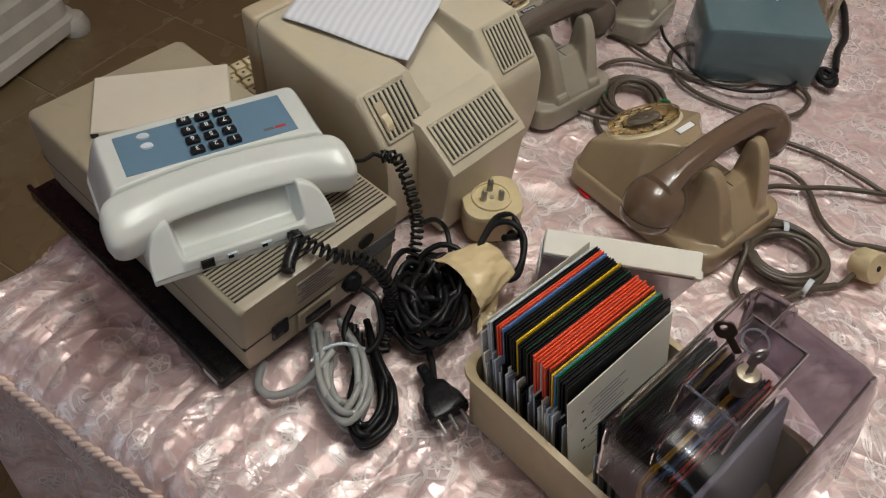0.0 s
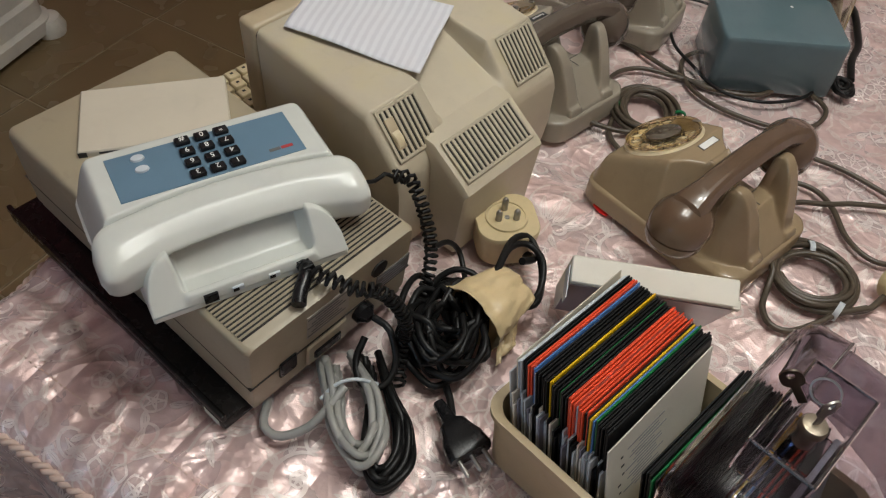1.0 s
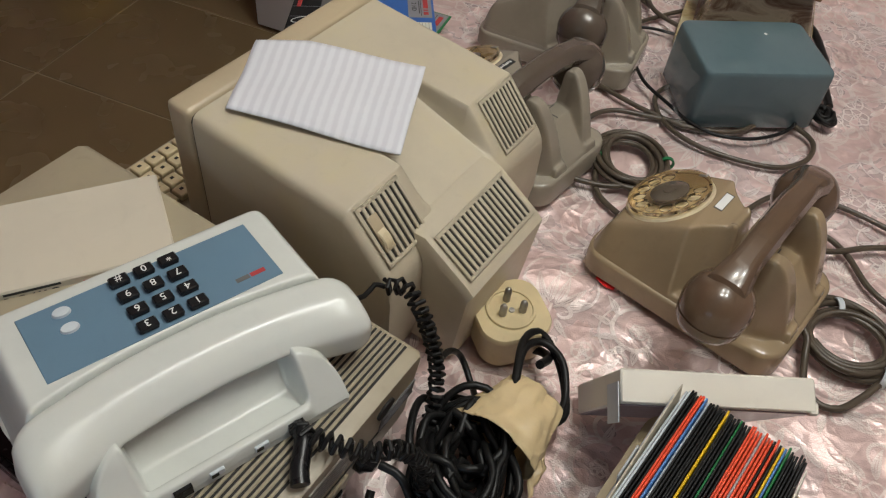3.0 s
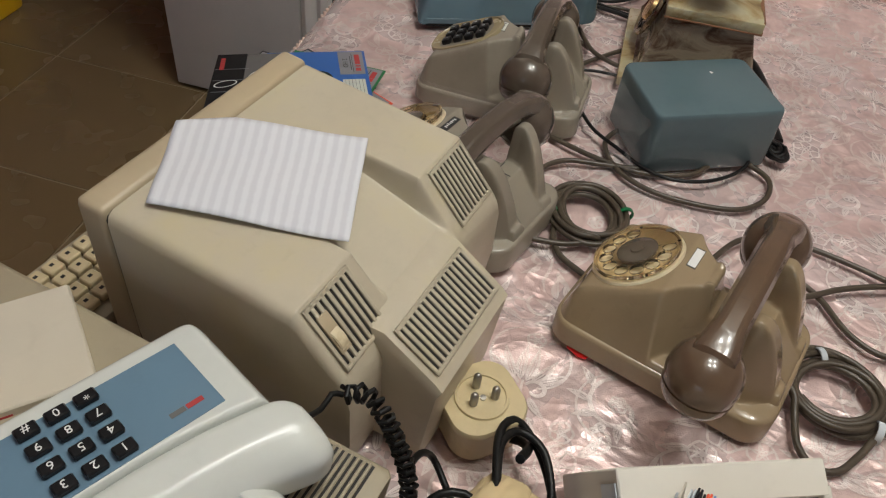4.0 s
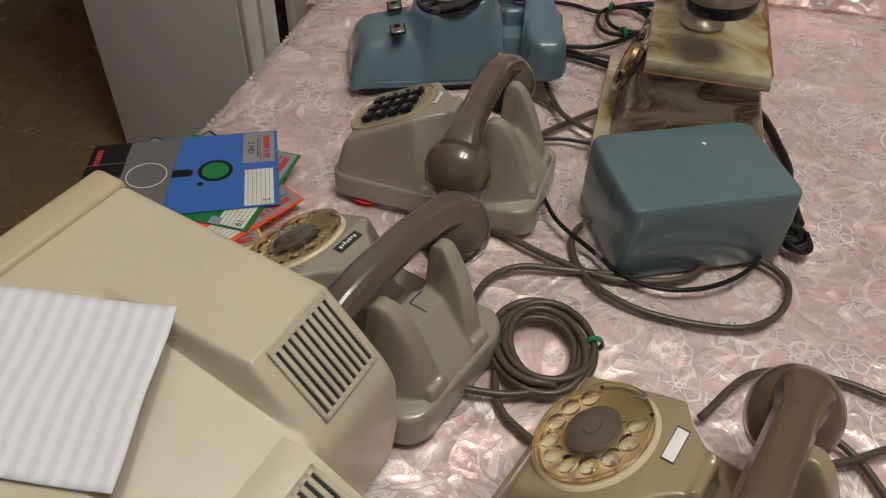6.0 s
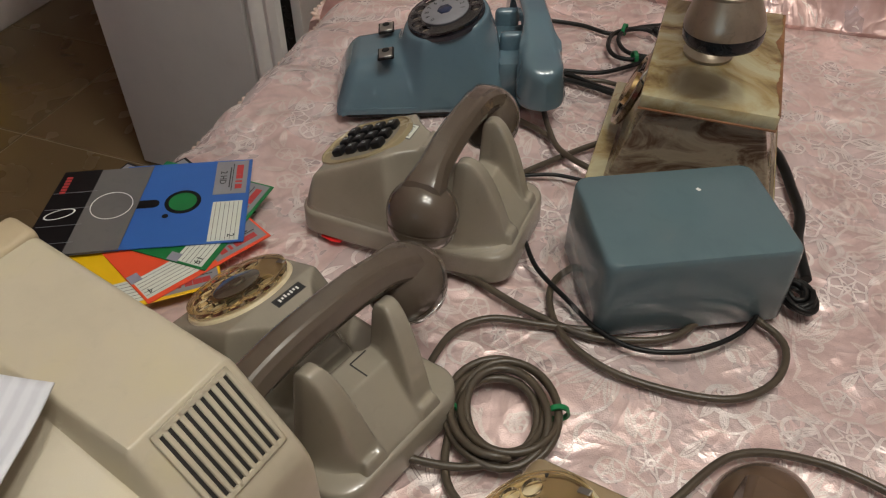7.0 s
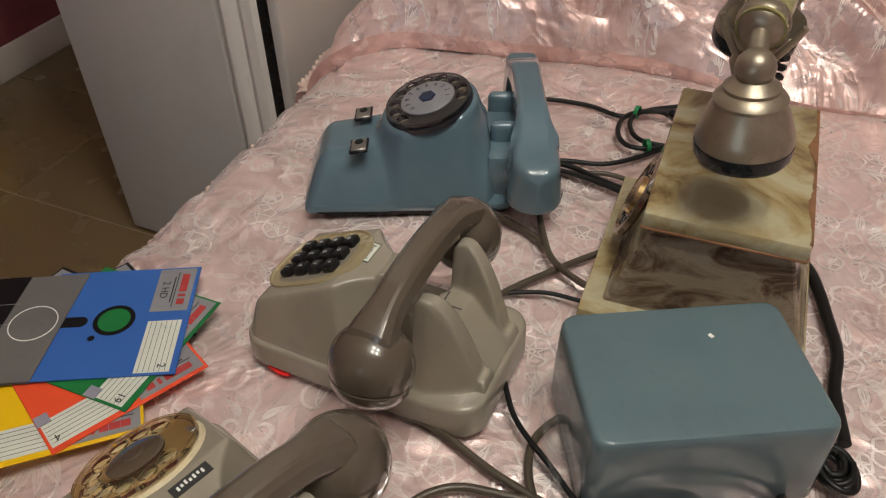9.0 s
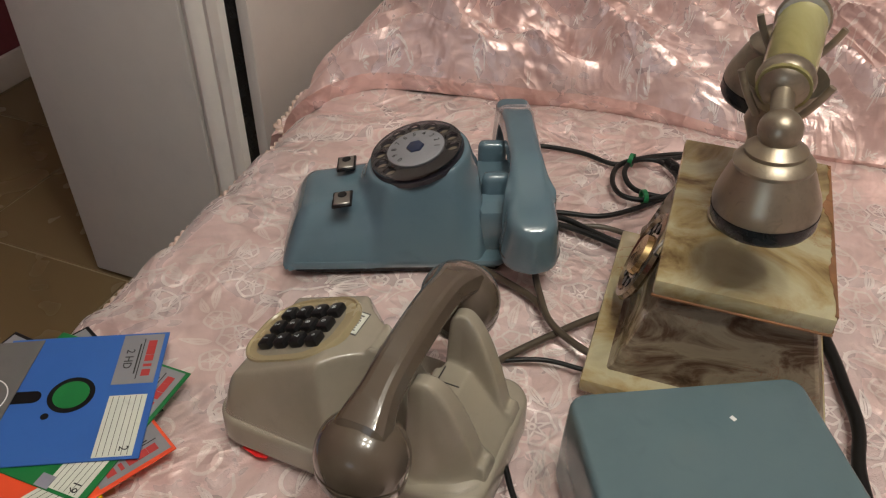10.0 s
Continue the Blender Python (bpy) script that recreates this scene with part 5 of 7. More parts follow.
brown_phone = desk_phone(pose(0.396, 0.884, 0, 0, 0, 50.6) @ Matrix.Diagonal((1.13, 1, 1.02, 1)), BROWN, BROWNSET, "brown plastic rotary dial telephone with dark brown handset", False, PRINTWHITE)
dial_phone = desk_phone(pose(0.185, 1.090, 0, 0, 0, 51) @ Matrix.Diagonal((1.05, 1, 1, 1)), GREY, GREYSET, "grey plastic rotary dial telephone with darker handset", False, PRINTBLACK)
key_phone = desk_phone(pose(0.277, 1.304, 0, 0, 0, 66.5) @ Matrix.Diagonal((0.93, 1, 1, 1)), GREY, GREYSET, "grey plastic push-button telephone with darker handset", True, PRINTBLACK)



def wrap_point(u, v):
    """Loose clear film standing round the push-button telephone's lower body."""
    a = 2 * math.pi * u
    c, s = math.cos(a), math.sin(a)
    k = 1 / (abs(c) ** 5 + abs(s) ** 5) ** 0.2
    w = noise.noise((c * 3.1, s * 3.1, v * 1.5)) + 0.5 * noise.noise((c * 8, s * 8, v * 3 + 4))
    o = 0.0040 + 0.0045 * w + 0.004 * (1 - v)
    return Vector(((0.0625 + o) * c * k, (0.106 + o) * s * k - 0.001, 0.003 + (0.030 + 0.010 * noise.noise((c * 2, s * 2, 9.0))) * v))


part("film", grid_mesh(spaced([(0, 1, 0.006)]), spaced([(0, 1, 0.12)]), wrap_point), FILM, key_phone, "clear wrapping film")

# ---- blue telephone ----
blu = thing("wall_telephone", pose(0.285, 1.555, 0, 0, 0, 2), "blue-grey plastic rotary telephone with side handset", "telephone", "vintage desk telephones")


def blue_height(x, y):
    """A low shell that swells up to a round dial turret, rolled over at its long sides."""
    top = 0.056 + 0.026 * sst(-0.11, 0.04, x)
    z = smin(top, 0.008 + (0.0675 - abs(y)) * 2.1, 0.042)
    z = smin(z, 0.008 + (0.1145 + x) * 3.3, 0.060)
    z = smin(z, 0.010 + (0.118 - x) * 2.4, 0.020)
    d = math.hypot(x - 0.022, y + 0.006)
    face = 0.0985 + 0.260 * (x - 0.022) + 0.05 * (y + 0.006)
    z = smax(z, face - 3.6 * max(0.0, d - 0.0495), 0.022)
    z = smin(z, 0.006 + (0.0685 - abs(y)) * 4.2, 0.020)
    return z - 0.040 * sst(0.080, 0.092, x)


part("body", moulded(blue_height, -0.1125, 0.118, -0.0675, 0.0675, 0.0016, 0.006, 3), BLUE, blu, crease=75)
o = resample(rrect(0.112, 0.0665, 0.016, 10), 120)
part("lower_rim", fixed(loft([[Vector((x * k, y * k, z)) for x, y in o] for k, z in ((0.99, 0.006), (1.0, 0.0075), (1.0, 0.0105), (0.985, 0.013), (0.94, 0.0132))])), BLUE, blu)
part("base", slab_outline(resample(rrect(0.110, 0.064, 0.02, 8), 60), 0.0, 0.0075), BLACK, blu, "black base plate")
tilt = Matrix.Translation((0.022, -0.006, 0.0990)) @ Matrix.Rotation(radians(-14.6), 4, "Y") @ Matrix.Rotation(radians(3), 4, "X")
d = part("dial", fixed(lathe([(0.001, -0.004), (0.0465, -0.004), (0.0465, 0.001), (0.001, 0.001)], 56, tilt)), DIALDARK, blu, "dark dial plate")
for i in range(10):
    a = radians(-14 + 26.5 * i)
    part("number_spot", fixed(lathe([(0.001, 0.001), (0.0056, 0.001), (0.0056, 0.0014), (0.001, 0.0014)], 20, tilt @ Matrix.Translation((0.0362 * math.cos(a), 0.0362 * math.sin(a), 0)))), DIALGREY, d)
part("finger_wheel", finger_disc(0.0275, 0.0448, 0.0362, 0.0066, 0.0040, 0.0066, tilt, 10, -14.0, 26.5), WHEELSMOKE, blu, "smoky translucent finger wheel")
part("number_disc", fixed(lathe([(0.001, 0.001), (0.0285, 0.001), (0.0285, 0.0078), (0.0270, 0.0086), (0.001, 0.0086)], 48, tilt)), SILVER, d, "silver number disc")
for i in range(10):
    a = radians(-14 + 26.5 * i)
    text("digit", "1234567890"[i], 0.0078, tilt @ Matrix.Rotation(a, 4, "Z") @ Matrix.Translation((0.0215, 0, 0.0087)) @ Matrix.Rotation(radians(-90), 4, "Z"), PRINTBLACK, d)
part("hub", fixed(lathe([(0.001, 0.0086), (0.0090, 0.0086), (0.0085, 0.0105), (0.001, 0.011)], 6, tilt)), HUBBLUE, d, "dark blue hub", smooth=False)
for y in (-0.052, 0.010):
    k = part("button_plate", rbox((0.0190, 0.0235, 0.0030), (0, 0, -0.0012), 0.0006, 1), BLACK, blu, "black framed button", m=pose(-0.050, y + 0.008, 0.0742, 0, -9, 0))
    part("button_cap", rbox((0.0158, 0.0198, 0.0026), (0, 0, 0.0), 0.0008, 1), STEEL, k, "grey metal square")
    part("button", fixed(lathe([(0.001, 0.0012), (0.0046, 0.0012), (0.0042, 0.0020), (0.001, 0.0023)], 16, Matrix.Translation((0, 0.0045, 0)))), BLACK, k)
# handset of the blue telephone, across its end: a waisted bar, blunt at the far end, with a flared cup at the near one
rings = []
for i in range(61):
    t = i / 60
    e = 2 * t - 1
    y = e * 0.114
    near, far = sst(-0.15, -0.80, e), sst(0.35, 0.85, e)
    w_top = 0.0155 + 0.0075 * near + 0.0030 * far
    w_low = 0.0165 + 0.0120 * near + 0.0045 * far
    hi = 0.1060 - 0.024 * near - 0.012 * far ** 2
    lo = 0.0840 - 0.054 * sst(-0.52, -0.70, e) - 0.044 * sst(0.58, 0.74, e)
    end = max(0.0, (-e - 0.74) / 0.26) if e < 0 else max(0.0, (e - 0.84) / 0.16)
    k = math.sqrt(max(0.0, 1 - end ** (2.3 if e < 0 else 5.0)))
    hi -= 0.016 * (1 - k)
    outline = resample([(-w_low, lo), (-w_low, lo + 0.006), (-w_top, hi - 0.004), (-w_top * 0.72, hi), (w_top * 0.72, hi), (w_top, hi - 0.004), (w_low, lo + 0.006), (w_low, lo)], 48)
    outline = [tuple(0.5 * outline[q][c] + 0.25 * (outline[q - 1][c] + outline[(q + 1) % 48][c]) for c in (0, 1)) for q in range(48)]
    rings.append([Vector((0.127 + x * (0.10 + 0.90 * k), y + 0.008, z)) for x, z in outline])
hs_blue = part("handset", fixed(loft(rings)), BLUE, blu, "blue-grey handset", crease=50)
part("cap_joint", fixed(hoop([(0.0262, -0.0007), (0.0288, -0.0007), (0.0288, 0.0007), (0.0262, 0.0007)], 40, Matrix.Translation((0.127, -0.0790, 0.0385)) @ Matrix.Diagonal((1.0, 0.92, 1, 1)))), DARKVENT, hs_blue, "dark joint of the cap")
for y in (0.035, -0.025):
    part("cradle_horn", rbox((0.030, 0.014, 0.042), (0.100, y + 0.012, 0.060), 0.0065, 3), BLUE, blu)
part("cradle_plate", rbox((0.05, 0.10, 0.05), (0.105, 0, 0.035), 0.008, 2), BLUE, blu)

# ---- teal plastic box in clear film ----
tb = thing("plastic_box", pose(0.5105, 1.213, 0.002, 0, 0, 6.5), "plain teal-grey plastic box wrapped in clear film", "box")
o = rrect(0.0848, 0.060, 0.011, 7)
rings = [[Vector((x * s, y * s, z)) for x, y in o] for s, z in ((1.01, 0.0), (1.022, 0.002), (1.018, 0.040), (1.008, 0.072), (1.003, 0.0775), (0.993, 0.0808), (0.975, 0.0826), (0.945, 0.0832), (0.5, 0.0836), (0.1, 0.0837))]
part("hood", fixed(loft(rings)), TEAL, tb)
part("chip_mark", rbox((0.003, 0.004, 0.0004), (0, 0, 0), 0.0, m=pose(0.0218, 0.0275, 0.0839, 0, 0, 30)), PRINTWHITE, tb, "tiny white chip", smooth=False)


def film_point(u, v):
    w = 0.012 * noise.noise((u * 5, v * 5, 3.3)) + 0.006 * noise.noise((u * 13, v * 13, 1.3))
    return Vector((-0.094 - 0.012 * math.sin(v * math.pi) + w * 0.6, -0.062 + 0.125 * u, 0.003 + 0.072 * (1 - v) + w * 0.4 * v))


part("film", grid_mesh(spaced([(0, 1, 0.04)]), spaced([(0, 1, 0.05)]), film_point), FILM, tb, "crumpled clear film")

# ---- onyx telephone ----
ony = thing("onyx_telephone", pose(0.586, 1.423, 0, 0, 0, -19.3), "ornate green onyx telephone with brass and nickel fittings", "telephone")
part("base_plate", rbox((0.192, 0.216, 0.015), (-0.008, -0.018, 0.0085), 0.003, 2), ONYX, ony, "pale green onyx base")
rings = []
for s, z in ((0.0, 0.0155), (0.15, 0.022), (1.0, 0.106)):
    hx, hy = 0.086 + (0.055 - 0.086) * s, 0.105 + (0.098 - 0.105) * s
    rings.append([Vector((x, y - 0.002, z)) for x, y in rrect(hx, hy, 0.003, 3)])
part("body", fixed(loft(rings)), ONYXDARK, ony, "dark banded onyx body", smooth=False)
part("top_plate", rbox((0.128, 0.216, 0.016), (0, 0, 0.1145), 0.003, 2), ONYX, ony, "polished green onyx top")
part("rough_edge", rbox((0.129, 0.003, 0.0030), (0, -0.1070, 0.1072), 0.001, 1), ROUGHSTONE, ony, "rough orange stone edge")
part("rough_edge", rbox((0.003, 0.21, 0.0040), (0.0636, 0, 0.1078), 0.001, 1), ROUGHSTONE, ony, "rough orange stone edge")
o = [(0.0642, -0.104 + 0.208 * i / 40) for i in range(41)] + [(0.0632 - 0.014 * max(0.0, noise.noise((i * 0.11, 4.2, 0.7))) - 0.004 * abs(noise.noise((i * 0.57, 0.4, 2.0))), 0.104 - 0.208 * i / 40) for i in range(41)]
part("rough_edge", slab_outline(o, 0.1190, 0.1229), ROUGHSTONE, ony, "rusty natural crust along the top", smooth=False)
dm = Matrix.Translation((-0.073, -0.020, 0.072)) @ Matrix.Rotation(radians(-69), 4, "Y")
d = part("dial", fixed(lathe([(0.001, 0.0), (0.040, 0.0), (0.043, 0.003), (0.041, 0.007), (0.036, 0.008), (0.034, 0.005), (0.001, 0.005)], 48, dm)), DIALMETAL, ony, "worn brass rotary dial")
part("dial_centre", fixed(lathe([(0.001, 0.005), (0.020, 0.005), (0.018, 0.010), (0.001, 0.011)], 36, dm)), BRASS, d)
for i in range(10):
    a = radians(30 * i + 20)
    part("finger_hole", fixed(lathe([(0.001, 0.0052), (0.0052, 0.0052), (0.0045, 0.0064), (0.001, 0.0066)], 14, dm @ Matrix.Translation((0.0275 * math.cos(a), 0.0275 * math.sin(a), 0)))), BLACK, d, "dark finger hole")
part("finger_stop", cord([dm @ Vector(p) for p in ((0.030, -0.032, 0.004), (0.038, -0.040, 0.010), (0.046, -0.034, 0.008), (0.044, -0.02, 0.004))], 0.0013), STEEL, ony, "bent wire stop")
# cradle post
part("post_base", fixed(lathe([(0.001, 0.122), (0.024, 0.122), (0.025, 0.126), (0.016, 0.130), (0.012, 0.136), (0.010, 0.150), (0.012, 0.20), (0.018, 0.215), (0.013, 0.235), (0.001, 0.236)], 32, Matrix.Translation((-0.010, -0.010, 0)))), PEWTER, ony, "nickel cradle post")


def onyx_handset():
    """Bell mouthpiece, ball joint, necked nickel fitting and an onyx grip; the other end repeats it."""
    inv = ony.matrix_basis.inverted()
    rim, ball, neck, tail = (inv @ Vector(p) for p in ((0.5535, 1.3400, 0.178), (0.5480, 1.3440, 0.250), (0.556, 1.374, 0.264), (0.5905, 1.449, 0.2815)))
    hsn = part("handset", sweep(smooth_path([neck, neck.lerp(tail, 0.5), tail], 0.01), 0.018, 20), ONYXOLIVE, ony, "green onyx handset grip")
    for end in (0, 1):
        flip = Matrix() if end == 0 else Matrix.Translation(neck + tail) @ Matrix.Diagonal((-1, -1, 1, 1)) @ Matrix.Translation((0, 0, -neck.z - tail.z + (tail.z - neck.z)))
        axis = (ball - rim).normalized()
        q = Vector((0, 0, 1)).rotation_difference(axis).to_matrix().to_4x4()
        m = flip @ Matrix.Translation(rim) @ q
        part("bell", fixed(lathe([(0.028, 0.016), (0.0350, 0.015), (0.0355, 0.019), (0.0340, 0.026), (0.0280, 0.042), (0.0255, 0.047), (0.0262, 0.050), (0.0230, 0.054), (0.0195, 0.056), (0.0200, 0.059), (0.013, 0.065), (0.006, 0.069)], 48, m)), PEWTER, hsn, "dull nickel bell mouthpiece")
        part("bell_rim", fixed(lathe([(0.001, 0.002), (0.026, 0.0), (0.0325, 0.002), (0.0350, 0.006), (0.0356, 0.015), (0.028, 0.016), (0.001, 0.016)], 48, m)), BLACK, hsn, "black rim")
        part("ball", fixed(lathe([(0.0005, -0.0142)] + [(0.0142 * math.sin(a * math.pi / 14), -0.0142 * math.cos(a * math.pi / 14)) for a in range(1, 14)] + [(0.0005, 0.0142)], 28, flip @ Matrix.Translation(ball))), PEWTER, hsn, "nickel ball joint")
        part("neck", sweep([flip @ p for p in smooth_path([ball, ball.lerp(neck, 0.6), neck], 0.004)], 0.0075, 14), PEWTER, hsn)
        d = (tail - neck).normalized()
        q = Vector((0, 0, 1)).rotation_difference(d).to_matrix().to_4x4()
        part("collar", fixed(lathe([(0.006, -0.006), (0.014, -0.003), (0.0185, 0.004), (0.0195, 0.009), (0.0185, 0.013), (0.0175, 0.014)], 28, flip @ Matrix.Translation(neck) @ q)), PEWTER, hsn, "nickel collar")
    # the leaf-shaped pan of the cradle, with a prong at each corner
    mid = neck.lerp(tail, 0.42)
    run = Vector((tail.x - neck.x, tail.y - neck.y, 0)).normalized()
    turn = Matrix.Translation(mid) @ Matrix.Rotation(math.atan2(run.y, run.x), 4, "Z") @ Matrix.Diagonal((1.30, 1.0, 1.0, 1.0))
    part("cradle_pan", fixed(lathe([(0.001, -0.034), (0.012, -0.033), (0.022, -0.027), (0.0275, -0.015), (0.0285, -0.014), (0.0275, -0.019), (0.022, -0.030), (0.012, -0.037), (0.001, -0.038)][::-1], 32, turn)), PEWTER, ony, "dark nickel cradle pan")
    across = Vector((run.y, -run.x, 0))
    for k in (0.06, 0.86):
        for s in (-1, 1):
            p = neck.lerp(tail, k)
            part("cradle_prong", cord([p + across * s * 0.012 + Vector((0, 0, -0.026)), p + across * s * 0.020 + Vector((0, 0, -0.014)), p + across * s * 0.0255 + Vector((0, 0, -0.004)), p + across * s * 0.029 + Vector((0, 0, 0.004))], 0.0027), PEWTER, ony, "short nickel prong")


onyx_handset()
part("curly_handset_cord", helix([ony.matrix_basis.inverted() @ Vector(p) for p in ((0.592, 1.452, 0.255), (0.602, 1.446, 0.236), (0.603, 1.442, 0.205), (0.600, 1.440, 0.165), (0.604, 1.448, 0.128))], 0.0065, 0.0028, 0.0080), BLACKCORD, ony, "black curly cord")


# ---- 5.25 inch floppy disks in a fan ----
def disk(x, y, z, ang, jacket, label, note, silver_at, label_at, hole=True, density=True):
    """silver_at and label_at: local corner places of the two labels, on the edge that faces away from the head slot."""
    f = thing("floppy_disk", pose(x, y, z, 0, 0, ang), label, "floppy disk", "fan of floppy disks")
    bm = rbox((0.133, 0.133, 0.0014), (0, 0, 0.0007), 0.0004, 1)
    part("jacket", bm, jacket, f)
    lx, ly, la = label_at
    lab = part("lined_label", rbox((0.060, 0.030, 0.0003), (0, 0, 0.00015), 0), LABEL, f, "lined paper label", smooth=False, m=pose(lx, ly, 0.0014, 0, 0, la))
    for i in range(6):
        part("line", rbox((0.058, 0.0004, 0.0001), (0, -0.011 + i * 0.0045, 0.00035), 0), PRINTBLACK, lab, smooth=False)
    text("number", note, 0.010, pose(-0.023, -0.007, 0.0004, 0, 0, 180), PRINTBLACK, lab)
    sx, sy, sa = silver_at
    sil = part("maker_label", rbox((0.056, 0.034, 0.0003), (0, 0, 0.00015), 0), SILVER, f, "silver label with red print", smooth=False, m=pose(sx, sy, 0.0014, 0, 0, sa))
    for i, w in enumerate((0.0072, 0.0030, 0.0070, 0.0086, 0.0076)):
        part("print_bar", rbox((w, 0.0070, 0.0002), (-0.0165 + 0.0083 * i, -0.0085, 0.0004), 0), PRINTRED, sil, "red print", smooth=False)
    part("print_bar", rbox((0.046, 0.0008, 0.0002), (0.0, -0.0015, 0.0004), 0), PRINTBLACK, sil, smooth=False)
    part("print_bar", rbox((0.034, 0.0012, 0.0002), (0.0, 0.001, 0.0004), 0), PRINTBLACK, sil, smooth=False)
    if density and not hole:
        part("protect_tab", rbox((0.011, 0.012, 0.0003), (-0.0605, -0.029, 0.00165), 0), NOTE, f, "grey blue write-protect sticker", smooth=False)
    if density:
        text("density", "2 HD", 0.010, pose(0, 0.0085, 0.0004, 0, 0, 180), PRINTBLACK, sil)
    if hole:
        part("hub_ring", fixed(lathe([(0.001, 0.0014), (0.0185, 0.0014), (0.0185, 0.0017), (0.001, 0.0017)], 40)), DISKBLACK, f, "black hub ring")
        part("hub_hole", fixed(lathe([(0.001, 0.0017), (0.0142, 0.0017), (0.0142, 0.0019), (0.001, 0.0019)], 40)), GREEN, f, "green centre showing through")
        part("index_hole", fixed(lathe([(0.001, 0.0014), (0.0032, 0.0014), (0.0032, 0.0017), (0.001, 0.0017)], 16, Matrix.Translation((-0.021, 0.015, 0)))), DISKBLACK, f)
        o = [(y, x + 0.040) for x, y in rrect(0.0165, 0.0062, 0.006, 6)]
        part("head_slot", slab_outline(o, 0.0014, 0.0017), DISKBLACK, f, "black head slot")
    return f


disk(-0.017, 1.309, 0.003, -26, DISKBLACK, "black floppy disk at the bottom of the fan", "7", (-0.036, 0.046, 0), (0.01, 0.0, 0), False, False)
disk(0.010, 1.246, 0.0048, 20.4, YELLOW, "yellow floppy disk in the fan on the bed", "98", (0.036, -0.046, 0), (-0.034, -0.046, 0), False)
disk(0.036, 1.275, 0.0066, 43, RED, "orange-red floppy disk in the fan on the bed", "4", (0.036, -0.046, 0), (-0.034, -0.046, 0), False)
disk(0.037, 1.307, 0.0084, -20.6 + 90, GREEN, "green floppy disk in the fan on the bed", "19", (0.036, -0.046, 0), (-0.034, -0.046, 0), False)
disk(0.033, 1.3195, 0.0104, 95.5, DISKBLUE, "blue floppy disk half out of its grey sleeve", "2", (0.036, -0.046, 0), (-0.034, -0.046, 0))
disk(0.015, 1.310, 0.0047, -45, DISKBLACK, "black floppy disk peeking out of the fan", "7", (-0.036, 0.046, 0), (0.01, 0.0, 0), False, False)
slv = thing("disk_sleeve", pose(-0.057, 1.307, 0.0104, 0, 0, 7), "black and grey card sleeve holding the blue disk", "disk sleeve")
o = [(-0.058, -0.064), (0.0365, -0.064), (0.0545, 0.066), (-0.038, 0.066)]
part("back_card", slab_outline(o, -0.0003, 0.0003), DISKGREY, slv, smooth=False)
part("front_card", slab_outline(o, 0.0018, 0.0024), DISKGREY, slv, smooth=False)
part("black_band", slab_outline([(-0.0585, -0.0645), (-0.016, -0.0645), (0.0005, 0.0665), (-0.0385, 0.0665)], 0.0024, 0.0028), DISKBLACK, slv, "black printed band", smooth=False)
for i in range(6):
    part("red_print", rbox((0.006, 0.0036, 0.0003), (-0.0345 + 0.0006 * i, 0.031 + 0.0048 * i, 0.0030), 0), PRINTRED, slv, "red print", smooth=False)
part("white_ring", fixed(hoop([(0.0205, 0.0024), (0.0205, 0.0028), (0.0214, 0.0028), (0.0214, 0.0024)], 48, Matrix.Translation((0.0196, 0.004, 0)))), PRINTWHITE, slv, "thin white ring")
part("white_oval", fixed(hoop([(0.0060, 0.0028), (0.0060, 0.0031), (0.0068, 0.0031), (0.0068, 0.0028)], 40, Matrix.Translation((-0.030, -0.004, 0)) @ Matrix.Rotation(radians(18), 4, "Z") @ Matrix.Diagonal((2.3, 1.0, 1, 1)))), PRINTWHITE, slv, "thin white oval")
bm = bmesh.new()
for i in range(4):
    rbox((0.044, 0.0005, 0.0003), (-0.030 + 0.003 * i, -0.048 + i * 0.026, 0.0030), 0, bm=bm)
part("print_bar", bm, SILVER, slv, "thin pale lines", smooth=False)

# ---- floppy box with its open lid ----
# local: x along the row of disks (towards the hinge), y across
FB = pose(0.199, 0.532, 0.0, 0, 0, -35.6) @ Matrix.Translation((0, 0.08, 0))
fb = thing("floppy_box", FB, "tan plastic floppy disk box with open smoked lid and keys", "disk box")
BL, BWH, BH = 0.27, 0.084, 0.086


def tray_ring(s, z, off=0.0):
    return [Vector((x + BL / 2, y, z)) for x, y in rrect(BL / 2 * s + off, BWH * s + off, 0.02, 7)]


rings = [tray_ring(0.95, 0.002), tray_ring(0.97, 0.006), tray_ring(1.0, 0.080), tray_ring(1.01, 0.080, 0.002), tray_ring(1.01, BH, 0.002), tray_ring(1.0, BH, -0.004), tray_ring(0.97, 0.012, -0.004)]
part("tray", fixed(loft(rings)), BOXTAN, fb, "tan plastic tray")
ledge = part("divider", rbox((0.009, 2 * BWH - 0.008, 0.036), (0.1425, 0, 0.030), 0.002), BOXTAN, fb)
# lid, standing open: its front wall lies on top, the flanged rim towards the disks
lw = 0.094
LID = [(0.150, 0.196), (0.156, 0.212), (0.162, 0.217), (0.186, 0.219), (0.187, 0.212), (0.250, 0.207), (0.260, 0.203), (0.265, 0.192), (0.276, 0.13), (0.284, 0.078)]


def lid_row(y, drop):
    return [Vector((x + drop * 0.2, y, z - drop)) for x, z in LID]


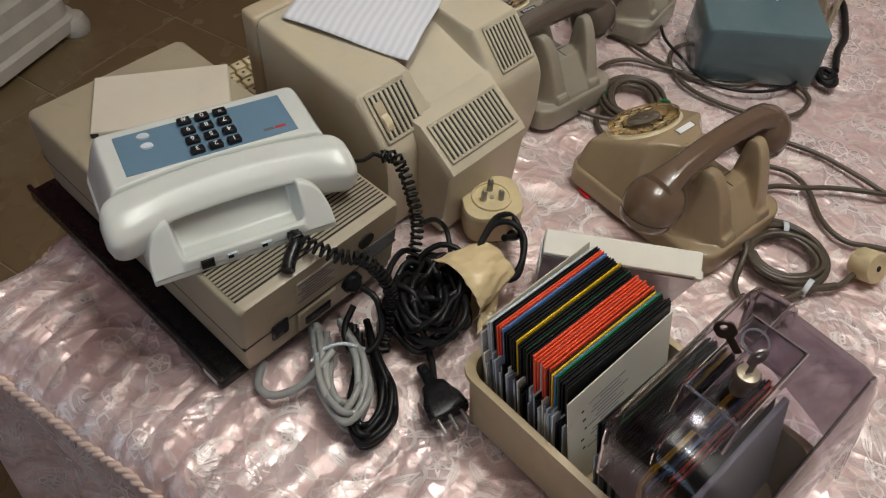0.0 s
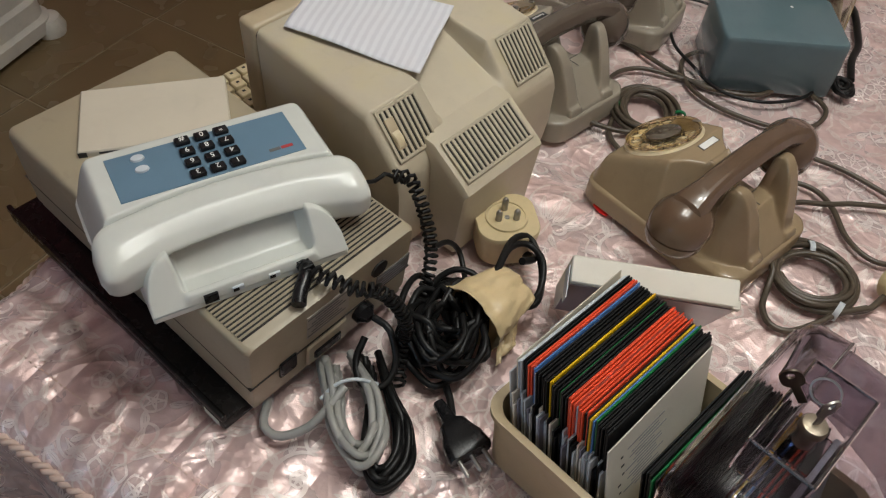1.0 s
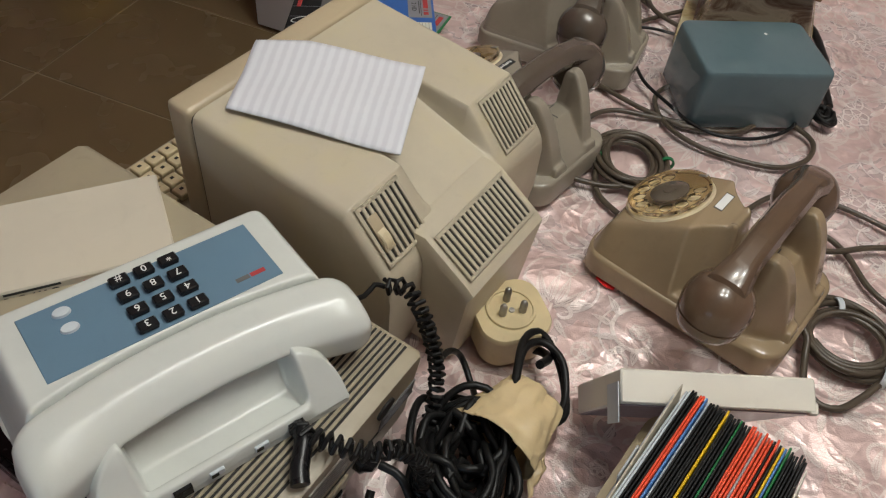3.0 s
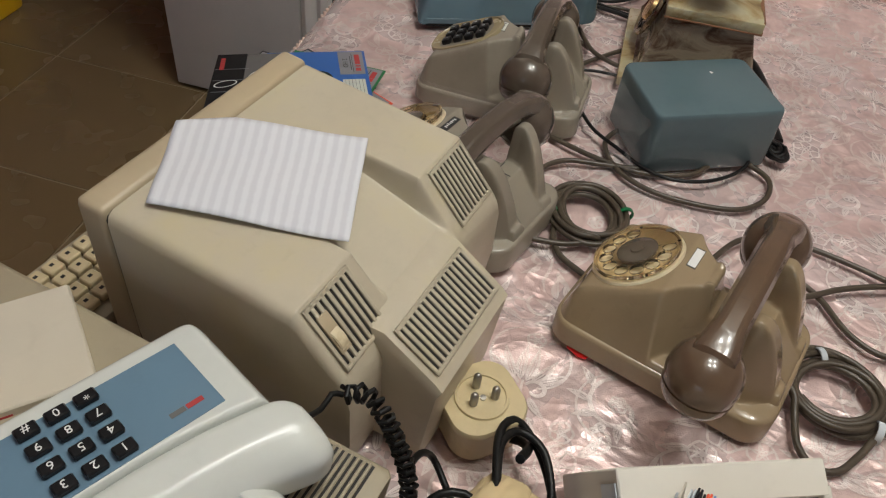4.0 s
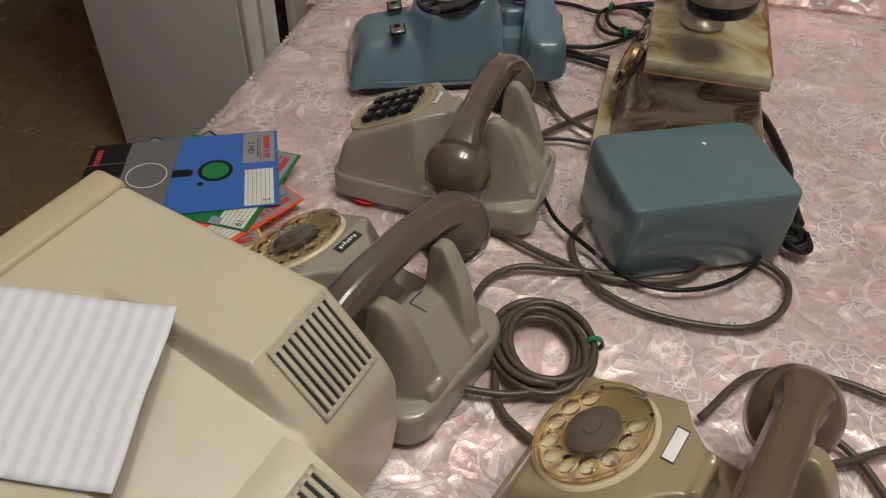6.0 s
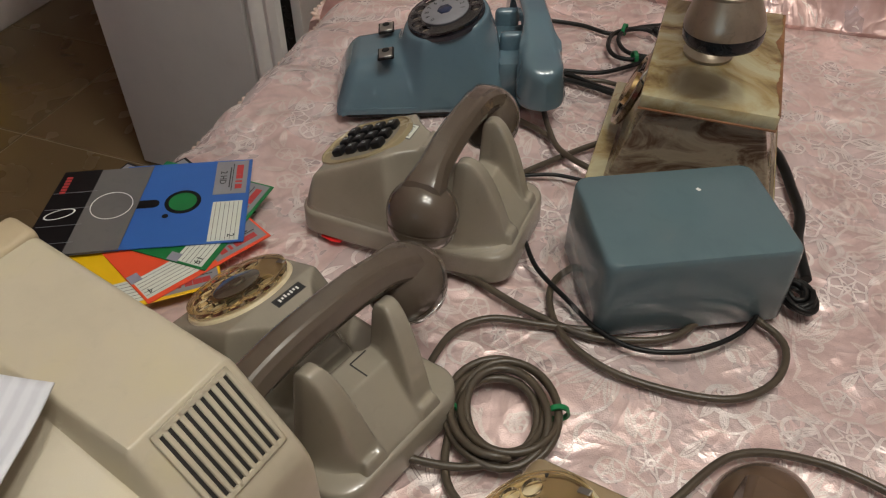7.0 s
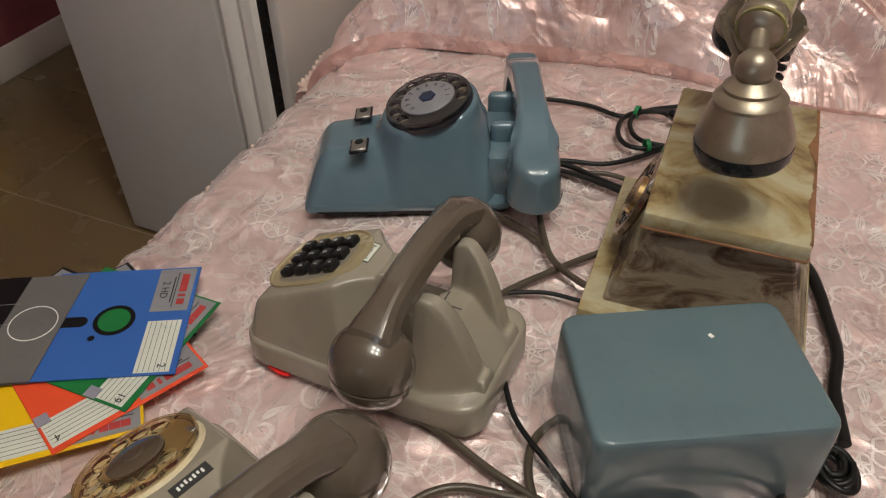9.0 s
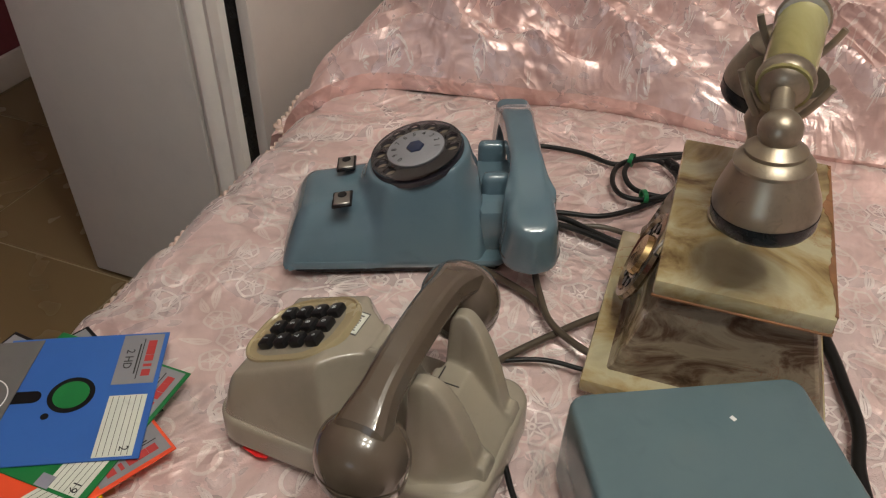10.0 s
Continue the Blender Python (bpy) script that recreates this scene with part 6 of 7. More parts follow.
lm = bmesh.new()
grid = [[lm.verts.new(p) for p in lid_row(y, d)] for y, d in ((-lw, 0.020), (-lw + 0.0035, 0.009), (-lw + 0.010, 0.0025), (-lw + 0.020, 0.0), (lw - 0.020, 0.0), (lw - 0.010, 0.0025), (lw - 0.0035, 0.009), (lw, 0.020))]
for r0, r1 in zip(grid, grid[1:]):
    for i in range(len(r0) - 1):
        lm.faces.new((r0[i], r0[i + 1], r1[i + 1], r1[i]))
for r in (grid[0], grid[-1]):
    low = [lm.verts.new((x, r[0].co.y, z)) for x, z in ((0.158, 0.135), (0.164, 0.135), (0.17, 0.134), (0.188, 0.130), (0.190, 0.130), (0.245, 0.105), (0.255, 0.100), (0.262, 0.095), (0.272, 0.085))]
    for i in range(8):
        lm.faces.new((r[i], r[i + 1], low[i + 1], low[i]))
    lm.faces.new((r[8], r[9], low[8]))
bmesh.ops.recalc_face_normals(lm, faces=lm.faces)
lidob = part("lid", lm, SMOKE, fb, "smoked clear plastic lid")
so = lidob.modifiers.new("thickness", "SOLIDIFY")
so.thickness, so.offset = 0.0022, 0


def lid_edge(points, r=0.0013):
    part("lid_rim", cord(points, r, 6), SMOKERIM, fb, "darker lid edge")


across = ((-lw, 0.020), (-lw + 0.0035, 0.009), (-lw + 0.010, 0.0025), (-lw + 0.020, 0.0), (0.0, 0.0), (lw - 0.020, 0.0), (lw - 0.010, 0.0025), (lw - 0.0035, 0.009), (lw, 0.020))
for k, wire in ((0, 0.0018), (3, 0.0012), (6, 0.0014)):
    x, z = LID[k]
    lid_edge([(x + d * 0.2, y, z - d) for y, d in across], wire)
for y in (-lw, lw):
    lid_edge([(0.154, y, 0.176), (0.156, y, 0.155), (0.158, y, 0.135)], 0.0016)
    lid_edge([(0.268, y, 0.172), (0.279, y, 0.112), (0.286, y, 0.072)], 0.0014)
# open lock housing on the rim
wx0, wx1, wy0, wy1, wz0, wz1 = 0.176, 0.219, -0.056, 0.028, 0.206, 0.243
for size, at in (((0.002, wy1 - wy0, wz1 - wz0), (wx0, (wy0 + wy1) / 2, (wz0 + wz1) / 2)), ((0.002, wy1 - wy0, wz1 - wz0), (wx1, (wy0 + wy1) / 2, (wz0 + wz1) / 2)),
                 ((wx1 - wx0, 0.002, wz1 - wz0), ((wx0 + wx1) / 2, wy0, (wz0 + wz1) / 2)), ((wx1 - wx0, 0.002, wz1 - wz0), ((wx0 + wx1) / 2, wy1, (wz0 + wz1) / 2))):
    part("lock_housing", rbox(size, at, 0.0006, 1), SMOKE, fb, "smoked lock housing wall")
for p, q in (((wx0, wy0), (wx1, wy0)), ((wx1, wy0), (wx1, wy1)), ((wx1, wy1), (wx0, wy1)), ((wx0, wy1), (wx0, wy0))):
    lid_edge([(*p, wz1), ((p[0] + q[0]) / 2, (p[1] + q[1]) / 2, wz1), (*q, wz1)], 0.0013)
    lid_edge([(*p, wz1), (*p, (wz0 + wz1) / 2), (*p, wz0)], 0.0012)
part("lock_plate", rbox((0.030, 0.036, 0.002), (0.199, -0.012, 0.211), 0.0008, 1), SMOKE, fb, "smoked lock plate")
lm = Matrix.Translation((0.199, -0.009, 0.227))
part("lock", fixed(lathe([(0.001, -0.022), (0.0068, -0.016), (0.0068, 0.0), (0.0092, 0.001), (0.0092, 0.005), (0.008, 0.0068), (0.004, 0.0078), (0.001, 0.0078)], 32, lm)), PEWTER, fb, "round steel cylinder lock")


def key_mesh(km):
    o = rrect(0.0080, 0.0105, 0.0078, 7)
    up = km @ Matrix.Translation((0, 0, 0.026)) @ Matrix.Rotation(radians(90), 4, "X")
    hole = [(x * 0.36, y * 0.30 + 0.004) for x, y in o]
    bm = bmesh.new()
    for z in (-0.0009, 0.0009):
        a = [bm.verts.new(up @ Vector((x, y, z))) for x, y in o]
        b = [bm.verts.new(up @ Vector((x, y, z))) for x, y in hole]
        for i in range(len(o)):
            k = (i + 1) % len(o)
            bm.faces.new((a[i], a[k], b[k], b[i]))
        if z < 0:
            first = (a, b)
        else:
            for u, v in ((first[0], a), (first[1], b)):
                for i in range(len(o)):
                    k = (i + 1) % len(o)
                    bm.faces.new((u[i], u[k], v[k], v[i]))
    rbox((0.0065, 0.0017, 0.022), (0, 0, 0.0055), 0.0003, 1, bm, km)
    return fixed(bm)


part("key", key_mesh(lm @ Matrix.Translation((0, 0, 0.004)) @ Matrix.Rotation(radians(60), 4, "Z") @ Matrix.Scale(0.85, 4)), STEEL, fb, "flat steel key in the lock")
part("key", key_mesh(lm @ Matrix.Translation((-0.016, 0.006, 0.012)) @ Matrix.Rotation(radians(35), 4, "Z") @ Matrix.Rotation(radians(-34), 4, "Y") @ Matrix.Scale(0.9, 4)), DARKSTEEL, fb, "flat key hanging on its ring")
part("key_ring", fixed(hoop([(0.0085, -0.0006), (0.0097, -0.0006), (0.0097, 0.0006), (0.0085, 0.0006)], 32, lm @ Matrix.Translation((-0.007, 0.004, 0.033)) @ Matrix.Rotation(radians(70), 4, "X"))), STEEL, fb, "thin wire ring")

# disks filed in the box: envelopes with coloured disks, standing across it
BK = DISKBLACK
PALETTE = [SLEEVE, SLEEVE, BK, BK, BK, RED, RED, PALEBLUE, SLEEVE, BK, BK, BK, BK, BK, BK, YELLOW, BK, BK, BK, BK, GREEN, BK, BK, BK, RED, RED, RED, RED, SLEEVE, RED, RED, RED, BK, RED, BK,
           YELLOW, PALEBLUE, GREEN, BK, BK, BK, BK, BK, BK]
WORD = {SLEEVE: "pale", DISKBLACK: "black", RED: "orange-red", PALEBLUE: "blue", YELLOW: "yellow", GREEN: "green"}


def filed(x, jacket, lean, lift, sleeve=True, half=0.0675):
    m = FB @ Matrix.Translation((x, 0.0055, 0.013)) @ Matrix.Rotation(radians(-1.6), 4, "Z") @ Matrix.Rotation(radians(lean), 4, "Y") @ Matrix.Translation((0, 0.0015 * math.sin(x * 700), 0))
    f = thing("filed_floppy_disk", m, WORD[jacket] + " floppy disk filed upright in the tan box", "floppy disk", "disks filed in the box")
    part("jacket", rbox((0.0016, 2 * half, 0.133), (0, 0, 0.0665 + lift), 0.0004, 1), jacket, f)
    if sleeve:
        part("sleeve", rbox((0.0018, 2 * half + 0.002, 0.080 + 0.030 * random.random()), (0.0, -0.003 - 0.005 * random.random(), 0.0450), 0.0005, 1), random.choice((SLEEVE, SLEEVE, NOTE, PAPER, DISKBLACK)), f, "paper sleeve")
    return f


for i, jk in enumerate(PALETTE):
    filed(0.0325 + 0.0021 * i, jk, -10 + 0.10 * math.sin(i * 1.7), 0.0008 * ((i * 7) % 4) + (0.0012 if jk in (RED, YELLOW) else 0.0) - (0.0015 if jk is SLEEVE else 0.0))
# low divider card with a tab, and a thin olive card behind it
tab = thing("divider_card", FB @ Matrix.Translation((0.0255, 0.0035, 0.013)) @ Matrix.Rotation(radians(-10), 4, "Y"), "pale blue plastic divider card with a raised tab", "divider", "disks filed in the box")
part("card", rbox((0.0016, 0.142, 0.118), (0, 0, 0.059), 0.0006, 1), SLEEVE, tab)
part("tab", rbox((0.0016, 0.030, 0.012), (0.0003, -0.006, 0.122), 0.0006, 1), SLEEVE, tab, "raised tab")
tab = thing("divider_card", FB @ Matrix.Translation((0.0295, 0.0055, 0.013)) @ Matrix.Rotation(radians(-10), 4, "Y"), "thin olive card divider between the disks", "divider", "disks filed in the box")
part("card", rbox((0.0012, 0.137, 0.134), (0, 0, 0.067), 0.0004, 1), CREAMCARD, tab)
env = thing("paper_envelope", FB @ Matrix.Translation((0.131, 0.002, 0.013)) @ Matrix.Rotation(radians(-12), 4, "Y"), "white paper disk envelope with small print", "envelope", "disks filed in the box")
part("paper", rbox((0.0012, 0.142, 0.126), (0, 0, 0.063), 0.0003, 1), PAPER, env)
for i in range(14):
    part("print_bar", rbox((0.0002, 0.05 - 0.012 * ((i * 5) % 3), 0.0014), (0.0007, -0.02 + 0.004 * (i % 2), 0.104 - i * 0.0050), 0), SILVER, env, smooth=False)
for i in range(5):
    part("print_mark", rbox((0.0002, 0.003 + 0.001 * (i % 2), 0.0025), (0.0007, -0.052 + 0.002 * (i % 3), 0.100 - i * 0.013), 0), PRINTBLACK, env, smooth=False)
REAR = {4: GREEN, 24: YELLOW, 25: YELLOW, 28: PALEBLUE, 31: RED, 33: RED}
for i in range(35):
    filed(0.160 + 0.0022 * i, REAR[i] if i in REAR else BK, -12 + 0.25 * math.sin(i * 1.3), -0.008 + 0.0010 * ((i * 5) % 4), i % 3 == 0)
part("divider", rbox((0.006, 0.160, 0.116), (0, 0, 0.058), 0.002), SLEEVE, fb, "pale grey plastic divider", m=Matrix.Translation((0.2445, 0, 0.013)) @ Matrix.Rotation(radians(-12), 4, "Y"))

# white carton behind the box
wc = thing("white_carton", pose(0.326, 0.722, 0.008, 27, 0, 1), "white cardboard disk carton standing on edge", "carton")
part("box", rbox((0.150, 0.026, 0.138), (0, 0, 0.069), 0.0015, 1), PAPER, wc)
# the white front's shade, painted as a lavender sheet
part("front_shade_sheet", rbox((0.147, 0.0010, 0.128), (0, -0.0136, 0.068), 0), SHADED_CARD, wc, "glossy sheet coloured with the carton front's lavender shade", smooth=False)
part("torn_corner", rbox((0.008, 0.010, 0.007), (0.073, -0.010, 0.134), 0.0015, 1), PAPER, wc, "torn card corner")
part("flap", rbox((0.0008, 0.030, 0.03), (-0.0765, -0.012, 0.122), 0, m=pose(0, 0, 0, 0, 0, 0)), SLEEVE, wc, "card end flap", smooth=False)

# ---- three-pin adapter ----
ad = thing("telephone_plug", pose(0.186, 0.790, 0.002, 0, 0, 20), "cream three-pin telephone plug standing pins up", "plug")
o = resample(rrect(0.035, 0.035, 0.022, 10), 64)
part("body", fixed(loft([[Vector((x * s, y * s, z)) for x, y in o] for s, z in ((0.90, 0.0), (0.93, 0.002), (0.98, 0.034), (1.0, 0.036), (1.0, 0.041), (0.97, 0.043), (0.5, 0.043))])), ADAPTER, ad)
part("raised_ring", fixed(lathe([(0.001, 0.043), (0.024, 0.043), (0.0235, 0.0455), (0.021, 0.0455), (0.0205, 0.044), (0.001, 0.044)], 40)), ADAPTER, ad)
for x, y, h in ((0.0, 0.011, 0.017), (-0.010, -0.004, 0.014), (0.010, -0.005, 0.014)):
    part("pin", fixed(lathe([(0.001, 0.0), (0.0036, 0.0), (0.0036, h - 0.003), (0.002, h), (0.001, h + 0.0005)], 14, Matrix.Translation((x, y, 0.044)))), STEEL, ad, "metal pin")
part("screw", fixed(lathe([(0.001, 0.044), (0.003, 0.044), (0.0026, 0.0455), (0.001, 0.0457)], 14, Matrix.Translation((0, -0.002, 0)))), STEEL, ad, "screw head")

# ---- cords and cables ----
def owned(ob, owner):
    """Make a world-space mesh a part of the thing it is plugged into."""
    ob.parent = owner
    ob.matrix_parent_inverse = owner.matrix_basis.inverted()
    return ob


def lie(x, y):
    """Height of the cover at a place in the room."""
    return max(0.0, cover_height(x * FX + y * FY, x * LX + y * LY) - 0.004)


def cable(name, pts, r, material, label, z=None, step=0.006, owner=None):
    pts = [(p[0], p[1], (z if z is not None else r + 0.001) + lie(p[0], p[1]) if len(p) == 2 else p[2]) for p in pts]
    ob = part(name, cord(pts, r, 10, step), material, None, label)
    return owned(ob, owner)


def ring_cable(name, centre, r, loops, wire, material, label, tail=None, squash=1.0, seed=1, owner=None, phase=0.0):
    """Several turns of cord side by side and over one another."""
    pts, n = [], 18
    for i in range(loops * n + 1):
        a = 2 * math.pi * i / n + phase
        k = i / n
        rr = r * (1.0 + 0.17 * math.sin(k * 2.3 + seed * 1.7) + 0.03 * math.sin(i * 0.8 + seed))
        cx, cy = centre[0] + 0.10 * r * math.sin(k * 3.3 + seed), centre[1] + 0.10 * r * math.cos(k * 2.7)
        pts.append((cx + rr * math.cos(a), cy + squash * rr * math.sin(a), wire + 0.002 + wire * (1.0 + 1.0 * math.sin(k * 4.1 + 0.5 * math.sin(a * 2 + seed)) + 0.25 * k)))
    pts += tail or []
    ob = part(name, cord(pts, wire, 10, 0.006), material, None, label)
    return owned(ob, owner)


GREYBR = "brown-grey telephone cord lying on the satin cover"
cable("telephone_cord", [(0.291, 1.233), (0.326, 1.214), (0.374, 1.173), (0.423, 1.143), (0.462, 1.136), (0.500, 1.140), (0.535, 1.165)], 0.0034, BROWNCORD, GREYBR, owner=key_phone)
cable("telephone_cord", [(0.268, 1.06, 0.006), (0.289, 1.116), (0.310, 1.149), (0.342, 1.163), (0.383, 1.156), (0.423, 1.149), (0.455, 1.150), (0.48, 1.162), (0.51, 1.18)], 0.0034, BROWNCORD, GREYBR, owner=dial_phone)
cable("telephone_cord", [(0.445, 1.235), (0.426, 1.229), (0.401, 1.204), (0.397, 1.165), (0.412, 1.129), (0.445, 1.099), (0.495, 1.079), (0.537, 1.074), (0.572, 1.090), (0.591, 1.117), (0.591, 1.140), (0.57, 1.17)], 0.0034, BROWNCORD, GREYBR, owner=key_phone)
cable("black_cord", [(0.372, 1.285), (0.379, 1.266), (0.388, 1.222), (0.412, 1.180), (0.432, 1.147), (0.461, 1.124), (0.499, 1.119), (0.535, 1.128), (0.566, 1.147), (0.590, 1.178)], 0.0024, BLACKCORD, "thin black cord round the teal box", 0.009, owner=key_phone)
cable("telephone_cord", [(0.375, 1.36), (0.385, 1.371), (0.427, 1.398), (0.476, 1.426), (0.53, 1.45)], 0.0034, BROWNCORD, GREYBR, owner=key_phone)
cable("black_cord", [(0.375, 1.366), (0.388, 1.370), (0.422, 1.371), (0.455, 1.360)], 0.0022, BLACKCORD, "thin black cord between the telephones", owner=key_phone)
cable("telephone_cord", [(0.425, 1.51), (0.422, 1.487), (0.424, 1.447), (0.431, 1.409), (0.457, 1.376), (0.48, 1.365)], 0.0034, BROWNCORD, "brown-grey telephone cord", 0.010, owner=blu)
cable("black_cord", [(0.42, 1.725), (0.456, 1.721), (0.499, 1.707), (0.535, 1.683), (0.572, 1.698), (0.618, 1.707), (0.66, 1.70)], 0.003, BLACKCORD, "black cord", owner=ony)
cable("looped_cord", [(0.64, 1.70), (0.600, 1.690), (0.560, 1.688), (0.535, 1.672), (0.524, 1.640), (0.530, 1.614), (0.554, 1.606), (0.585, 1.618), (0.60, 1.65), (0.585, 1.685), (0.556, 1.684), (0.541, 1.660), (0.545, 1.628), (0.572, 1.612), (0.61, 1.61)], 0.003, BLACKCORD, "looped black cord with green ties", 0.008, owner=ony)
for x, y, a in ((0.553, 1.683, 60), (0.553, 1.609, 100)):
    owned(part("cable_tie", fixed(hoop([(0.0065, -0.0025), (0.0082, -0.0025), (0.0082, 0.0025), (0.0065, 0.0025)], 16, pose(x, y, 0.010, 90, 0, a))), GREENTIE, None, "green wire tie"), ony)
owned(part("cord_plug", fixed(sweep(smooth_path([(0.594, 1.676, 0.012), (0.600, 1.664, 0.012), (0.607, 1.652, 0.012)], 0.004), 0.0065, 12)), BLACK, None, "black round plug"), ony)
cable("black_cord", [(0.42, 1.585), (0.458, 1.586), (0.500, 1.580), (0.539, 1.593), (0.574, 1.613), (0.61, 1.63)], 0.003, BLACKCORD, "black cord", owner=blu)
cable("black_cord", [(0.42, 1.585), (0.462, 1.569), (0.489, 1.547), (0.518, 1.527), (0.56, 1.515)], 0.0032, BLACKCORD, "black cord", 0.008, owner=blu)
cable("black_cord", [(0.42, 1.572), (0.461, 1.558), (0.494, 1.538), (0.520, 1.520), (0.56, 1.505)], 0.0032, BLACKCORD, "black cord", 0.007, owner=blu)
cable("telephone_cord", [(0.43, 1.575), (0.465, 1.562), (0.497, 1.562), (0.522, 1.551), (0.55, 1.53)], 0.003, BROWNCORD, "brown-grey cord", owner=blu)
cable("telephone_cord", [(0.36, 1.50), (0.380, 1.484), (0.414, 1.453), (0.428, 1.43)], 0.0034, BROWNCORD, "brown-grey cord", owner=blu)
cable("thick_cord", [(0.655, 1.46), (0.672, 1.409), (0.673, 1.375), (0.670, 1.346), (0.664, 1.299), (0.648, 1.258), (0.638, 1.206)], 0.0055, BLACKCORD, "thick black cord", owner=ony)
ring_cable("cord_coil", (0.622, 1.184), 0.0135, 5, 0.0027, BLACKCORD, "small coil of black cord", None, 1.35, 3, owner=tb)
ring_cable("cord_coil", (0.621, 1.187), 0.0085, 4, 0.0027, BLACKCORD, "small coil of black cord", None, 1.4, 5, owner=tb)
cable("telephone_cord", [(0.49, 0.90, 0.01), (0.527, 0.927), (0.564, 0.933), (0.604, 0.942), (0.660, 0.945), (0.75, 0.94)], 0.0034, BROWNCORD, GREYBR, 0.009, owner=brown_phone)
cable("telephone_cord", [(0.82, 0.84), (0.74, 0.90), (0.669, 0.954), (0.638, 0.980), (0.585, 1.014), (0.52, 1.02, 0.008), (0.46, 0.98, 0.008)], 0.0034, BROWNCORD, GREYBR, owner=brown_phone)
cable("telephone_cord", [(0.50, 0.97, 0.006), (0.55, 0.965), (0.573, 0.936), (0.584, 0.885), (0.609, 0.855), (0.655, 0.852), (0.76, 0.83)], 0.0034, BROWNCORD, GREYBR, owner=brown_phone)
coil = ring_cable("coiled_telephone_cord", (0.345, 1.060), 0.037, 5, 0.0034, BROWNCORD, "coiled brown-grey telephone cord held by green ties", [(0.345, 1.016, 0.01), (0.309, 1.012, 0.008), (0.265, 1.021, 0.010), (0.25, 1.03, 0.012)], 1.18, 1, owner=dial_phone, phase=-1.6)
cable("telephone_cord", [(0.303, 1.045), (0.299, 1.02), (0.303, 0.995), (0.325, 0.965)], 0.0034, BROWNCORD, GREYBR, owner=brown_phone)
for x, y, a in ((0.301, 1.062, 0), (0.389, 1.058, 0)):
    t = part("cable_tie", fixed(hoop([(0.0075, -0.0022), (0.0095, -0.0022), (0.0095, 0.0022), (0.0075, 0.0022)], 16, pose(x, y, 0.010, 90, 0, a))), GREENTIE, None, "green tie")
    owned(t, coil)
coil = ring_cable("coiled_telephone_cord", (0.533, 0.808), 0.042, 5, 0.0036, BROWNCORD, "coiled dark telephone cord with white ties", [(0.482, 0.786, 0.009), (0.474, 0.757, 0.006), (0.480, 0.735, 0.006), (0.500, 0.730, 0.006), (0.528, 0.745, 0.007), (0.553, 0.762, 0.010), (0.585, 0.775, 0.012)], 0.95, 2, owner=brown_phone, phase=3.3)
cable("telephone_cord", [(0.55, 0.765, 0.008), (0.585, 0.775, 0.008), (0.606, 0.795, 0.010), (0.614, 0.805, 0.012)], 0.0036, BROWNCORD, GREYBR, owner=brown_phone)
for x, y, a in ((0.534, 0.850, 90), (0.553, 0.765, 60)):
    t = part("cable_tie", fixed(hoop([(0.0095, -0.003), (0.0112, -0.003), (0.0112, 0.003), (0.0095, 0.003)], 16, pose(x, y, 0.010, 90, 0, a))), SLEEVE, None, "white tie")
    owned(t, coil)
pl = thing("round_plug", pose(0.622, 0.808, 0.018, 62, 0, 40), "cream round telephone plug lying on the cover", "plug")
part("body", fixed(lathe([(0.001, -0.014), (0.017, -0.014), (0.019, -0.010), (0.019, 0.010), (0.0175, 0.013), (0.006, 0.0135), (0.001, 0.0135)], 36)), ADAPTER, pl)
part("screw_hole", fixed(lathe([(0.001, 0.0135), (0.0035, 0.0135), (0.0035, 0.0140), (0.001, 0.0140)], 16)), BLACK, pl, "dark screw hole")

# grey and black cable bundles by the drive
rnd = random.Random(5)
bundle = []
for n_, (mat, tone) in enumerate(((GREYCORD, "grey"), (BLACKCORD, "black"))):
    bundle.append(thing("computer_cable", pose(0.07, 0.54, 0.0), tone + " computer cable folded into a bundle on the cover", "cable", "bundled computer cables"))
    way = [(0.040, 0.584), (0.055, 0.548), (0.069, 0.514), (0.094, 0.490), (0.105, 0.514), (0.094, 0.552), (0.062, 0.592)] if n_ == 0 else [(0.076, 0.596), (0.092, 0.548), (0.098, 0.504), (0.114, 0.478), (0.131, 0.500), (0.126, 0.534), (0.108, 0.562), (0.088, 0.600)]
    cx, cy = (0.078, 0.542) if n_ == 0 else (0.104, 0.535)
    for i in range(9):
        k = 1.28 - 0.075 * i + rnd.uniform(-0.02, 0.02)
        pts = []
        for s, (x, y) in enumerate(way):
            q = k + rnd.uniform(-0.05, 0.05)
            pts.append((cx + (x - cx) * q, cy + (y - cy) * (0.5 + 0.5 * q), (0.010 if n_ == 0 else 0.005) + 0.0058 * ((i * 2 + s) % 5) * (1.0 if n_ == 0 else 0.6) * (0.7 if s in (0, len(way) - 1) else 1.0)))
        owned(part("loop", cord(pts, 0.0036 if n_ == 0 else 0.0036, 10, 0.005), mat), bundle[n_])
cable("lead", [(0.066, 0.552, 0.034), (0.056, 0.530, 0.030), (0.040, 0.514, 0.016), (0.018, 0.505, 0.008), (0.004, 0.508, 0.006), (-0.004, 0.518, 0.006), (-0.006, 0.54, 0.008)], 0.0042, GREYCORD, "grey computer cable from the drive", owner=bundle[0])
cable("white_tie", [(0.046, 0.540, 0.026), (0.058, 0.552, 0.036), (0.075, 0.560, 0.038), (0.094, 0.566, 0.026)], 0.0018, SLEEVE, "white wire tie round the grey cable", owner=bundle[0])
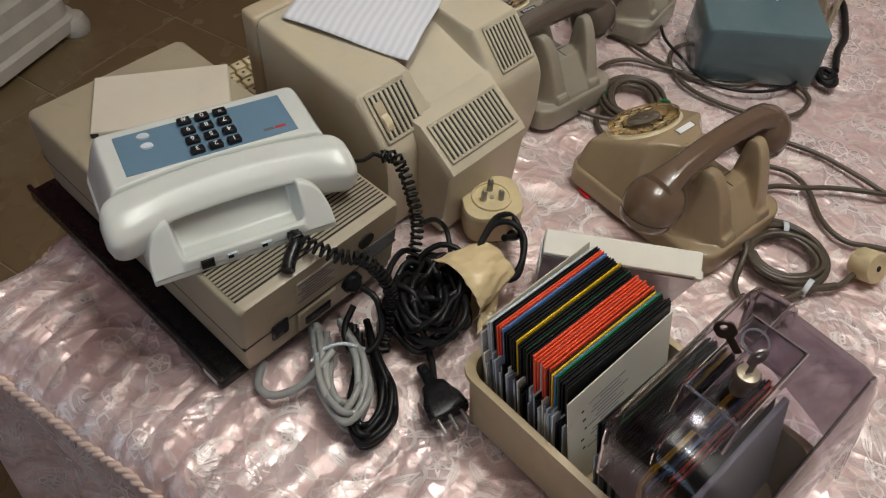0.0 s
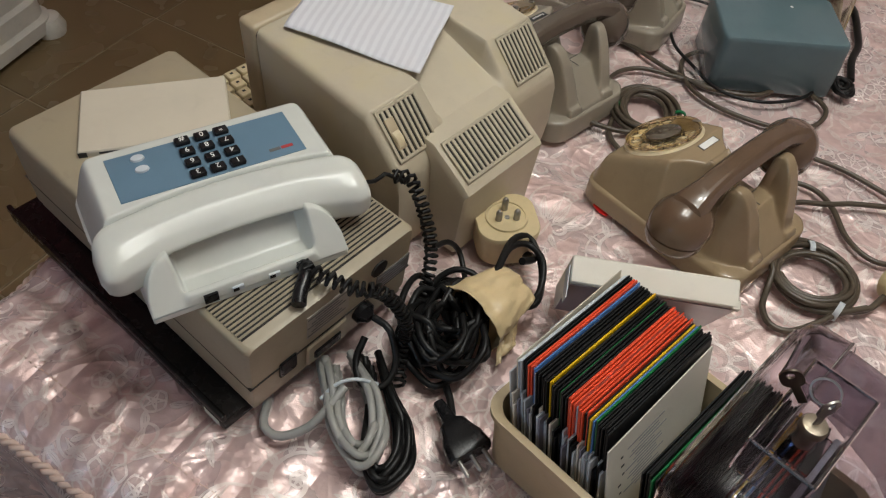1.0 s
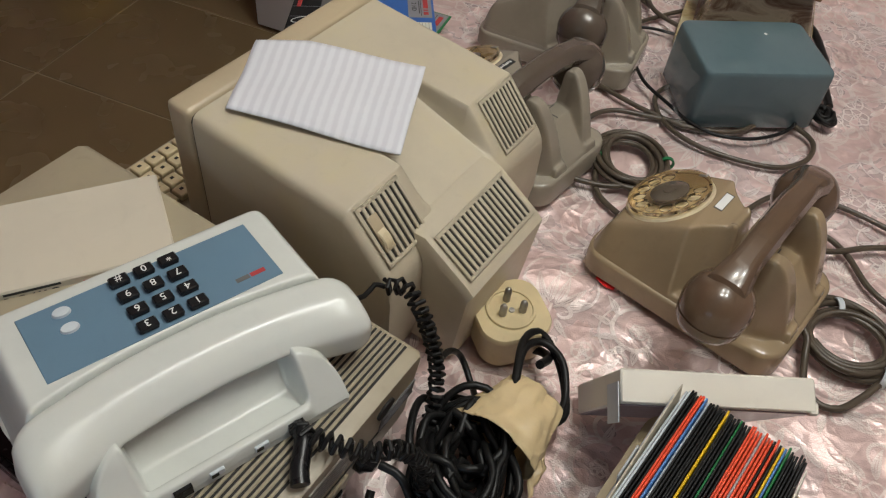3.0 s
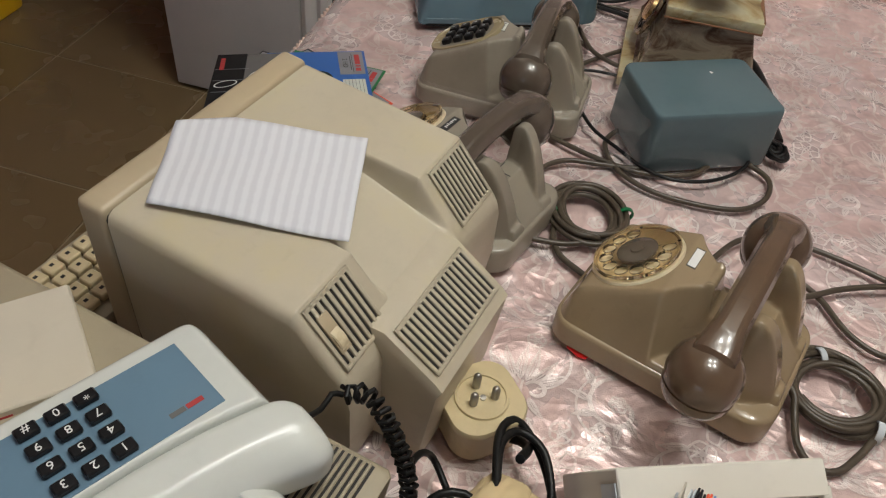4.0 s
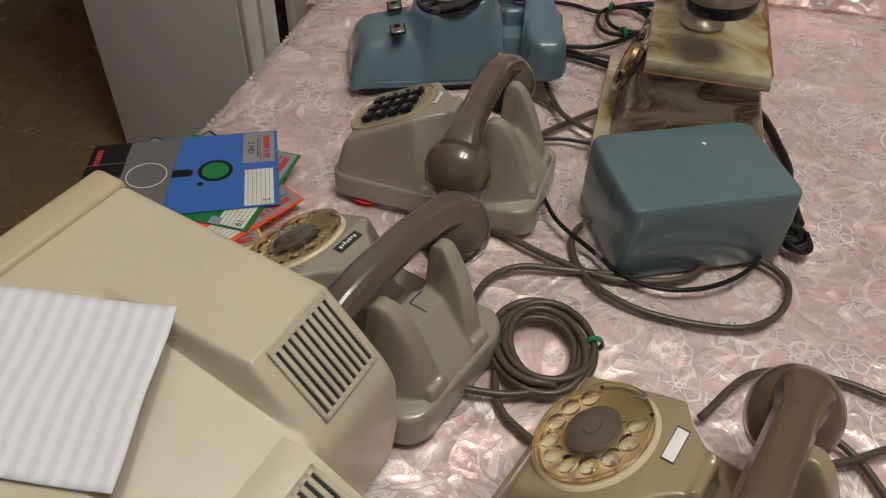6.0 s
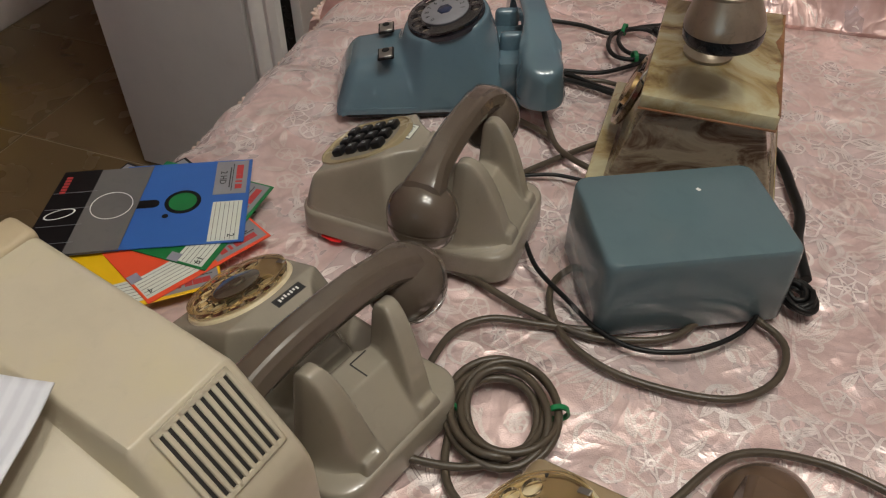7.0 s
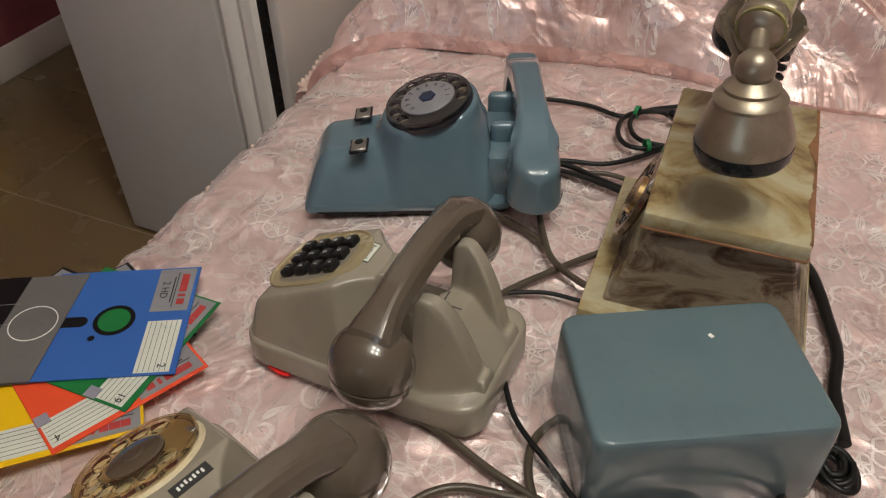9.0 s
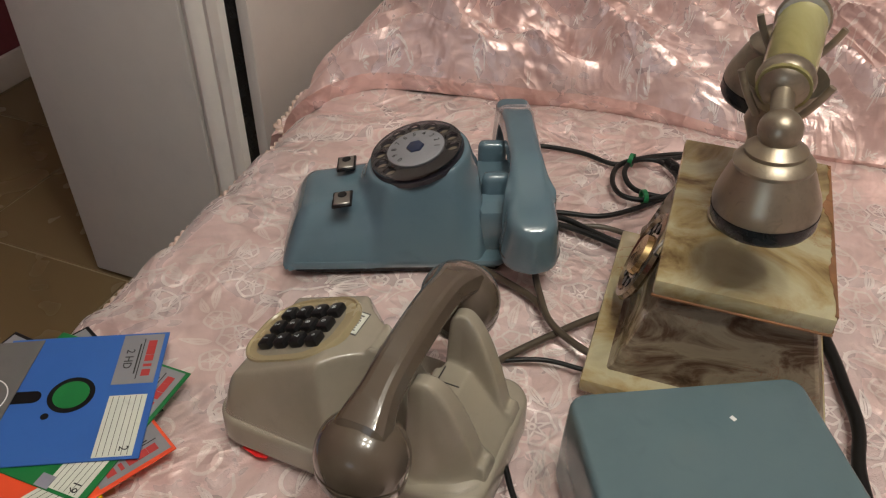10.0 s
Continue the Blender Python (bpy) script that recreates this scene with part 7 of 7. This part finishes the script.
cable("lead", [(0.077, 0.622, 0.052), (0.095, 0.612, 0.050), (0.106, 0.590, 0.030), (0.098, 0.568, 0.020), (0.078, 0.566, 0.022), (0.068, 0.585, 0.030), (0.072, 0.606, 0.040)], 0.0036, BLACKCORD, "black cable from the drive's round plug", owner=bundle[1])
# tangled black mains cord pushed into a small bag
rnd = random.Random(11)
pts = []
for i in range(150):
    a = i * 0.62
    rr = 0.027 + 0.014 * math.sin(i * 0.37) + rnd.uniform(-0.007, 0.007)
    pts.append((0.143 + rr * math.cos(a) * 1.0 + 0.006 * math.sin(i * 0.05), 0.643 + rr * math.sin(a) * 1.35, 0.012 + 0.034 * (0.5 + 0.5 * math.sin(i * 0.9 + rnd.uniform(-0.4, 0.4))) + 0.010 * math.sin(i * 0.11) ** 2))
mains = thing("mains_cable", pose(0.143, 0.643, 0.0), "tangled black mains cable with its plug, stuffed in a bag", "cable")
owned(part("tangle", cord(pts, 0.0034, 10, 0.007), BLACKCORD, None, "tangled black cord"), mains)
cable("mains_cord", [(0.160, 0.60, 0.02), (0.155, 0.59, 0.012), (0.162, 0.575, 0.010), (0.168, 0.555, 0.012)], 0.0038, BLACKCORD, "black mains cord leading to its plug", owner=mains)
for i, dz in enumerate((0.0, 0.010)):
    cable("cord_loop", [(0.185, 0.70, 0.055), (0.196, 0.742 + dz, 0.05), (0.215, 0.757 + dz, 0.042), (0.232, 0.738, 0.040 - dz), (0.232, 0.70 - dz, 0.034), (0.215, 0.672, 0.04)], 0.0036, BLACKCORD, "black cord looping out of the small bag", owner=mains)
cable("plug_cord", [(0.208, 0.770, 0.012), (0.218, 0.762, 0.02), (0.222, 0.748, 0.03), (0.21, 0.73, 0.045)], 0.0042, BLACKCORD, "black cord of the cream plug", owner=ad)


def bag_point(u, v):
    """A crumpled tube that narrows from its mouth (v 0) to its knotted end (v 1)."""
    a = 2 * math.pi * u
    r = 0.033 - 0.013 * v ** 2 + 0.006 * noise.noise((math.cos(a) * 1.7, math.sin(a) * 1.7, v * 2.5)) + 0.0022 * noise.noise((math.cos(a) * 4, math.sin(a) * 4, v * 3)) + 0.0012 * ridged(math.cos(a) * 5, math.sin(a) * 5 + v * 2, 2.2)
    r *= 1 + 0.12 * sst(0.2, 0.0, v)
    axis = Vector((0.58, 0.80, 0.0))
    side = Vector((0.80, -0.58, 0.0))
    c = Vector((0.168, 0.652, 0.036)) + axis * (0.066 * v)
    p = c + side * (r * math.cos(a) * 1.15) + Vector((0, 0, 1)) * (r * 0.85 * math.sin(a))
    p.z = max(p.z, 0.003)
    return p


bg = part("small_bag", grid_mesh(spaced([(0, 1, 0.0125)]), spaced([(0, 1, 0.025)]), bag_point), BAG)
so = bg.modifiers.new("thickness", "SOLIDIFY")
so.thickness = 0.0006


def flap_point(u, v):
    """The bag's loose lower edge, trailing onto the cover."""
    p = Vector((0.196, 0.672, 0.036)).lerp(Vector((0.214, 0.690, 0.030)), u)
    p += Vector((0.004, -0.052, -0.028)) * v * (1 - 0.25 * u)
    w = noise.noise((u * 4, v * 4, 5.0))
    return p + Vector((0.005 * w, 0.002 * w, 0.004 * noise.noise((u * 7, v * 6, 2.0))))


fl = part("flap", grid_mesh(spaced([(0, 1, 0.1)]), spaced([(0, 1, 0.06)]), flap_point), BAG, bg, "trailing bag edge")
so = fl.modifiers.new("thickness", "SOLIDIFY")
so.thickness = 0.0006
tagged(bg, "crumpled cream plastic bag round the black cord", "bag")

# mains plug
mp = owned(part("mains_plug", fixed(loft([[Vector((x, y, z)) for y, z in rrect(w, h, min(w, h) * 0.6, 5)] for x, w, h in ((-0.040, 0.0050, 0.0050), (-0.018, 0.0075, 0.0065), (-0.014, 0.013, 0.0085), (-0.004, 0.016, 0.0090), (0.004, 0.020, 0.0095), (0.018, 0.022, 0.0100), (0.021, 0.021, 0.0090))])), BLACK, None, "black three-pin plug", m=pose(0.178, 0.535, 0.013, 0, 0, -50)), mains)
for y in (-0.0095, 0.0, 0.0095):
    part("prong", fixed(lathe([(0.001, 0.0), (0.0022, 0.0), (0.0022, 0.016), (0.0012, 0.018), (0.001, 0.018)], 12, Matrix.Translation((0.020, y * 1.35, 0)) @ Matrix.Rotation(radians(90), 4, "Y"))), STEEL, mp, "steel prong")

# curly handset cord of the white telephone
cw = sip.matrix_basis
p0 = cw @ Vector((0.038, -0.117, 0.009))
owned(part("curly_handset_cord", helix([p0, p0 + Vector((0.012, -0.010, 0.006)), (0.070, 0.585, 0.142), (0.088, 0.592, 0.135), (0.103, 0.600, 0.11), (0.112, 0.606, 0.075), (0.110, 0.61, 0.045), (0.108, 0.60, 0.022), (0.112, 0.575, 0.014)], 0.0060, 0.0019, 0.0070), BLACKCORD, None, "black curly handset cord"), sip)
owned(part("curly_handset_cord", helix([(0.070, 0.737, 0.130), (0.086, 0.733, 0.136), (0.098, 0.722, 0.128), (0.110, 0.712, 0.10), (0.117, 0.702, 0.075), (0.118, 0.688, 0.05), (0.114, 0.665, 0.03)], 0.0060, 0.0019, 0.0070), BLACKCORD, None, "black curly handset cord"), sip)
cable("handset_lead", [cw @ Vector((0.112, -0.05, 0.02)), (0.055, 0.722, 0.135), (0.062, 0.735, 0.134), (0.070, 0.737, 0.130)], 0.0022, BLACKCORD, "black lead of the curly handset cord", owner=sip)
owned(part("strain_relief", fixed(sweep(smooth_path([p0 + Vector((0, 0, 0)), p0 + Vector((0.006, -0.010, 0.004)), p0 + Vector((0.006, -0.030, 0.0)), p0 + Vector((0.008, -0.040, -0.002))], 0.004), 0.0065, 12)), BLACK, None, "black ribbed cord end"), sip)
cable("black_cord", [(0.118, 0.716, 0.06), (0.130, 0.735, 0.05), (0.142, 0.742, 0.03), (0.152, 0.72, 0.02), (0.155, 0.70, 0.03)], 0.003, BLACKCORD, "black cord beside the drive", owner=mains)

# ---- floor tiles, laid last ----
TS, GAP = 0.40, 0.0045
tile_mesh = None
for i in range(-4, 9):
    for j in range(-5, 8):
        a, b = -0.985 + i * TS, 1.80 - 4 * TS + j * TS
        if not (A0 - TS < a - TS / 2 and a < A1 and b > B0 - TS and b < B1):
            continue
        if tile_mesh is None:
            bm = rbox((TS - GAP, TS - GAP, 0.008), (0, 0, -0.004), 0.0012, 1)
            tile_mesh = bpy.data.meshes.new("tile")
            bm.to_mesh(tile_mesh)
            bm.free()
            tile_mesh.materials.append(TILE)
        t = new("tile", tile_mesh)
        t.parent = floor
        q = bed(a + TS / 2, b + TS / 2, FLOOR)
        t.matrix_basis = floor.matrix_basis.inverted() @ Matrix.Translation(q) @ Matrix.Rotation(YAW, 4, "Z")
